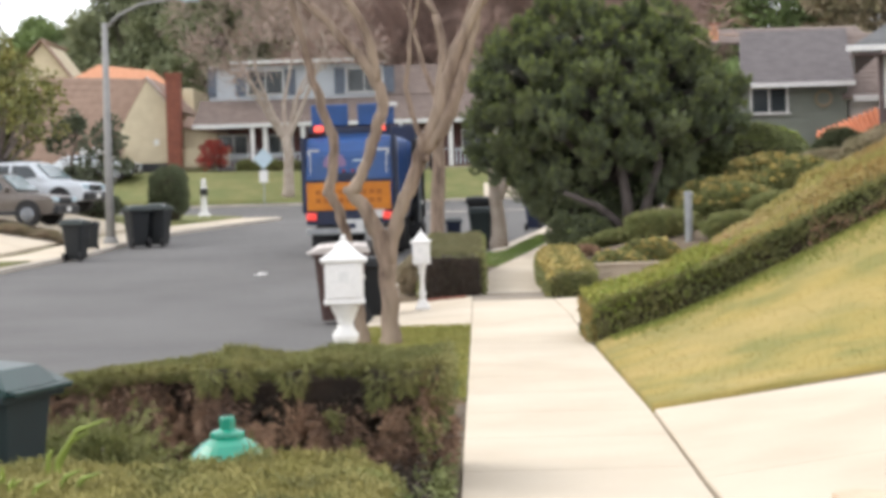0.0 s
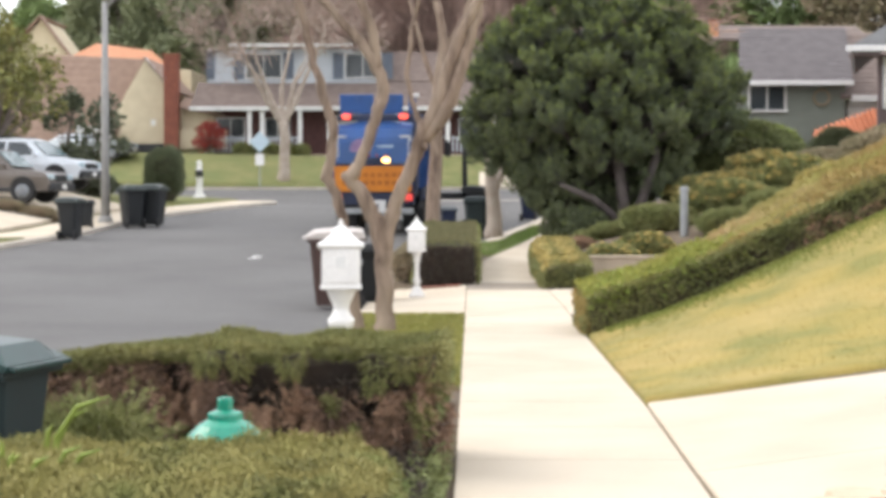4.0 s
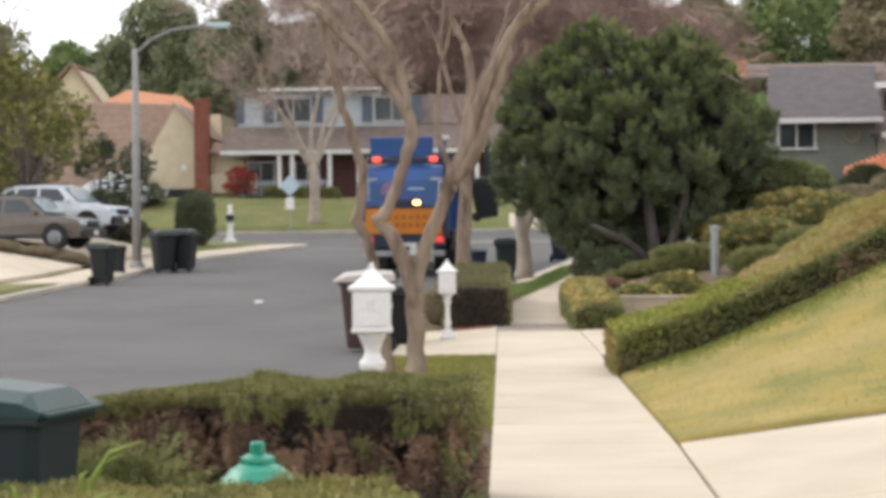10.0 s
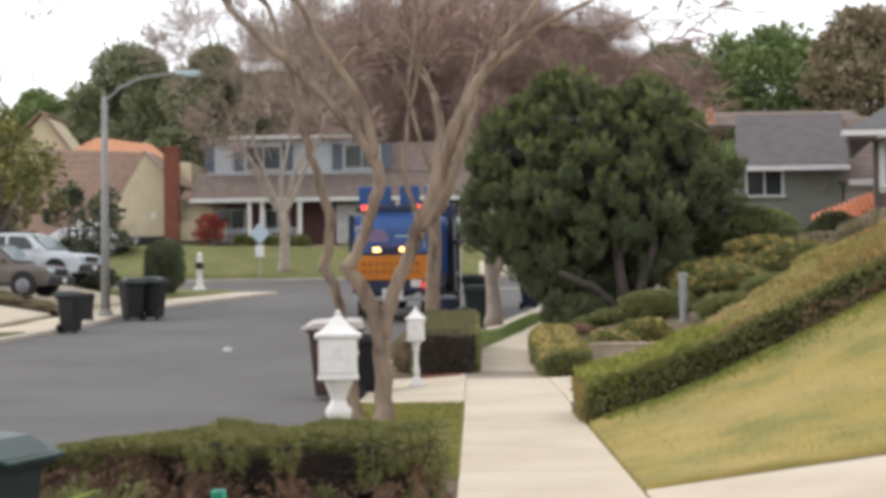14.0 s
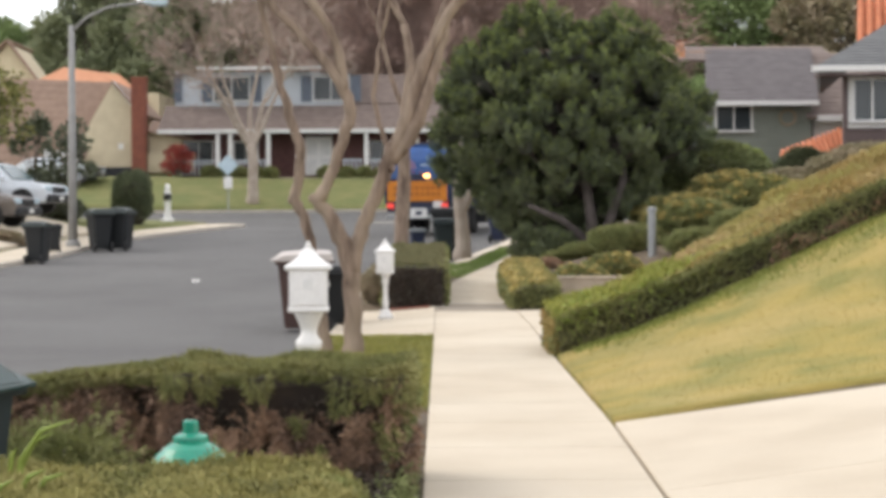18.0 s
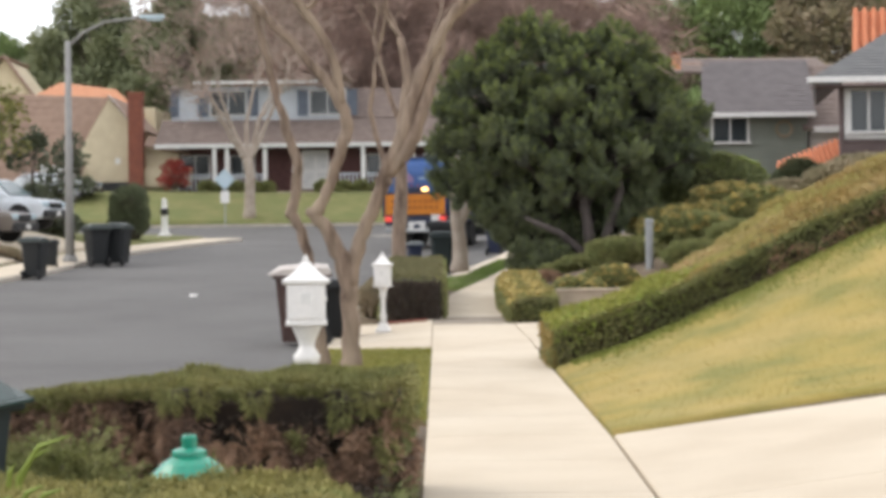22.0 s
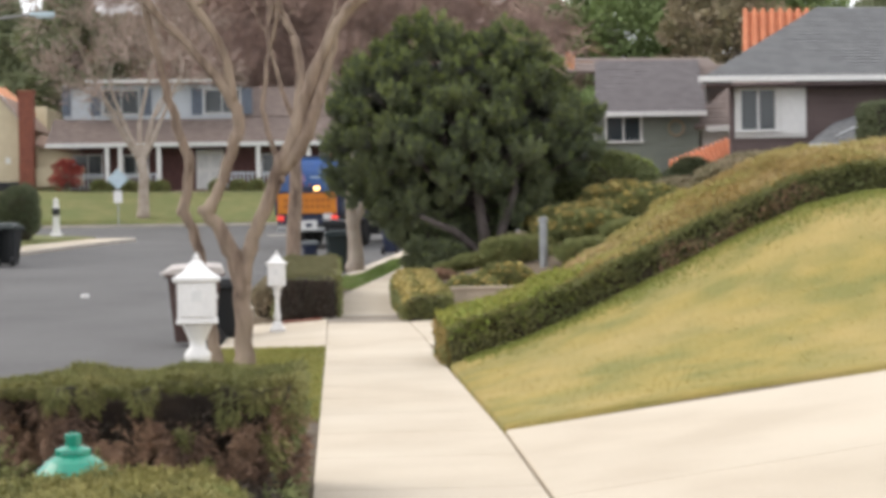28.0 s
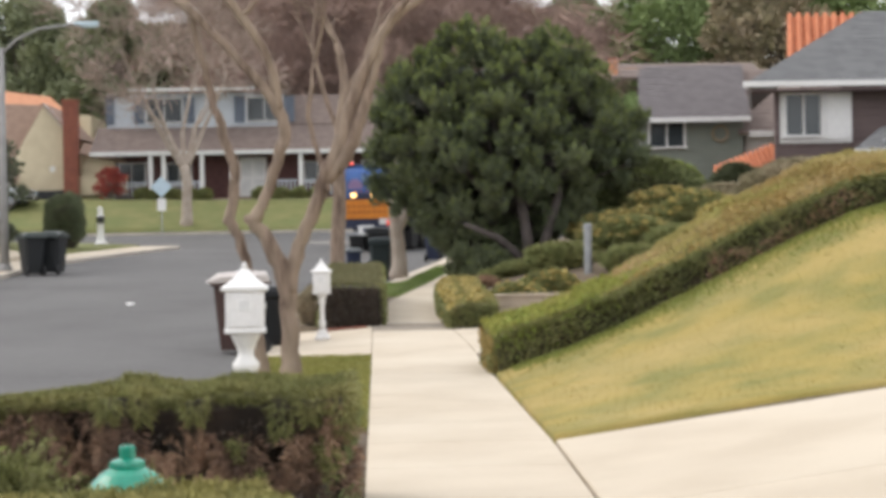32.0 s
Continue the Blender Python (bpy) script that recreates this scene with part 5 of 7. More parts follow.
# front and top in darker leaves: the unlit look is painted on
hedge("square clipped dark hedge beside the pavement", (-0.47, 33.6, road_z(33.6)), (1.12, 7.0, 0.78), 40000, M_SHRUB, 0.06, top_leaf=M_TOPSHADE, front=M_TWIGSHADE, fn=lambda c: Vector((c.x, c.y, c.z + (road_z(33.6 + c.y) - road_z(33.6)))))


shrub("shrub", "pale grey-green shrub at the end of the square hedge", (-1.22, 31.2, road_z(31.2)), (0.55, 1.8, 0.72), M_DUSTY, 0.06, 20, 120, width=0.16)


def climb(co):
    u = co.x + 6.5
    yy = 20.2 + co.y
    front_ = float(np.interp(u, [0, 3, 6, 9, 13], [0.80, 0.76, 0.60, 0.46, 0.42]))
    back_ = float(np.interp(u, [0, 1.5, 3.0, 4.2, 6.5, 9], [0.78, 0.82, 1.05, 1.12, 0.95, 0.7]))
    edge_ = max(0, (-0.3 - co.y) / 0.6) * max(0, co.z / 0.66)
    k = (front_ + (back_ - front_) * (co.y + 0.9) / 1.8) * (1 - 0.10 * edge_ * edge_)
    return Vector((co.x, co.y, co.z * k + bank(max(0, u), yy)))


h3 = hedge("long clipped olive hedge climbing the bank above the lawn", (walk_right(20) + 0.02 + 6.5, 20.35, road_z(20.3)), (13.0, 1.8, 0.66), 150000, M_SHRUB, 0.05, top_leaf=M_OLIVE, fn=climb)
n = 12000
P, N = box_points(n, (4.6, 1.55, 0.6), ("top", "y-"))
keep = (RNG.uniform(0, 1, len(P)) < np.interp(P[:, 0], [-2.3, -1.4, -0.2], [0.7, 0.45, 0.0])) & (P[:, 2] > RNG.uniform(0.05, 0.55, len(P)))
P, N = P[keep] + (1.65, 0.03, 0.07), N[keep]
P = np.array([climb(Vector(p - (5.84, 0.18, 0))) for p in P])
blades("green_growth", P, N, 0.05, M_BRIGHT, h3, 0.2, 0.7, label="fresh green leaves on the hedge", kind="stuff")
P, N = box_points(5000, (9.0, 0.2, 0.6), ("y-",))
pick = np.array([wander((p[0] * 0.9, 7, p[2] * 1.6), 1.3) for p in P]) > 0.12
P, N = P[pick] + (0.5, -0.86, 0), N[pick]
P = np.array([climb(Vector(p)) for p in P])
blades("brown_growth", P, N, 0.05, M_TWIG, h3, 0.2, 0.7, label="brown dead leaves on the hedge", kind="stuff")
n = 16000
P = np.stack([RNG.uniform(-6.45, 6.45, n), -0.92 + np.abs(RNG.normal(0, 0.10, n)), 0.67 - np.abs(RNG.normal(0, 0.07, n))], 1)
P = np.array([climb(Vector(p)) for p in P])
blades("shoulder_growth", P, np.tile((0, -0.6, 0.7), (n, 1)), 0.05, M_SHRUB, h3, 0.2, 0.8, label="mixed green leaves along the clipped edge", kind="stuff")
n = 26000
P = np.stack([RNG.uniform(-5.0, 4.0, n), RNG.uniform(-0.9, 0.9, n), np.full(n, 0.672)], 1)
pick = ripple(P, 1.3, 4.0) + 0.4 * ripple(P, 4.1, 1.0) > np.interp(P[:, 0], [-5, -3.5, 1, 4], [0.7, 0.05, 0.05, 0.6])
P = np.array([climb(Vector(p)) for p in P[pick]])
blades("rusty_growth", P, np.tile((0, -0.3, 0.8), (len(P), 1)), 0.045, M_RUST, h3, 0.2, 0.7, label="rusty brown leaf tips on top", kind="stuff")
n = 3800
P, N = box_points(2600, (1.5, 1.7, 0.60), ("x-",))
P = np.array([climb(Vector(p - (5.75, 0.03, 0))) for p in P])
blades("dry_growth", P, N, 0.06, M_DRY, h3, 0.2, 0.6, label="dry tan leaves at the end of the hedge", kind="stuff")
P, N = box_points(n, (1.6, 1.7, 0.68), ("top",))
P = P + (0.09, 0.15, 0)
P = np.array([climb(Vector(p - (5.84, 0.18, 0))) for p in P])
blades("new_growth", P, N, 0.06, M_GOLD, h3, 0.2, 0.6, label="yellow-green new leaves at the end of the hedge", kind="stuff")

n = 36000
gu = RNG.uniform(0.2, 12, n)
gv = np.abs(RNG.normal(0, 1, n)) * (0.42 + 0.075 * gu)
P = [(walk_right(19.6 - b) + a, 19.55 - b, road_z(19.55 - b) + bank(a, 19.55 - b) + 0.025) for a, b in zip(gu, gv)]
blades("grass_by_hedge", P, np.tile((0, 0, 1), (n, 1)), 0.038, M_BLADE_G, width=0.14, spread=0.6, kind="stuff", label="greener grass at the foot of the hedge")

# retaining wall beside the far driveway, in blocks
WALL_X = walk_right(31) + 0.13
wall = tagged(new("retaining_wall"), "low beige block retaining wall", kind="structure")
for r in range(3):
    if r % 2:
        part("block", B((WALL_X + 0.748, 30.9, road_z(31) + 0.04 + r * 0.16), (0.195, 0.2, 0.157), 0.004), M_BEIGE, wall)
    for k in range(7):
        off = 0.2 if r % 2 else 0
        part("block", B((WALL_X + 0.85 + k * 0.4 + off, 30.9, road_z(31) + 0.04 + r * 0.16), (0.397, 0.2, 0.157), 0.004), M_BEIGE, wall)
part("coping", B((WALL_X + 2.1, 30.9, road_z(31) + 0.46), (2.95, 0.26, 0.05), 0.01), M_BEIGE, wall)
part("coping", B((4.1, 36.0, land(4.1, 36.0) + 0.05), (0.9, 0.28, 0.22), 0.01), M_BEIGE, wall)


def side_climb(co):
    yy = 32.4 + co.y
    return Vector((co.x + walk_right(yy) - walk_right(32.4), co.y, co.z * (1 - 0.1 * co.x) * (1 - 0.22 * max(0, (-0.05 - co.x) / 0.36) ** 2 - 0.15 * max(0, (-2.4 - co.y) / 0.8) ** 2) + road_z(yy) - road_z(32.4)))


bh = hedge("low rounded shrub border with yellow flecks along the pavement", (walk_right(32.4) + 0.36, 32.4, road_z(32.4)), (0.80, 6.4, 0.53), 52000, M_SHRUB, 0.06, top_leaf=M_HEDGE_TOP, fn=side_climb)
P, N = box_points(12000, (0.78, 6.4, 0.545), ("top", "x-", "y-"))
P, N = P[ripple(P, 7.0) > 0.42], N[ripple(P, 7.0) > 0.42]
blades("yellow_fleck", [side_climb(Vector(p)) for p in P], N, 0.06, M_YELLOW, bh, 0.45, 0.7, label="yellow-green flecks", kind="stuff")

for label, x, yy, sz, leaf, extra, lf in (
    ("spreading shrub with yellow blossom on the bank", 5.9, 40.2, (2.8, 1.8, 0.80), M_SHRUB, (M_YELLOW, 0.7), 0.09),
    ("spreading shrub with yellow blossom on the bank", 7.4, 40.6, (2.8, 1.8, 0.95), M_SHRUB, (M_YELLOW, 0.8), 0.09),
    ("green shrub with yellow flecks on the bank", 4.6, 38.6, (2.2, 1.6, 0.36), M_SHRUB, (M_YELLOW, 0.2), 0.09),
    ("dusty green shrub on the bank", 3.6, 37.6, (1.8, 1.4, 0.26), M_SHRUB, None, 0.10),
    ("low shrub with yellow flecks behind the wall", 2.75, 32.6, (1.2, 1.2, 0.62), M_SHRUB, (M_YELLOW, 0.4), 0.08),
    ("low shrub with yellow flecks behind the wall", 3.5, 33.4, (1.3, 1.2, 0.66), M_SHRUB, (M_YELLOW, 0.4), 0.08),
    ("low green shrub behind the wall", 5.3, 34.0, (1.4, 1.1, 0.62), M_SHRUB, None, 0.08),
    ("low green shrub behind the wall", 6.4, 34.4, (1.5, 1.1, 0.66), M_SHRUB, None, 0.08),
    ("dusty green shrub on the bank", 4.0, 35.4, (1.8, 1.2, 0.62), M_SHRUB, None, 0.09),
    ("green shrub with yellow flecks on the bank", 5.6, 35.6, (2.0, 1.2, 0.7), M_SHRUB, (M_YELLOW, 0.2), 0.09),
    ("green shrub with yellow flecks on the bank", 7.2, 36.0, (2.2, 1.4, 0.8), M_SHRUB, (M_YELLOW, 0.2), 0.09),
    ("dry dusty shrub on the bank", 9.0, 36.4, (2.2, 1.4, 0.9), M_DUSTY, None, 0.09),
    ("reddish brown low shrub at the edge of the pavement", 2.35, 36.6, (0.8, 1.6, 0.24), M_TWIG, None, 0.07),
    ("low green shrub at the edge of the pavement", 2.9, 38.2, (1.2, 1.8, 0.22), M_SHRUB, None, 0.08),
    ("reddish brown low shrub on the bank", 4.4, 37.0, (1.5, 1.2, 0.34), M_TWIG, None, 0.10),
    ("green shrub with yellow flecks on the bank", 5.8, 37.6, (2.6, 1.6, 0.5), M_SHRUB, (M_YELLOW, 0.3), 0.09),
    ("broad rounded green shrub on the bank", 6.95, 42.0, (3.5, 2.0, 2.1), M_MOUND, None, 0.10),
    ("small dark rounded shrub in front of the house", 10.3, 46.5, (2.0, 1.4, 1.1), M_JUNIPER, None, 0.10),
    ("spreading shrub with yellow blossom on the bank", 6.6, 39.4, (2.4, 1.6, 0.68), M_SHRUB, (M_YELLOW, 0.7), 0.09),
    ("dry dusty shrub above the long hedge", 8.6, 39.0, (2.6, 2.0, 0.7), M_DUSTY, None, 0.10),
    ("dry dusty shrub above the long hedge", 10.6, 39.6, (2.8, 2.2, 0.8), M_DUSTY, None, 0.10),
    ("dry dusty shrub above the long hedge", 12.6, 36.0, (2.6, 1.6, 0.45), M_DUSTY, None, 0.10),
):
    shrub("shrub", label, (x, yy, land(x, yy) - 0.05), sz, leaf, lf, 38, 190, extra=extra, width=0.16)
for k in range(2, 11):
    x = 3.1 + k * 0.95
    yy = 22.3 + 0.3 * math.sin(k * 2.1)
    shrub("shrub", "dry dusty groundcover shrub behind the long hedge", (x, yy, land(x, 21.2) + 0.0), (1.5, 1.6, 0.62 - 0.05 * max(0, min(5, k - 2))), M_OLIVE if k % 3 else M_DUSTY, 0.07, 22, 170, width=0.16)

shrub("shrub", "pale yellow-green shrub under the house window", (9.3, 52.5, land(9.3, 52.5) - 0.05), (2.6, 1.4, 1.75), M_BRIGHT, 0.10, 30, 120, width=0.16)
shrub("shrub", "shrub with pale blossom at the corner of the house", (8.5, 55.0, land(8.5, 55.0) - 0.05), (1.0, 0.8, 2.3), M_SHRUB, 0.10, 30, 120, extra=(M_LID_W, 0.9), width=0.2)
hedge("clipped dark green hedge in front of the grey roof", (14.0, 36.8, land(14.0, 36.8) - 0.05), (3.7, 1.4, 1.35), 30000, M_JUNIPER, 0.08)
pipe = thing("vent_pipe", (4.42, 34.5, land(4.42, 34.5) - 0.2), "grey metal post pipe with a cap among the shrubs", "pipe")
part("shaft", T([(0, 0, 0), (0, 0, 1.90 - land(4.42, 34.5))], (0.085, 0.085), 14), M_STEEL, pipe)
part("cap", lathe(bmesh.new(), [(0.10, 0), (0.10, 0.07), (0.06, 0.1)], 14, (0, 0, 1.88 - land(4.42, 34.5))), M_STEEL, pipe)

# the great juniper: trunks, limbs and layered clumps
jun = thing("juniper_tree", (2.9, 41.0, land(2.9, 41.0) - 0.1), "large sprawling dark green juniper tree with gnarled trunks", "tree")
stems = [[(0.6, -1.0, 0, 0.13), (0.5, -1.2, 0.6, 0.11), (0.0, -1.5, 1.0, 0.09), (-0.8, -1.6, 1.35, 0.05)], [(0.7, -0.9, 0, 0.16), (0.75, -1.2, 0.9, 0.14), (0.6, -1.3, 1.9, 0.12), (0.9, -1.2, 3.2, 0.06)], [(0.8, -0.8, 0, 0.14), (1.2, -1.2, 1.0, 0.12), (1.5, -1.3, 2.0, 0.10), (1.4, -1.3, 3.0, 0.05)], [(-0.2, -0.4, 0, 0.22), (-0.5, -0.5, 1.0, 0.16), (-1.2, -0.3, 2.4, 0.12), (-1.9, 0, 3.6, 0.06)], [(0.0, 0, 0, 0.26), (0.2, 0, 1.3, 0.2), (0.9, 0.1, 3.0, 0.14), (1.4, 0.2, 5.0, 0.06)],
         [(0.3, 0, 0, 0.2), (1.0, -0.2, 1.1, 0.16), (2.2, -0.1, 2.6, 0.11), (3.0, 0, 4.2, 0.06)], [(0.0, 0.2, 0, 0.2), (-0.2, 0.4, 2.0, 0.15), (0.1, 0.5, 4.2, 0.08), (0.2, 0.4, 5.4, 0.04)]]
for s in stems:
    part("trunk", T([v[:3] for v in s], [v[3] for v in s], 9), M_BARK_J, jun, smooth=True)
HZ = [0.55, 1.1, 1.7, 2.25, 2.7, 3.25, 3.95, 4.65, 5.35, 6.0, 6.7]
EDGE_L = [1.95, 1.65, 1.25, 0.65, 0.25, -0.18, -0.20, 0.05, 0.50, 1.15, 2.35]
EDGE_R = [3.2, 4.0, 5.0, 5.6, 6.15, 6.7, 6.75, 6.4, 5.85, 5.2, 4.3]
base_z = land(2.9, 41.0) - 0.1
C, R = [], []
tries = 0
while len(C) < 150 and tries < 9000:
    tries += 1
    z, a = RNG.uniform(0.75, 6.2), RNG.uniform(0, 2 * math.pi)
    r = RNG.uniform(0.26, 0.62)
    e1, e2 = RNG.uniform(0.15, 1.15, 2) * r
    xl, xr = np.interp(z, HZ, EDGE_L) + e1, np.interp(z, HZ, EDGE_R) - e2
    mid, half = (xl + xr) / 2, max(0.2, (xr - xl) / 2)
    q = RNG.uniform(0.5, 1.0)
    if math.sin(a) > 0.55:
        continue
    c = (mid + half * q * math.cos(a) - 2.9, 0.72 * half * q * math.sin(a), z - base_z)
    if c[1] < -0.2 and 0.1 < c[0] < 1.7 and 1.2 < z < 2.5:
        continue
    if wander((c[0] * 0.75, c[1] * 0.75, c[2] * 0.75 + 3), 1.0) < -0.27 and q * abs(math.cos(a)) < 0.75:
        continue
    if any((c[0] - o[0]) ** 2 + (c[1] - o[1]) ** 2 + (c[2] - o[2]) ** 2 < (0.86 * (r + p)) ** 2 for o, p in zip(C, R)):
        continue
    C.append(c)
    R.append(r)
for x, z in ((1.9, 6.55), (2.35, 6.75), (2.75, 6.5), (3.3, 6.3), (4.0, 6.45), (4.35, 6.6), (4.7, 6.35), (5.0, 6.0), (1.35, 6.1), (0.8, 5.5), (5.5, 5.5)):
    C.append((x - 2.9, RNG.uniform(-0.9, 0.4), z - 0.25 - base_z))
    R.append(RNG.uniform(0.22, 0.34))
for x, y_, z, r in ((1.75, -0.4, 1.35, 0.42), (2.15, -0.9, 0.95, 0.40), (2.1, -0.7, 1.75, 0.45), (2.75, -1.3, 0.85, 0.36), (2.35, -1.2, 0.55, 0.34), (2.0, -0.8, 0.6, 0.3), (2.6, -1.0, 0.4, 0.3), (3.3, -0.2, 1.5, 0.5), (4.3, -0.9, 1.75, 0.45), (4.9, -0.8, 2.1, 0.5), (3.7, -1.5, 2.55, 0.4), (2.9, -1.6, 2.45, 0.42)):
    C.append((x - 2.9, y_, z - base_z))
    R.append(r)
bm = bmesh.new()
for c in C[::2]:
    tube(bm, [(0.3, 0, 0.8 + c[2] * 0.3), (c[0] * 0.55 + 0.1, c[1] * 0.5, c[2] * 0.8), c], (0.07, 0.04, 0.015), 5, cap=False)
part("limb_work", bm, M_BARK_J, jun)
# dark balls within the crown: its inner shade painted as solids
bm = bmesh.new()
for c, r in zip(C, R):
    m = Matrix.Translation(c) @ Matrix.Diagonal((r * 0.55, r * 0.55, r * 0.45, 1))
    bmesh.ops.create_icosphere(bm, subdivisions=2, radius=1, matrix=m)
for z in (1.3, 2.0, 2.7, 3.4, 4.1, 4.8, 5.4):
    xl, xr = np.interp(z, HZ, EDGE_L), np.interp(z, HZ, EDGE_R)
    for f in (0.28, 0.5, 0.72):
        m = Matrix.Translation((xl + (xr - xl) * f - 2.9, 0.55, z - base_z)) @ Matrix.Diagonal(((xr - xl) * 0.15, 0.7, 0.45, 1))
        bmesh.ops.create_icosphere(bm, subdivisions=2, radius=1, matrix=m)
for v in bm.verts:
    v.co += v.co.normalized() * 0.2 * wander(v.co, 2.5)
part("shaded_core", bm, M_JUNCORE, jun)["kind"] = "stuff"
# each clump is a sheaf of upswept plumes
PC, NC, PT, NT = [], [], [], []
for c, r in zip(C, R):
    ax = np.array((c[0] - 0.3, c[1] - 0.6, 0.0))
    ax /= np.linalg.norm(ax) + 1e-6
    for k in range(int(9 + 34 * r)):
        d = RNG.normal(0, 0.6, 3) + ax * 0.5 + (0, -0.15, 0.6)
        d /= np.linalg.norm(d)
        up_ = d * 0.45 + np.array((0, 0, 0.8))
        up_ /= np.linalg.norm(up_)
        L = r * RNG.uniform(0.6, 1.6)
        n = 105
        t = RNG.uniform(0, 1, n)
        thick = (0.035 + 0.12 * r * np.sin(np.pi * np.clip(t * 0.8 + 0.16, 0, 1)))[:, None]
        p = np.asarray(c) + d * r * 0.32 - (0, 0, 0.22 * r) + t[:, None] * L * (d * (1 - 0.45 * t[:, None]) + up_ * 0.45 * t[:, None]) + RNG.normal(0, 0.55, (n, 3)) * thick
        # more bright tips higher up: light on the crown painted into them
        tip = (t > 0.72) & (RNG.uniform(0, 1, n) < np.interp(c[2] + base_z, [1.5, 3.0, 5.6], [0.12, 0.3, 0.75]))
        PC.append(p[~tip])
        NC.append(np.tile(up_, ((~tip).sum(), 1)))
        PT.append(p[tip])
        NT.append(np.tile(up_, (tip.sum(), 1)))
blades("crown", np.concatenate(PC), np.concatenate(NC), 0.12, M_JUNIPER, jun, 0.13, 0.42)
blades("lit_tip_growth", np.concatenate(PT), np.concatenate(NT), 0.11, M_JUNTIP_LIT, jun, 0.13, 0.4, kind="stuff")

# ---- street furniture ----
lx, ly = -11.56, 52.0
lamp = thing("street_lamp", (lx, ly, land(lx, ly)), "tall grey concrete street lamp with a curved arm", "street lamp")
part("post", T([(0, 0, 0), (0.0, 0, 3), (0.02, 0, 6.95)], (0.15, 0.12, 0.09), 12), M_POLE, lamp, smooth=True)
part("base", lathe(bmesh.new(), [(0.24, 0), (0.24, 0.08), (0.17, 0.22)], 12), M_POLE, lamp)
part("arm", T([(0.02, 0, 6.75), (0.5, 0, 7.2), (1.2, 0, 7.52), (2.35, 0, 7.66)], (0.06, 0.05, 0.045, 0.04), 8), M_POLE, lamp, smooth=True)
head = part("lamp_head", B((2.68, 0, 7.66), (0.75, 0.28, 0.13), 0.05), M_LAMPGLASS, lamp, "pale blue-grey lamp head")
part("lens", B((2.76, 0, 7.57), (0.5, 0.2, 0.06), 0.02), M_LAMPGLASS, head)

sg = thing("road_sign", (-11.2, 87.2, road_z(87.2) - KERB_H), "back of a diamond road sign on a thin post", "road sign")
part("post", T([(0, 0.03, 0), (0, 0.03, 3.0)], (0.035, 0.035), 8), M_STEEL, sg)
bm = prism([(-0.56, 0), (0, -0.56), (0.56, 0), (0, 0.56)], "y", -0.01, 0.01)
dia = part("sign_plate", bm, M_LAMPGLASS, sg, "pale bare-metal diamond plate")
dia.location.z = 2.55
part("lower_plate", B((0, 0, 1.62), (0.45, 0.02, 0.62), 0.005), M_WHITE, sg, "pale rectangular plate")

pm = thing("post_mailbox", (-11.75, 71.2, land(-11.75, 71.2) + 0.02), "white pedestal mailbox with a dark box across the street", "mailbox")
part("pedestal", lathe(bmesh.new(), [(0.24, 0), (0.24, 0.08), (0.15, 0.14), (0.11, 0.5), (0.12, 0.9)], square=True), M_WHITE, pm)
part("box", B((0, 0, 1.05), (0.28, 0.45, 0.28), 0.02), M_BLACKMET, pm, "dark mailbox")
part("roof", lathe(bmesh.new(), [(0.13, 1.19), (0.13, 1.24), (0.09, 1.27), (0.09, 1.55), (0.04, 1.62)], square=True), M_WHITE, pm)

shrub("shrub", "tall rounded clipped green bush across the street", (-12.2, 65.5, land(-12.2, 65.5) + 0.05), (1.72, 1.7, 2.3), M_JUNIPER, 0.09, 56, 220, width=0.14)

litter = thing("litter", (-5.05, 38.27, road_z(38.27) - KERB_H + 0.004), "small scrap of white paper on the asphalt", "litter")
part("scrap", B((0, 0, 0.012), (0.24, 0.15, 0.02), 0.004, 20), M_WHITE, litter)
part("fold", B((0.06, 0.03, 0.045), (0.16, 0.14, 0.05), 0.006, 50), M_WHITE, litter)

# planter of scalloped concrete blocks at the driveway's corner
edging = thing("block_planter", (1.27, 6.3, road_z(6.2) - 0.02), "planter walled with tan scalloped concrete blocks, soil inside", "planter")


def scallop(L, W, H):
    """A wall block with a ribbed round nose towards -x."""
    bm = bmesh.new()
    out = [(L, -W / 2)] + [(W * 0.42 - W * 0.42 * math.cos(a) * (1 + 0.035 * math.cos(8 * a)), -W / 2 * 0.97 * math.sin(a)) for a in [math.pi / 2 - k * math.pi / 12 for k in range(13)]] + [(L, W / 2)]
    rings = []
    for k, z in ((0.97, 0.0), (1.0, 0.012), (1.0, H - 0.018), (0.93, H)):
        rings.append([bm.verts.new((L / 2 + (x - L / 2) * k, y * k, z)) for x, y in out])
    n = len(out)
    for a, b in zip(rings, rings[1:]):
        for i in range(n):
            bm.faces.new((a[i], a[(i + 1) % n], b[(i + 1) % n], b[i]))
    bm.faces.new(rings[0][::-1])
    bm.faces.new(rings[-1])
    return bm


block_mesh = mesh_of("block", scallop(0.26, 0.215, 0.118), M_LOG)
for r in range(3):
    for k in range(9):
        b = new("block", block_mesh)
        b.parent = edging
        b.matrix_basis = pose(-0.045 * (2 - r) + 0.012 * k, -0.06 - 0.222 * k - 0.11 * (r % 2), 0.12 * r, 0, 0, 2 * math.sin(5 * k + r))
    for k in range(7):
        b = new("block", block_mesh)
        b.parent = edging
        b.matrix_basis = pose(0.22 + 0.222 * k + 0.11 * (r % 2), 0.28 + 0.045 * (2 - r), 0.12 * r, 0, 0, -90 + 2 * math.sin(3 * k + r))
bm = bmesh.new()
bmesh.ops.create_grid(bm, x_segments=18, y_segments=20, size=0.5)
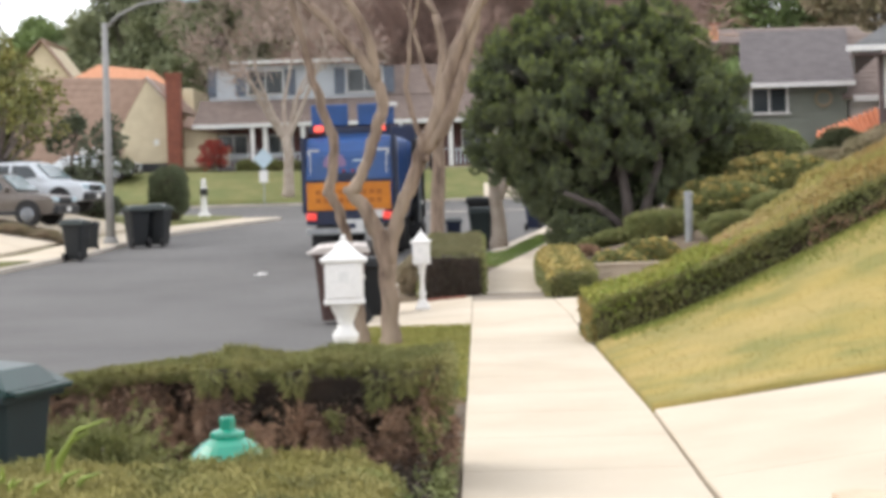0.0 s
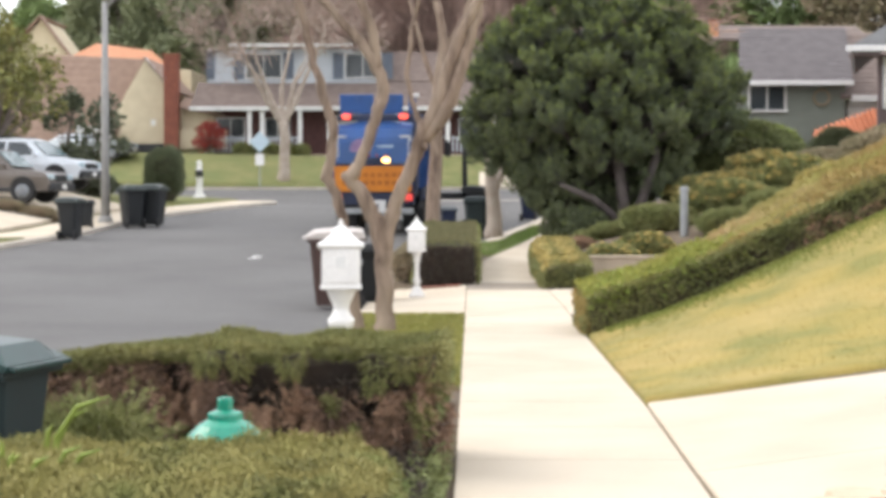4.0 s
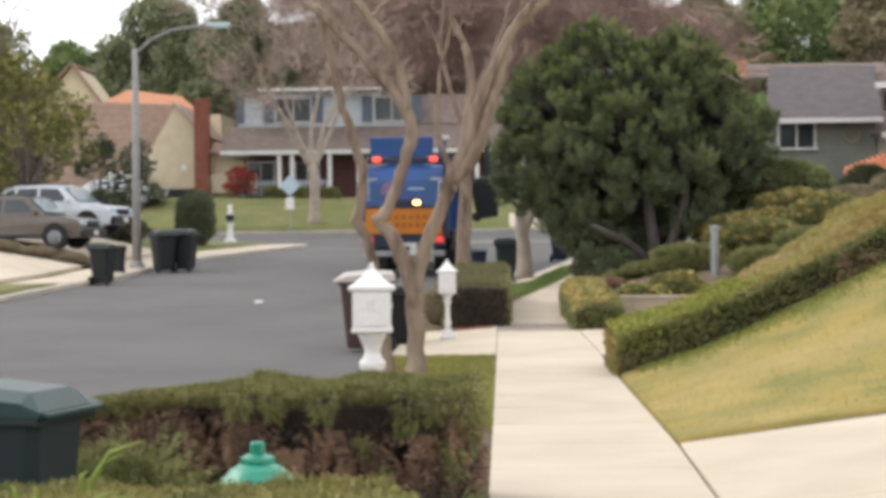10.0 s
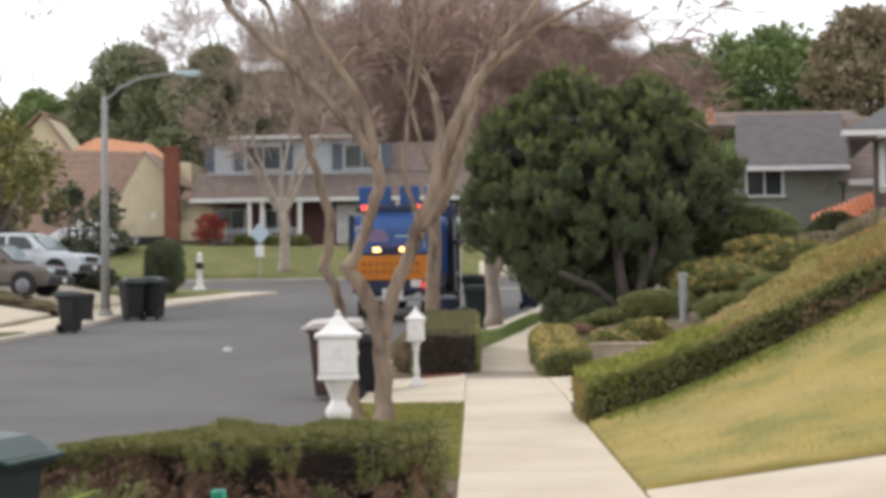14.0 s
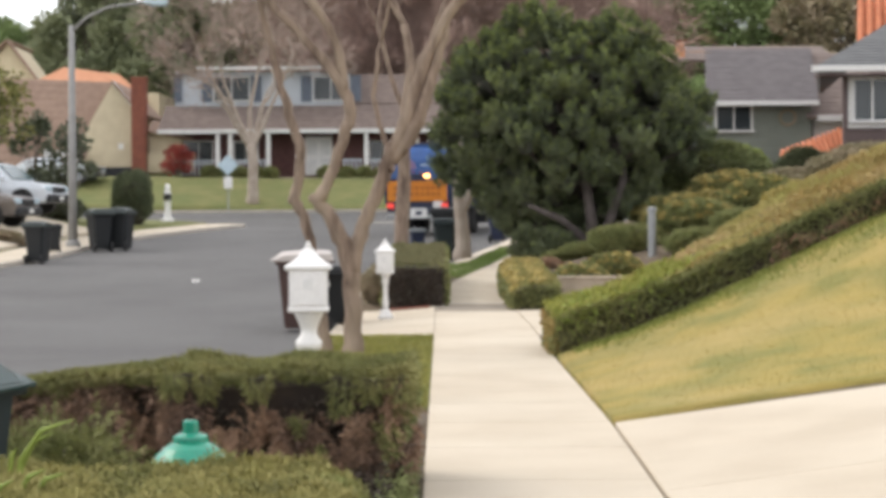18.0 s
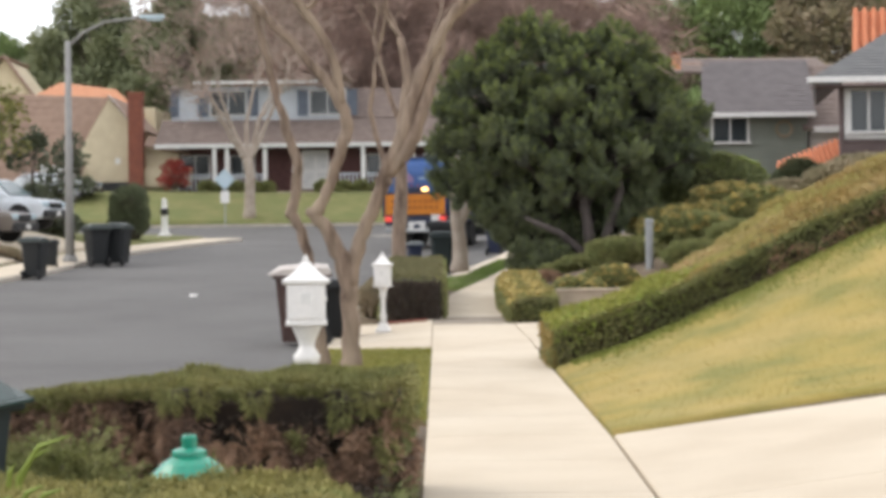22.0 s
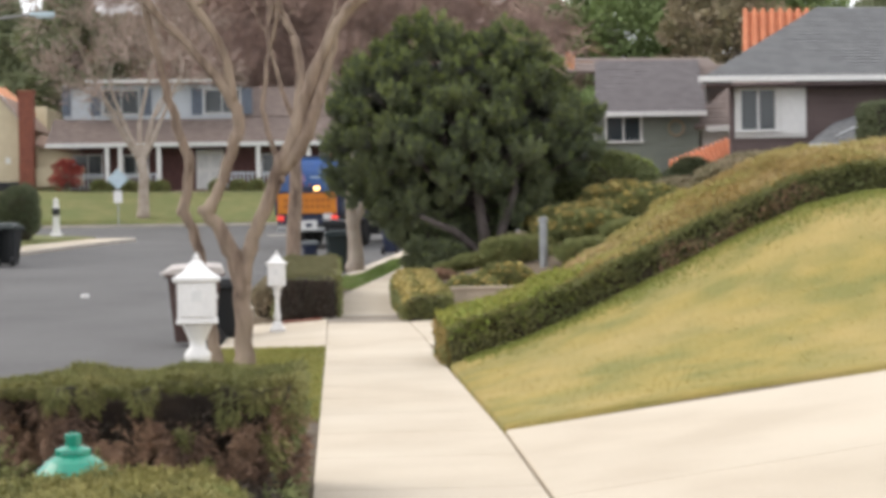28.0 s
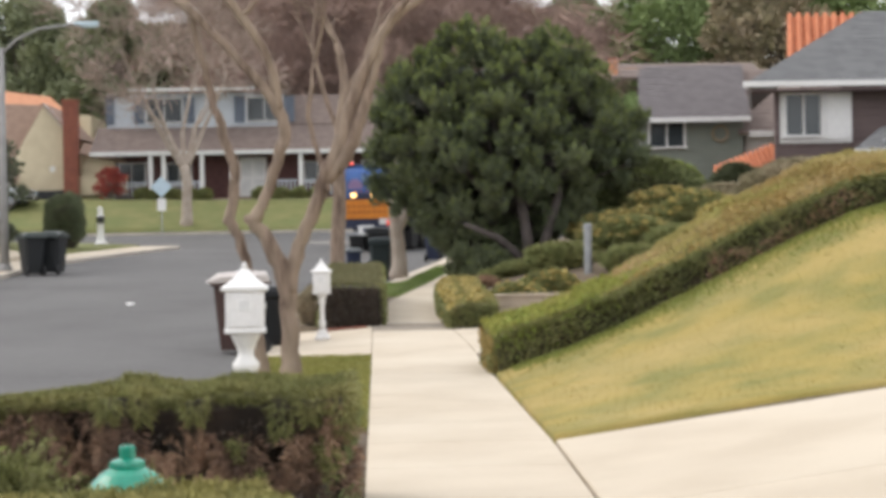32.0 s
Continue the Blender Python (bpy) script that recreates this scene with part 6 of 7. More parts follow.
for v in bm.verts:
    v.co = Vector((0.94 + v.co.x * 1.5, -0.93 + v.co.y * 2.05, 0.27 + 0.03 * wander(v.co, 6)))
part("soil_fill", bm, M_BRICK_D, edging, "dark reddish-brown mulch")
for k in range(26):
    bm = bmesh.new()
    r = RNG.uniform(0.025, 0.06)
    bmesh.ops.create_icosphere(bm, subdivisions=2, radius=r)
    p = Vector((RNG.uniform(0.3, 1.4), RNG.uniform(-1.6, 0.0), 0.285))
    for v in bm.verts:
        v.co = p + Vector((v.co.x * 1.3, v.co.y, v.co.z * 0.7)) * (1 + 0.4 * wander(v.co + p, 20))
    part("stone", bm, M_STEEL if k % 3 else M_BEIGE, edging)
shrub("shrub", "broad-leaved green plant beside the driveway", (3.1, 7.7, land(3.1, 7.7) + 0.0), (0.42, 0.42, 0.30), M_BRIGHT, 0.09, 14, 40, width=0.4)
urn = thing("garden_urn", (3.17, 8.1, land(3.17, 8.1) + 0.02), "pale glazed garden pot holding a dark metal jar beside the driveway", "urn")
part("foot", lathe(bmesh.new(), [(0.16, 0), (0.16, 0.05), (0.10, 0.10), (0.09, 0.18)], 24), M_GLAZE, urn, smooth=False)
part("bowl", lathe(bmesh.new(), [(0.10, 0.17), (0.18, 0.25), (0.215, 0.36), (0.22, 0.43), (0.20, 0.45)], 32), M_GLAZE, urn, smooth=True)
part("rim", lathe(bmesh.new(), [(0.20, 0.44), (0.235, 0.45), (0.235, 0.49), (0.19, 0.515), (0.12, 0.52)], 32), M_GLAZE, urn)
jar = part("jar", lathe(bmesh.new(), [(0.10, 0.515), (0.115, 0.56), (0.11, 0.70), (0.07, 0.76)], 24), M_CHROME, urn, "dark shiny metal jar", smooth=True)
part("lid", lathe(bmesh.new(), [(0.09, 0.755), (0.095, 0.78), (0.05, 0.82), (0.02, 0.85)], 20), M_CHROME, jar)


# ---- houses ----
def window(parent, c, w, h, face="y", frame_mat=None, panes=2, name="window", depth=0.08):
    """A framed window with panes, on a wall that looks towards -y."""
    fm = frame_mat or M_TRIM
    x, yy, z = c
    t = 0.07
    win = part(name, B((x, yy, z + h / 2 - t / 2), (w, depth, t), 0.008), fm, parent)
    part("sill", B((x, yy - 0.03, z - h / 2 + t / 2), (w + 0.1, depth + 0.06, t), 0.008), fm, win)
    for s in (-1, 1):
        part("jamb", B((x + s * (w / 2 - t / 2), yy, z), (t, depth, h - 2 * t), 0.008), fm, win)
    for k in range(panes):
        pw = (w - 2 * t) / panes
        px = x - w / 2 + t + pw * (k + 0.5)
        part("pane", B((px, yy + 0.02, z), (pw - 0.05, 0.02, h - 2 * t), 0.003), M_GLASS, win)
        if k:
            part("mullion", B((px - pw / 2, yy, z), (0.05, depth * 0.8, h - 2 * t), 0.005), fm, win)
    return win


def roof_slope(parent, p0, p1, p2, p3, material, rows=10, thick=0.1, name="roof"):
    """A sloping roof plane p0 p1 (eave) p2 p3 (ridge), laid in courses."""
    p0, p1, p2, p3 = (Vector(p) for p in (p0, p1, p2, p3))
    nrm = (p1 - p0).cross(p3 - p0).normalized()
    if nrm.z < 0:
        nrm = -nrm
    first = None
    for k in range(rows):
        bm = bmesh.new()
        a, b = k / rows, (k + 1) / rows
        q = [p0.lerp(p3, a), p1.lerp(p2, a), p1.lerp(p2, b), p0.lerp(p3, b)]
        lo = [bm.verts.new(v - nrm * thick) for v in q]
        hi = [bm.verts.new(q[0] + nrm * 0.016), bm.verts.new(q[1] + nrm * 0.016), bm.verts.new(q[2]), bm.verts.new(q[3])]
        for i in range(4):
            bm.faces.new((lo[i], lo[(i + 1) % 4], hi[(i + 1) % 4], hi[i]))
        bm.faces.new(lo[::-1])
        bm.faces.new(hi)
        ob = part("shingle_course" if first else name, bm, material, first or parent)
        first = first or ob
    return first


# far two-storey house
hx0, hx1, hy, hz = -16.0, 1.6, 96.0, land(-9, 96)
fh = thing("house", (0, 0, 0), "two-storey pale blue house with brick porch and brown shingle roofs", "house")
part("lower_wall", B(((hx0 + hx1) / 2 + 0.4, hy + 6.5, 5.3), (hx1 - hx0 - 0.6, 9.0, 3.2), 0.02), M_BRICK_D, fh)
part("upper_wall", B((-10.6, hy + 7.0, 9.3), (10.4, 8.4, 2.2), 0.02), M_BLUEWALL, fh)
roof_slope(fh, (hx0 - 0.4, hy, 6.75), (hx1 + 2, hy, 6.75), (hx1 + 2, hy + 2.9, 8.45), (hx0 - 0.4, hy + 2.9, 8.45), M_ROOF_BR, 8, name="porch_roof")
part("porch_fascia", B(((hx0 + hx1) / 2 + 0.8, hy - 0.03, 6.72), (hx1 - hx0 + 2.4, 0.05, 0.24), 0.01), M_TRIM, fh)
roof_slope(fh, (-14.4, hy + 2.2, 10.6), (-7.1, hy + 2.2, 10.6), (-8.8, hy + 8, 11.2), (-12.6, hy + 8, 11.2), M_ROOF_BR, 10, name="main_roof")
roof_slope(fh, (-7.1, hy + 2.5, 10.35), (-5.2, hy + 2.5, 10.35), (-5.2, hy + 7, 10.95), (-7.1, hy + 7, 10.95), M_ROOF_BR, 8, name="wing_roof")
roof_slope(fh, (-16.0, hy + 2.5, 10.25), (-14.4, hy + 2.5, 10.4), (-14.0, hy + 7, 10.95), (-15.4, hy + 7, 10.8), M_ROOF_BR, 8, name="wing_roof")
roof_slope(fh, (-5.35, hy + 2.85, 8.5), (3.4, hy + 2.85, 8.5), (3.4, hy + 7, 10.6), (-5.35, hy + 7, 10.6), M_ROOF_BR, 10, name="side_roof")
part("main_fascia", B((-10.75, hy + 2.15, 10.58), (7.4, 0.06, 0.2), 0.01), M_TRIM, fh)
part("porch_floor", B(((hx0 + hx1) / 2, hy + 0.9, 4.0 - 0.2), (hx1 - hx0, 2.4, 0.5), 0.02), M_BEIGE, fh)
for x in (-12.95, -12.2, -10.0, -8.3, -4.3, -1.4, 1.3):
    part("porch_post", B((x, hy + 0.25, 5.4), (0.24, 0.24, 2.6), 0.02), M_WHITE, fh)
for a, b in ((-15.6, -13.1), (-12.0, -10.1), (-6.2, -4.5), (-4.1, -1.6), (-1.2, 1.1)):
    rail = part("railing", B(((a + b) / 2, hy + 0.3, 5.05), (b - a, 0.08, 0.09), 0.01), M_BLUEWALL, fh)
    k = a + 0.1
    while k < b:
        part("baluster", B((k, hy + 0.3, 4.6), (0.09, 0.05, 0.85), 0.008), M_BLUEWALL, rail)
        k += 0.24
part("front_door", B((-7.2, hy + 1.96, 5.35), (1.6, 0.1, 2.3), 0.01), M_WHITE, fh, "white double front door")
for dx in (-0.4, 0.4):
    for dz in (-0.6, 0.5):
        part("door_panel", B((-7.2 + dx, hy + 1.9, 5.35 + dz), (0.6, 0.04, 0.85), 0.01), M_TRIM, fh)
window(fh, (-11.5, hy + 1.97, 5.6), 1.5, 1.3)
window(fh, (-14.3, hy + 1.97, 5.6), 1.7, 1.4)
window(fh, (-3.4, hy + 1.97, 5.6), 1.6, 1.3)
window(fh, (0.0, hy + 1.97, 5.6), 1.6, 1.3)
for x in (-12.42, -6.50):
    window(fh, (x, hy + 2.77, 9.4), 2.2, 1.5, frame_mat=M_TRIM)
    for s in (-1, 1):
        part("shutter", B((x + s * 1.47, hy + 2.76, 9.4), (0.62, 0.06, 1.55), 0.01), M_SHUTTER, fh)
part("shutter", B((-15.62, hy + 2.76, 9.4), (0.5, 0.06, 1.55), 0.01), M_SHUTTER, fh)
leafy_tree("shrub", "ragged red-leaved shrub at the corner of the porch", (-15.1, 95.0, land(-15.1, 95.0) - 0.1), (1.9, 1.2, 1.7), 0.2, M_RED, M_BARK_D, 46, 60, 0.12, 0.2)
for x in (-13.3, -12.4, -11.6, -10.6, -9.8, -6.6, -5.4, -4.4, -3.3):
    shrub("shrub", "low dark foundation shrub in front of the porch", (x, 95.3, land(x, 95.3) - 0.05), (1.0, 0.8, 0.75), M_SHRUB, 0.12, 10, 60)

# cream house on the left with a brick chimney
lh = thing("house", (0, 0, 0), "cream stucco house with tan shingle roof and tall brick chimney", "house")
part("gable_wall", prism([(-21.6, 4.2), (-17.9, 4.2), (-17.9, 8.0), (-19.35, 9.75), (-20.6, 7.6), (-21.6, 5.6)], "y", 98.0, 98.3), M_CREAM, lh)
part("wall", B((-24.4, 106, 6.0), (12.8, 9.0, 4.4), 0.02), M_CREAM, lh)
roof_slope(lh, (-30.0, 97.6, 4.4), (-21.3, 97.6, 4.4), (-19.45, 99.0, 9.85), (-26.2, 100.0, 10.25), M_ROOF_TAN, 14)
roof_slope(lh, (-17.6, 97.7, 7.9), (-17.6, 106, 7.9), (-19.4, 106, 9.9), (-19.4, 97.7, 9.9), M_ROOF_TAN, 8)
bg = part("barge_board", T([(-17.75, 97.85, 7.95), (-19.35, 97.85, 9.8)], (0.10, 0.10), 4), M_TRIM, lh)
ch = part("chimney", B((-17.68, 97.4, 6.9), (0.86, 0.7, 5.9), 0.02), M_BRICK, lh)
part("chimney_cap", B((-17.68, 97.4, 9.93), (0.98, 0.82, 0.16), 0.02), M_BRICK, ch)
for r in range(36):
    part("brick_course", B((-17.68, 97.05, 4.1 + r * 0.16), (0.82, 0.03, 0.12), 0.01), M_BRICK, ch)
part("vent", B((-18.9, 97.97, 6.0), (0.3, 0.05, 0.35), 0.01), M_TRIM, lh)
part("low_wall", B((-15.9, 97.6, 5.0), (2.9, 0.3, 1.1), 0.02), M_CREAM, lh, "low cream garden wall")
part("entry_wall", B((-16.0, 99, 5.9), (2.4, 2.0, 2.0), 0.02), M_CREAM, lh)
roof_slope(lh, (-17.3, 97.6, 6.9), (-14.6, 97.6, 6.35), (-14.6, 99.5, 7.0), (-17.3, 99.5, 7.6), M_ROOF_TAN, 4)
part("garage_wall", B((-22.0, 96.5, 4.9), (1.8, 2.0, 1.6), 0.02), M_WHITE, lh)
part("dark_base", B((-19.7, 97.9, 4.35), (3.2, 0.1, 0.8), 0.01), M_BLACKMET, lh)
th = thing("house", (0, 0, 0), "house with orange clay tile roof behind the cream house", "house")
part("wall", B((-22.5, 112, 7.0), (8.0, 6.0, 6.0), 0.02), M_CREAM, th)
roof_slope(th, (-26.6, 108, 10.6), (-19.0, 108, 9.4), (-21.5, 111, 11.4), (-25.2, 111, 11.9), M_TILE_F, 10)
gh = thing("house", (0, 0, 0), "distant house with a pale gable end", "house")
part("gable_wall", prism([(-31.5, 5), (-27.3, 5), (-27.3, 11.0), (-29.2, 13.6), (-31.5, 11.0)], "y", 112, 118), M_CREAM, gh)
roof_slope(gh, (-26.8, 111.6, 10.7), (-26.8, 112.3, 10.7), (-29.2, 112.3, 13.9), (-29.2, 111.6, 13.9), M_ROOF_TAN, 8)
roof_slope(gh, (-32.4, 111.6, 10.5), (-32.4, 119, 10.5), (-29.2, 119, 13.9), (-29.2, 111.6, 13.9), M_ROOF_TAN, 8)

# taupe house on the right, up the bank
rh = thing("house", (0, 0, 0), "dark taupe clapboard house with grey hipped roof and white-framed window", "house")
part("wall", prism([(10.25, 42.0), (22.3, 42.0), (22.3, 49.0), (12.0, 49.0)], "z", 2.7, 5.1), M_TAUPE, rh)
for r in range(12):
    part("clapboard", B((16.3, 41.98, 2.78 + r * 0.2), (12.1, 0.05, 0.19), 0.01), M_TAUPE, rh)
roof_slope(rh, (9.4, 41.3, 5.3), (23.0, 41.3, 5.15), (23.0, 46.5, 7.7), (13.9, 46.5, 7.75), M_ROOF_GR, 26)
roof_slope(rh, (9.4, 41.3, 5.3), (11.35, 49.6, 5.3), (13.9, 47.0, 7.75), (13.9, 46.5, 7.75), M_ROOF_GR, 16)
part("fascia", B((16.15, 41.27, 5.25), (13.75, 0.06, 0.14), 0.01), M_WHITE, rh)
part("soffit", B((16.2, 41.65, 5.1), (13.4, 0.7, 0.04), 0.0), M_TAUPE, rh)
part("corner_board", B((10.27, 41.95, 3.9), (0.1, 0.1, 2.4), 0.005), M_TAUPE, rh)
part("window_surround", B((11.28, 41.93, 4.47), (1.86, 0.05, 1.36), 0.01), M_WHITE, rh)
window(rh, (10.95, 41.88, 4.5), 1.05, 1.16, frame_mat=M_WHITE)
part("shutter_panel", B((11.85, 41.89, 4.47), (0.62, 0.04, 1.2), 0.01), M_WHITE, rh, "white panelled board beside the window")
part("roof_vent", B((16.15, 45.4, 7.28), (0.42, 0.42, 0.2), 0.03), M_BLACKMET, rh)
roof_slope(rh, (11.35, 38.8, 3.45), (15.4, 38.8, 3.55), (15.4, 41.2, 4.95), (12.7, 41.2, 4.1), M_ROOF_GR, 8, name="entry_roof")
part("entry_fascia", T([(12.0, 38.7, 3.62), (15.5, 40.9, 5.0)], (0.04, 0.04), 4), M_STEEL, rh)
part("entry_beam", B((12.5, 38.75, 3.40), (2.3, 0.08, 0.12), 0.01), M_WHITE, rh)
part("entry_wall", B((14.0, 40.4, 2.9), (3.2, 1.6, 1.1), 0.02), M_TAUPE, rh)

# clay tile roofs behind, each row of barrel tiles
ct = thing("house", (0, 0, 0), "house with bright orange clay barrel tile roof", "house")
part("wall", B((17.3, 54.5, 4.6), (5.0, 5.0, 4.6), 0.02), M_TAUPE, ct)
roof_slope(ct, (12.95, 51.4, 6.4), (20.5, 51.4, 6.4), (20.5, 54.0, 8.6), (13.65, 54.0, 8.6), M_TILE, 12)
for k in range(26):
    x = 13.05 + k * 0.28
    part("barrel_tile", T([(x, 51.36, 6.5), (x * 1.017, 52.2, 7.2), (x * 1.034, 53.1, 7.93), (x * 1.051, 53.98, 8.66)], (0.085, 0.085, 0.085, 0.085), 8), M_TILE, ct)
gt = thing("garden_wall", (0, 0, 0), "low garden gateway wall with orange clay tile coping", "wall")
part("wall", prism([(10.8, 2.6), (12.1, 2.6), (12.1, 3.45), (10.8, 3.3)], "y", 49.9, 50.3), M_TRIM, gt)
roof_slope(gt, (10.35, 49.4, 3.32), (12.3, 49.4, 3.42), (12.3, 50.4, 4.25), (10.35, 50.4, 3.5), M_TILE, 3, name="coping")
for k in range(12):
    x = 10.42 + k * 0.155
    part("barrel_tile", T([(x, 49.38, 3.36 + 0.05 * (x - 10.35)), (x, 50.38, 3.55 + 0.385 * (x - 10.35))], (0.055, 0.055), 8), M_TILE, gt)

# grey-green house
gn = thing("house", (0, 0, 0), "grey-green house with grey shingle roof and white trim", "house")
part("wall", B((11.2, 62.0, 4.0), (3.7, 7.6, 3.0), 0.02), M_GREENWALL, gn)
for r in range(14):
    part("clapboard", B((11.2, 58.18, 2.6 + r * 0.21), (3.7, 0.05, 0.2), 0.01), M_GREENWALL, gn)
roof_slope(gn, (9.25, 57.6, 5.55), (13.2, 57.6, 5.55), (13.9, 62.0, 7.85), (9.95, 62.0, 7.85), M_ROOF_GN, 22)
roof_slope(gn, (12.85, 57.9, 5.05), (16.0, 57.9, 5.05), (16.0, 62.0, 7.75), (13.1, 62.0, 7.6), M_ROOF_BR, 14)
roof_slope(gn, (9.0, 63.4, 7.6), (15.2, 63.4, 7.6), (15.2, 66.0, 8.35), (9.3, 66.0, 8.38), M_ROOF_BR, 5, name="rear_roof")
stack = part("chimney", B((9.3, 64.0, 8.0), (0.32, 0.34, 0.68), 0.02), M_TILE_F, gn, "small orange brick chimney")
part("chimney_cap", B((9.3, 64.0, 8.37), (0.40, 0.42, 0.07), 0.02), M_BRICK, stack)
part("fascia", B((11.2, 57.57, 5.52), (4.0, 0.06, 0.16), 0.01), M_WHITE, gn)
part("side_fascia", B((14.3, 57.86, 5.0), (2.2, 0.06, 0.2), 0.01), M_WHITE, gn)
part("side_wall", B((15.0, 61.0, 3.9), (3.6, 5.0, 2.2), 0.02), M_WHITE, gn)
window(gn, (10.32, 58.1, 5.03), 1.34, 0.98, frame_mat=M_WHITE)
part("corner_board", B((9.30, 58.1, 4.2), (0.14, 0.16, 2.6), 0.01), M_WHITE, gn)
ring = [(12.2 + 0.27 * math.cos(k * math.pi / 9), 58.05, 5.05 + 0.27 * math.sin(k * math.pi / 9)) for k in range(19)]
part("wreath", T(ring, [0.042] * 19, 6), M_DUSTY, gn, "pale round wreath on the wall")


# ---- parked cars ----
def car(label, at, rz, paint, L=4.6, Wd=1.86, H=1.75):
    """A car along y, nose at the origin: lower body, tapering cabin, glass set proud of it, lamps and wheels."""
    c = thing("car", at, label, "car", "parked cars", rz)
    half = Wd / 2

    def lofted(name, prof, inset, material, parent, label_="", bevel=0.05):
        bm = bmesh.new()
        a = [bm.verts.new((-half * inset(v), u, v)) for u, v in prof]
        b = [bm.verts.new((half * inset(v), u, v)) for u, v in prof]
        n = len(prof)
        for i in range(n):
            bm.faces.new((a[i], a[(i + 1) % n], b[(i + 1) % n], b[i]))
        bm.faces.new(a[::-1])
        bm.faces.new(b)
        if bevel:
            bmesh.ops.bevel(bm, geom=bm.edges[:], offset=bevel, segments=3, affect="EDGES", profile=0.6)
        return part(name, bm, material, parent, label_, smooth=False)

    lean = lambda v: 1 - max(0, v - 1.02) * 0.34
    lofted("body", [(0.02, 0.36), (0.0, 0.62), (0.05, 0.86), (0.22, 0.97), (1.15, 1.08), (1.6, 1.12), (4.35, 1.12), (4.58, 1.02), (L, 0.7), (L - 0.03, 0.36)], lambda v: 1.0 if 0.5 < v < 1.0 else 0.95, paint, c)
    lofted("cabin", [(1.22, 1.06), (1.98, H - 0.06), (2.3, H), (3.7, H - 0.02), (4.1, H - 0.14), (4.42, 1.06)], lean, paint, c, bevel=0.04)
    w0, w1 = half * lean(1.15) - 0.10, half * lean(H - 0.12) - 0.10
    bm = bmesh.new()
    for o in (0.0, 0.025):
        for x, u, v in ((-w0, 1.315, 1.145), (w0, 1.315, 1.145), (w1, 1.90, H - 0.125), (-w1, 1.90, H - 0.125)):
            bm.verts.new((x, u - 0.022 - o, v + 0.018 + o))
    bm.verts.ensure_lookup_table()
    for q in ((3, 2, 1, 0), (4, 5, 6, 7), (0, 1, 5, 4), (1, 2, 6, 5), (2, 3, 7, 6), (3, 0, 4, 7)):
        bm.faces.new([bm.verts[i] for i in q])
    part("windscreen", bm, M_WINDSCREEN, c)
    for s in (-1, 1):
        for prof in ([(1.62, 1.16), (2.08, H - 0.15), (2.72, H - 0.12), (2.72, 1.16)], [(2.82, 1.16), (2.82, H - 0.12), (3.55, H - 0.13), (3.62, 1.16)], [(3.72, 1.18), (3.68, H - 0.14), (3.98, H - 0.22), (4.18, 1.2)]):
            bm = bmesh.new()
            a = [bm.verts.new((s * (half * lean(v) - 0.012), u, v)) for u, v in prof]
            b = [bm.verts.new((s * (half * lean(v) + 0.012), u, v)) for u, v in prof]
            for i in range(4):
                bm.faces.new((a[i], a[(i + 1) % 4], b[(i + 1) % 4], b[i]))
            bm.faces.new(a)
            bm.faces.new(b[::-1])
            part("side_window", bm, M_GLASS, c)
        part("mirror", B((s * (half + 0.06), 1.62, 1.20), (0.2, 0.13, 0.15), 0.03), paint, c)
        part("headlight", B((s * half * 0.74, 0.06, 0.83), (0.40, 0.16, 0.17), 0.04), M_LAMPGLASS, c)
        part("roof_rail", T([(s * half * 0.68, 2.35, H + 0.05), (s * half * 0.68, 3.7, H + 0.04)], (0.02, 0.02), 6), M_BLACKMET, c)
        part("sill_trim", B((s * (half - 0.005), 2.3, 0.42), (0.06, 2.3, 0.12), 0.02), M_BLACKMET, c)
        for u in (0.92, L - 0.98):
            part("wheel_arch", T([(s * (half - 0.25), u, 0.42), (s * (half + 0.015), u, 0.42)], (0.43, 0.43), 22), M_RUBBER, c)
            w = part("wheel", T([(s * (half - 0.22), u, 0.36), (s * (half + 0.025), u, 0.36)], (0.36, 0.36), 22), M_RUBBER, c)
            part("rim", T([(s * (half + 0.027), u, 0.36), (s * (half + 0.04), u, 0.36)], (0.24, 0.21), 12), M_CHROME, w)
    part("bumper", B((0, 0.0, 0.5), (Wd * 0.97, 0.2, 0.28), 0.06), M_BLACKMET, c)
    part("grille", B((0, 0.01, 0.80), (0.85, 0.08, 0.20), 0.015), M_BLACKMET, c)
    part("number_plate", B((0, -0.11, 0.52), (0.31, 0.012, 0.15), 0.004), M_TRIM, c, "blank pale plate")
    return c


car("dark taupe off-road car parked on the driveway across the street", (-13.35, 53.6, land(-15.0, 53.6) + 0.1), 80, M_CARDARK)
car("silver off-road car parked beside another on the driveway", (-13.05, 56.6, land(-14.8, 56.6) + 0.4), 78, M_CARSILVER)
car("pale silver car parked in front of the cream house", (-19.0, 92.5, land(-20, 92.5) + 0.05), 84, M_CARSILVER, H=1.45)

for x, yy, sx, sz in ((-12.9, 52.1, 0.9, 0.22), (-13.7, 51.7, 1.2, 0.27), (-14.6, 51.3, 1.3, 0.24), (-15.6, 50.8, 1.4, 0.28), (-16.7, 50.3, 1.5, 0.26)):
    shrub("shrub", "low grey-green groundcover beside the driveway across the street", (x, yy, land(x, yy) + 0.1), (sx, 1.1, sz), M_DUSTY, 0.08, 14, 90, width=0.2)

# ---- gardens across the street, trees behind ----
leafy_tree("citrus_tree", "yellow-green leafy garden tree across the street", (-16.7, 57.5, land(-16.7, 57.5) - 0.1), (4.2, 3.6, 5.2), 1.3, M_CITRUS, M_BARK_D, 46, 170, 0.16, 0.17)
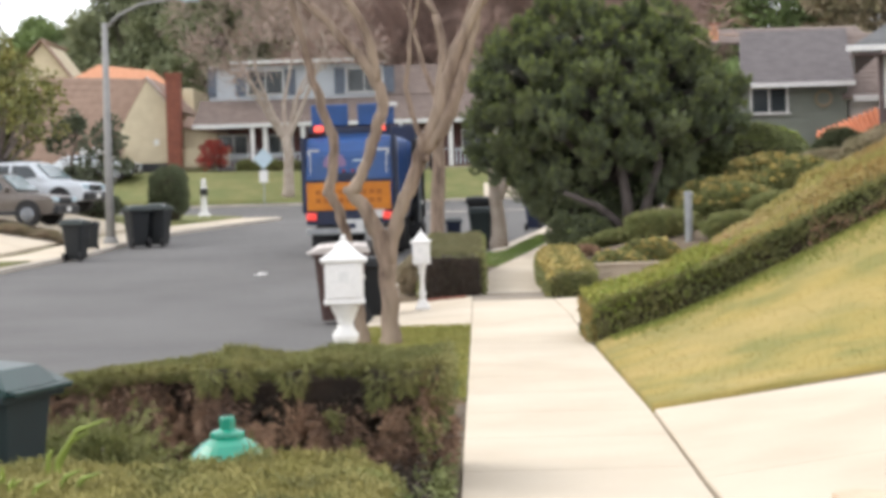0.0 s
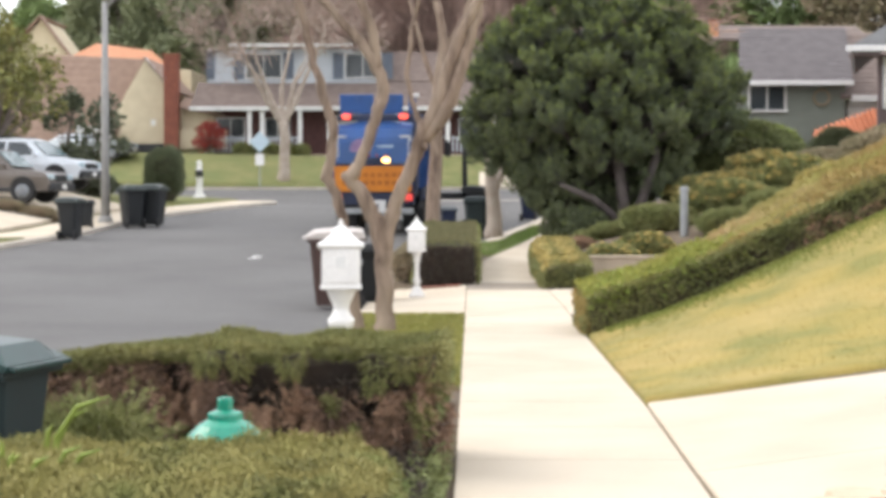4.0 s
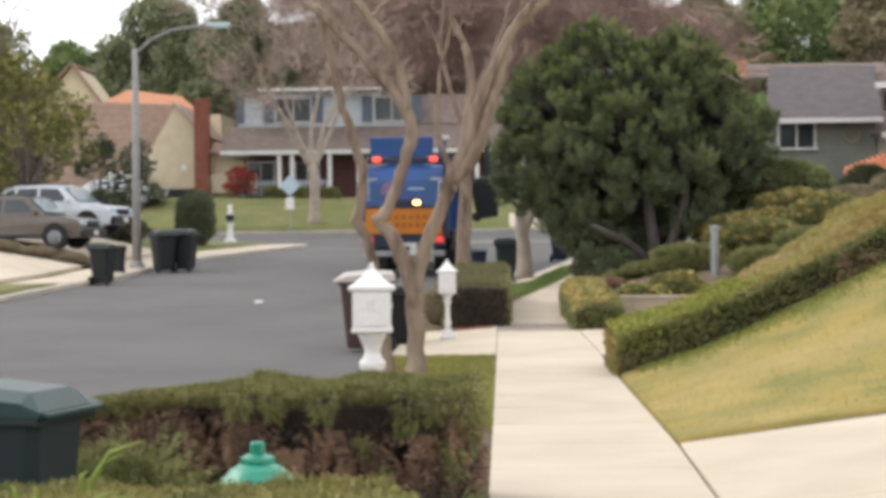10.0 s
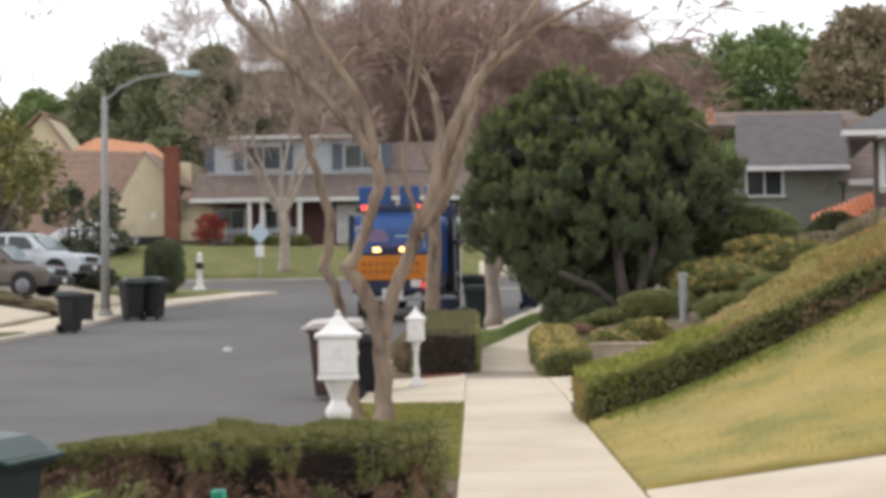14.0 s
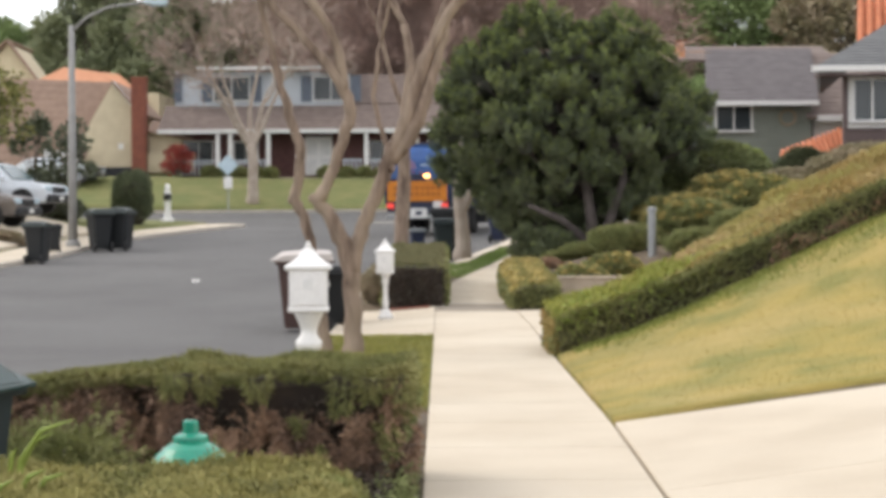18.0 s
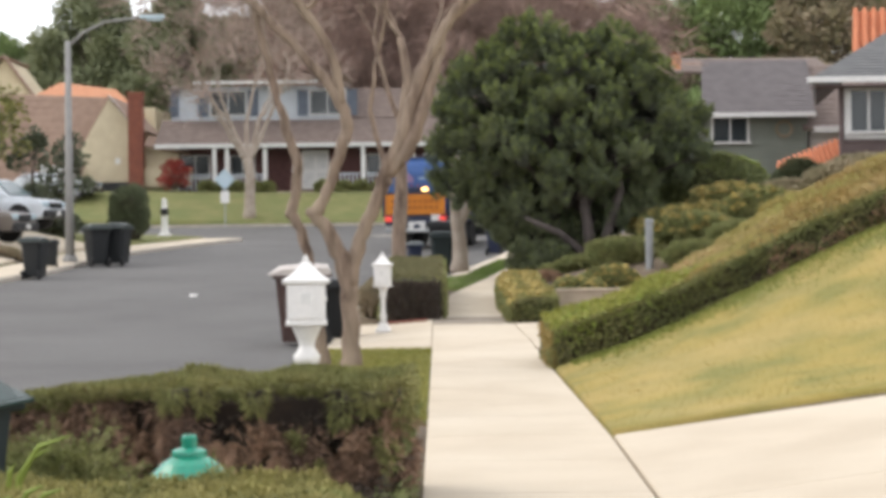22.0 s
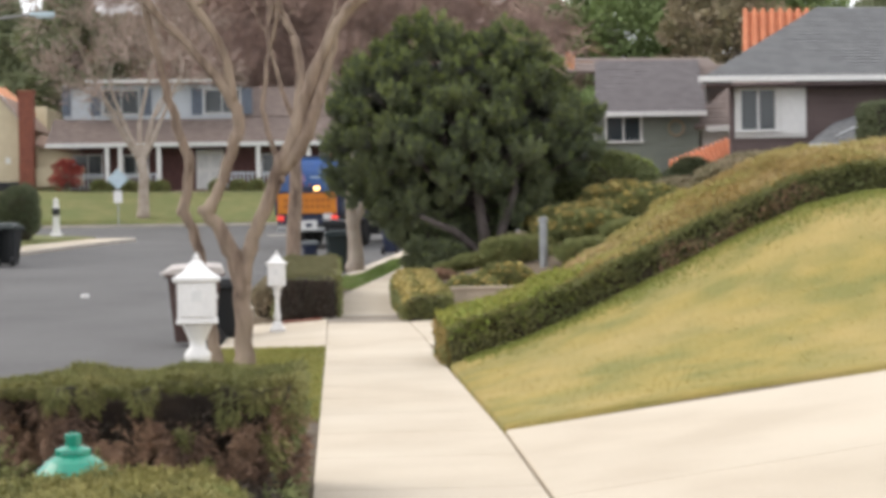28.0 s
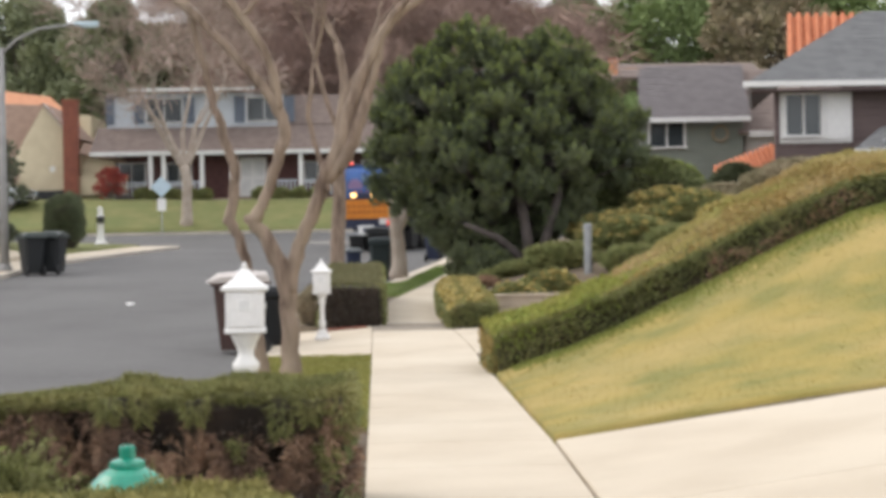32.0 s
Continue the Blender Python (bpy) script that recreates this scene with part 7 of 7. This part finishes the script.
bare_tree("bare_tree", "sparse leafless garden tree across the street", (-19.0, 58.0, land(-19, 58) - 0.1), 11.0, 0.16, M_BARK_D, 6, 4, 0.7)
leafy_tree("citrus_tree", "yellow-green leafy garden tree across the street", (-18.6, 60.5, land(-18.6, 60.5) - 0.1), (4.6, 3.8, 6.2), 1.4, M_CITRUS, M_BARK_D, 46, 170, 0.16, 0.17)
leafy_tree("garden_tree", "dark sparse spiky garden tree across the street", (-13.9, 62.0, land(-13.9, 62) - 0.1), (2.0, 1.6, 3.0), 0.9, M_DARKGREEN, M_BARK_D, 17, 70, 0.24, 0.2, 0.2)
leafy_tree("garden_tree", "dark sparse spiky garden tree across the street", (-15.4, 62.6, land(-15.4, 62.6) - 0.1), (2.2, 1.6, 2.9), 0.8, M_DARKGREEN, M_BARK_D, 17, 70, 0.24, 0.2, 0.2)
shrub("shrub", "low dark hedge behind the parked cars", (-14.6, 61.0, land(-14.6, 61) - 0.1), (3.2, 1.2, 1.0), M_DARKGREEN, 0.14, 30, 90)
for i, (x, yy, hgt) in enumerate(((-8, 116, 14), (-3, 113, 14), (2, 112, 14.5), (6, 116, 14.5), (-0.5, 122, 15.5), (-6, 124, 15.5), (10, 120, 13.5), (14, 118, 12), (12, 112, 11), (17, 122, 12.5), (4, 108, 12), (8.5, 110, 12), (-4.5, 108.5, 12.5), (0.5, 116, 15))):
    bare_tree("bare_tree", "tall leafless reddish-brown tree behind the houses", (x, yy, land(max(-60, x), yy) - 0.2), hgt + 1.0, 0.28, M_BARK_D, 7, 100, 1.0, up=0.22, first=0.2, spread=0.9, width=0.013)
for x, yy, hgt in ((-10.5, 120, 15.5), (-6.5, 128, 19), (-2, 126, 19.5), (3, 125, 19.5), (8, 126, 18), (12.5, 124, 15)):
    bare_tree("bare_tree", "tall thin leafless tree rising behind the houses", (x, yy, land(x, yy) - 0.2), hgt, 0.26, M_BARK_D, 7, 46, 1.1, up=0.25, first=0.25, spread=0.9, width=0.014)
for k in range(9):
    x = -8.0 + k * 1.6
    bare_tree("bare_tree", "low dense leafless reddish-brown tree behind the far house", (x, 107.5 + (k % 3), land(x, 107) - 0.2), 9.0 + (k % 3), 0.14, M_BARK_D, 6, 130, 1.0, up=0.1, first=0.22, spread=0.9, width=0.016)
for k in range(9):
    x = 1.5 + k * 1.8
    shrub("shrub", "tall brown undergrowth behind the far house", (x, 104 + (k % 3), land(x, 104) - 0.2), (2.8, 2.2, 4.6 + (k % 3)), M_PINE if k % 2 else M_DUSTY, 0.3, 30, 110, width=0.2)
for x, yy, sx, sz, leaf in ((-33, 150, 15, 10, M_PINE), (-29, 140, 11, 13, M_PINE), (-23, 138, 8, 11, M_PINE), (-17.5, 142, 8, 11, M_PINE), (-20.5, 132, 9, 12, M_PINE), (-15, 133, 7, 10, M_PINE), (-11.5, 131, 7, 9.5, M_PINE), (-39, 150, 9, 10, M_EUCA), (-12, 146, 7, 13, M_PINE), (21, 120, 12, 14, M_EUCA), (27, 112, 9, 14, M_DUSTY), (33, 115, 9, 13, M_EUCA), (16, 130, 10, 14, M_PINE), (41, 118, 10, 12, M_PINE), (50, 120, 12, 10, M_EUCA), (60, 125, 14, 12, M_PINE), (-50, 150, 16, 10, M_PINE)):
    z = land(max(-60, min(60, x)), yy)
    leafy_tree("tree", "tall green tree far behind the roofs", (x, yy, z - 0.5), (sx, sx * 0.8, sz), 3.0, leaf, M_BARK_D, 90, 330, 0.5, 0.17, 0.2)

for x, yy, sx, sz, leaf in ((14, 92, 6, 7.5, M_EUCA), (18, 96, 7, 8.5, M_PINE), (22, 92, 7, 8, M_EUCA), (26.5, 96, 7, 8.5, M_CITRUS), (31, 94, 7, 8, M_PINE)):
    shrub("shrub", "tall dense green growth behind the grey roofs", (x, yy, land(x, yy) - 0.3), (sx, sx * 0.6, sz), leaf, 0.42, 40, 160, width=0.25)


def rebase(ob, at):
    """Sets a thing's own place to its foot, with its parts left where they are."""
    ob.matrix_basis = Matrix.Translation(at)
    for c in ob.children:
        c.matrix_basis = Matrix.Translation(-Vector(at)) @ c.matrix_basis


for ob, at in ((fh, (-9, 96, 3.6)), (lh, (-19, 98, 4.0)), (th, (-22.5, 112, 4.0)), (gh, (-29.3, 112, 5.0)), (rh, (16, 42, 2.7)), (ct, (16.5, 52, 2.3)), (gt, (11.2, 50, 2.6)), (gn, (11.2, 58, 2.5))):
    rebase(ob, at)


# ---- refuse truck ----
truck = thing("refuse_truck", (-3.3, 43.0, road_z(43) - KERB_H), "blue refuse truck with orange rear panel and lit amber lamps", "truck")
body_prof = [(-1.25, 1.35), (-1.25, 2.6), (-1.20, 2.85), (-1.05, 3.06), (-0.8, 3.2), (-0.45, 3.27), (0.45, 3.27), (0.8, 3.2), (1.05, 3.06), (1.20, 2.85), (1.25, 2.6), (1.25, 1.35)]
part("body", prism(body_prof, "y", 0.55, 6.3), M_BLUE, truck)
gate = prism([(0.0, 1.3), (-0.02, 2.05), (0.10, 2.75), (0.34, 3.10), (0.56, 3.2), (0.56, 1.3)], "x", -1.14, 1.14)
bmesh.ops.bevel(gate, geom=[e for e in gate.edges], offset=0.05, segments=2, affect="EDGES")
part("tailgate", gate, M_BLUE, truck)
for s in (-1, 1):
    part("corner_post", B((s * 1.19, 0.28, 2.2), (0.12, 0.5, 2.0), 0.04), M_BLUE_D, truck)
    part("grab_rail", T([(s * 1.0, 0.02, 2.2), (s * 1.0, 0.0, 2.5), (s * 1.0, 0.12, 2.75)], (0.012, 0.012, 0.012), 6), M_TRIM, truck)
part("orange_panel", B((0, -0.05, 1.64), (2.2, 0.04, 0.72), 0.01), M_ORANGE, truck)
for r in range(2):
    for k in range(9):
        part("lettering_bar", B((-0.8 + k * 0.2, -0.075, 1.75 - r * 0.22), (0.13, 0.006, 0.12), 0.0), mk_bar, truck)
part("emblem", lathe(bmesh.new(), [(0.30, 0.0), (0.30, 0.012), (0.24, 0.016)], 20), M_EMBLEM, truck, "faded round pinkish emblem").matrix_basis = pose(-0.36, 0.045, 2.48, 100)
part("wordmark", B((0.35, 0.05, 2.5), (0.46, 0.012, 0.07), 0.0), M_LAMPGLASS, truck, "pale wordmark bar").matrix_basis = pose(0, 0.02, 0.05)
for s in (-1, 1):
    bm = B((s * 0.92, 0.0, 0.0), (0.30, 0.012, 0.05), 0.0)
    box(bm, (s * 1.045, 0.0, -0.12), (0.05, 0.012, 0.26), 0.0)
    part("reflective_corner", bm, M_TRIM, truck, "white reflective corner mark").matrix_basis = pose(0, 0.09, 2.84, 10)
part("gate_sill", B((0, -0.02, 2.045), (2.24, 0.08, 0.09), 0.02), M_BLUE_D, truck)
part("hose_box", B((0.75, 0.0, 1.17), (0.34, 0.1, 0.22), 0.02), M_TRIM, truck)
for k in range(4):
    part("lamp_stud", B((-0.36 + k * 0.24, -0.03, 2.30), (0.08, 0.04, 0.06), 0.01), M_REDOFF, truck)
# the lifting mast stands proud of the body's kerb side
mast = part("lift_mast", B((1.42, 4.3, 1.75), (0.26, 0.5, 2.7), 0.03), M_BLACKMET, truck, "black steel lifting mast")
part("mast_rail", B((1.50, 4.02, 1.75), (0.07, 0.07, 2.6), 0.01), M_STEEL, mast)
part("mast_foot", B((1.35, 4.3, 0.55), (0.5, 0.9, 0.35), 0.04), M_BLACKMET, mast)
for k in range(5):
    part("hose_clip", B((1.56, 4.1, 0.8 + k * 0.5), (0.06, 0.14, 0.12), 0.02), M_TRIM if k % 2 else M_BLACKMET, mast)
# the raised rack of flaps and lamps, which folds forward on its hinge
rack = part("top_rack", B((0, 0.0, 0.10), (2.2, 0.14, 0.16), 0.03), M_BLUE_D, truck, "folding rack of blue flaps with red lamps")
rack.matrix_basis = pose(0, 0.66, 3.27)
for s in (-0.82, 0.82):
    part("top_lamp", B((s, -0.11, 0.14), (0.24, 0.10, 0.16), 0.04), M_REDLAMP, rack, "lit red lamp")
for x, w in ((-0.54, 0.98), (0.50, 0.60), (1.06, 0.22)):
    bm = B((x, 0.06, 0.50), (w, 0.10, 0.56), 0.03)
    box(bm, (x, 0.0, 0.62), (0.10, 0.02, 0.08), 0.01)
    part("top_flap", bm, M_BLUE, rack)
part("mirror_tip", B((1.15, 0.04, 0.74), (0.22, 0.1, 0.12), 0.03), M_TRIM, rack)
for s in (-0.40, 0.38):
    part("amber_lamp", B((s, -0.09, 2.17), (0.20, 0.06, 0.12), 0.04), M_AMBER, truck, "lit amber lamp")
part("lamp_box", B((-0.04, -0.045, 2.16), (1.0, 0.05, 0.17), 0.02), M_BLUE_D, truck)
part("rear_frame", B((0, 0.25, 1.1), (2.3, 0.5, 0.4), 0.03), M_BLUE_D, truck)
part("bumper", B((0, 0.05, 0.72), (2.3, 0.18, 0.16), 0.03), M_STEEL, truck)
part("number_plate", B((0.05, -0.05, 0.86), (0.62, 0.03, 0.34), 0.01), M_TRIM, truck, "blank pale plate")
part("plate_bar", B((0.05, -0.068, 0.86), (0.22, 0.006, 0.14), 0.0), M_BLUE_D, truck)
for s in (-1, 1):
    part("tail_lamp", B((s * 1.0, -0.03, 1.12), (0.26, 0.08, 0.2), 0.04), M_TAILLAMP, truck, "lit red tail lamp")
    part("mud_flap", B((s * 0.98, 1.75, 0.42), (0.6, 0.02, 0.62), 0.005), M_RUBBER, truck)
part("chassis", B((0, 4.4, 0.95), (0.95, 8.4, 0.35), 0.03), M_BLACKMET, truck)
part("side_skirt", B((1.2, 4.0, 1.15), (0.08, 4.4, 0.4), 0.02), M_BLUE_D, truck)
for k in range(7):
    for s in (-1, 1):
        part("body_rib", B((s * 1.28, 0.9 + k * 0.85, 2.2), (0.06, 0.10, 1.7), 0.02), M_BLUE, truck)
part("hopper", B((0, 6.95, 2.3), (2.45, 1.2, 2.5), 0.06), M_BLUE_D, truck)
cab = part("cab", B((0, 8.5, 1.95), (2.4, 1.7, 2.3), 0.12), M_TRIM, truck, "pale cab")
part("windscreen", B((0, 9.36, 2.4), (2.1, 0.04, 1.0), 0.02), M_GLASS, cab)
for s in (-1, 1):
    part("cab_window", B((s * 1.21, 8.7, 2.45), (0.03, 1.0, 0.8), 0.02), M_GLASS, cab)
    part("mirror_arm", T([(s * 1.2, 9.2, 2.6), (s * 1.5, 9.3, 2.7), (s * 1.5, 9.3, 2.1)], (0.025, 0.025, 0.025), 6), M_BLACKMET, cab)
    part("mirror", B((s * 1.5, 9.3, 2.4), (0.22, 0.08, 0.5), 0.03), M_BLACKMET, cab)
WHEELS = []
for yy in (2.35, 3.65, 8.4):
    for s in (-1, 1):
        w = new("wheel")
        w.parent = truck
        w.matrix_basis = pose(s * 0.93, yy, 0.5)
        part("tyre", lathe(bmesh.new(), [(0.30, -0.27), (0.46, -0.27), (0.5, -0.2), (0.5, 0.2), (0.46, 0.27), (0.30, 0.27)], 24), M_RUBBER, w).matrix_basis = pose(0, 0, 0, 0, 90)
        part("rim", lathe(bmesh.new(), [(0.06, -0.24), (0.29, -0.25), (0.29, 0.25), (0.06, 0.24)], 16), M_TRIM, w).matrix_basis = pose(0, 0, 0, 0, 90)
        WHEELS.append(w)

# the side arm, in its truck's space: it swings up on its pivot
arm = new("loading_arm")
arm.parent = truck
arm["label"] = "black steel side loading arm"
arm.matrix_basis = pose(1.3, 4.3, 1.0)
part("slide", B((0.3, 0, 0.0), (1.5, 0.22, 0.2), 0.03), M_BLACKMET, arm)
part("lever", B((1.0, -0.1, 0.75), (0.16, 0.2, 1.7), 0.03), M_BLACKMET, arm)
part("gripper", B((1.05, -0.45, 1.3), (0.14, 0.8, 0.16), 0.03), M_BLACKMET, arm)
part("gripper", B((1.05, 0.35, 1.3), (0.14, 0.8, 0.16), 0.03), M_BLACKMET, arm)
lift = wheeled_bin("wheeled_bin", "black wheeled bin being lifted by the truck's arm", (0.15, 51.0, road_z(51.0) - KERB_H), 90, M_BIN_K, M_BIN_K, 1.15)


# ---- what moves ----
TRUCK = [  # seconds, x, y, turn
    (0, -3.3, 43.2, -3), (0.5, -3.1, 44.6, -3), (1.0, -2.95, 46.0, -3), (1.5, -2.85, 46.8, -3), (2.0, -2.82, 47.0, -3), (4.5, -2.80, 47.0, -3), (8, -2.78, 47.0, -3), (12.4, -2.76, 47.1, -3),
    (13.0, -2.7, 47.4, -3.5), (13.5, -2.6, 48.2, -4), (14.0, -2.35, 48.6, -5), (14.5, -2.1, 49.8, -6), (15.5, -1.95, 54.2, -9), (16.5, -1.5, 57.2, -13), (17.0, -1.15, 58.2, -15), (17.5, -0.90, 58.8, -16), (18.0, -0.80, 58.8, -15), (21, -0.74, 58.8, -15),
    (23, -0.82, 58.9, -15.5), (27, -0.92, 59.0, -16), (29, -0.8, 59.8, -17), (30.5, -0.6, 61.2, -18), (32, -0.4, 62.4, -19)]


def motions():
    rows, spin, far, last = [], [], 0.0, None
    for t, x, yy, turn in TRUCK:
        rise_ = math.degrees(math.atan2(road_z(yy + 8) - road_z(yy + 1), 7))
        rows.append((t, pose(x, yy, road_z(yy + 2.5) - KERB_H - 2.5 * math.tan(radians(rise_)), rise_, 0, turn)))
        if last:
            far += math.hypot(x - last[0], yy - last[1])
        last = (x, yy)
        spin.append((t, far))
    walk(truck, rows)
    fine = []
    for (t0, f0), (t1, f1) in zip(spin, spin[1:]):
        n = max(1, math.ceil(abs(f1 - f0) / 0.5 / 1.2))
        fine += [(t0 + (t1 - t0) * k / n, f0 + (f1 - f0) * k / n) for k in range(n)]
    fine.append(spin[-1])
    for w in WHEELS:
        p = w.matrix_basis.translation.copy()
        walk(w, [(t, pose(*p, -math.degrees(f / 0.5) % 360)) for t, f in fine])
    walk(rack, [(0, pose(0, 0.66, 3.27)), (17.0, pose(0, 0.66, 3.27)), (17.4, pose(0, 0.66, 3.27, -50)), (17.8, pose(0, 0.66, 3.27, -88)), (32, pose(0, 0.66, 3.27, -88))])
    # the arm reaches out, lifts the bin over the hopper and sets it down again
    stow, out = (0.55, 0.0), (1.37, 0.0)
    reach = [(0, *stow), (2.4, *stow), (3.2, *out), (4.6, *out), (5.6, 1.15, 0.9), (6.5, 0.95, 2.1), (7.0, 0.35, 2.5), (9.2, 0.35, 2.5), (9.6, 0.85, 2.2), (10.2, 1.15, 1.3), (10.6, 1.2, 0.6), (11.2, *out), (11.8, *stow), (32, *stow)]
    walk(arm, [(t, pose(x, 4.3, 1.0 + z)) for t, x, z in reach])
    g = road_z(51.0) - KERB_H
    hold = [(0, 0.15, 0.0, 0), (4.6, 0.15, 0.0, 0), (5.6, 0.0, 0.9, 0), (6.3, -0.3, 2.1, 25), (6.7, -1.2, 2.7, 80), (7.4, -1.3, 2.8, 110), (9.3, -1.3, 2.8, 110), (9.7, -0.75, 2.3, 30), (10.0, -0.4, 1.55, 8), (10.4, -0.3, 0.68, 0), (10.8, -0.1, 0.4, 0), (11.4, 0.1, 0.05, 0), (11.8, 0.15, 0.0, 0), (32, 0.15, 0.0, 0)]
    walk(lift, [(t, pose(x, 51.0, g + z, 0, -a) @ pose(0, 0, 0, 0, 0, 90)) for t, x, z, a in hold])

    # the scrap of paper is blown along the asphalt
    way = [(0, -5.05, 38.27, 0.004, 0), (7.9, -5.05, 38.27, 0.004, 0), (8.2, -5.29, 38.23, 0.06, 40), (8.7, -5.65, 38.18, 0.004, 75), (32, -5.65, 38.18, 0.004, 75)]
    walk(litter, [(t, pose(x, yy, road_z(yy) - KERB_H + z, 0, 0, a)) for t, x, yy, z, a in way])


motions()
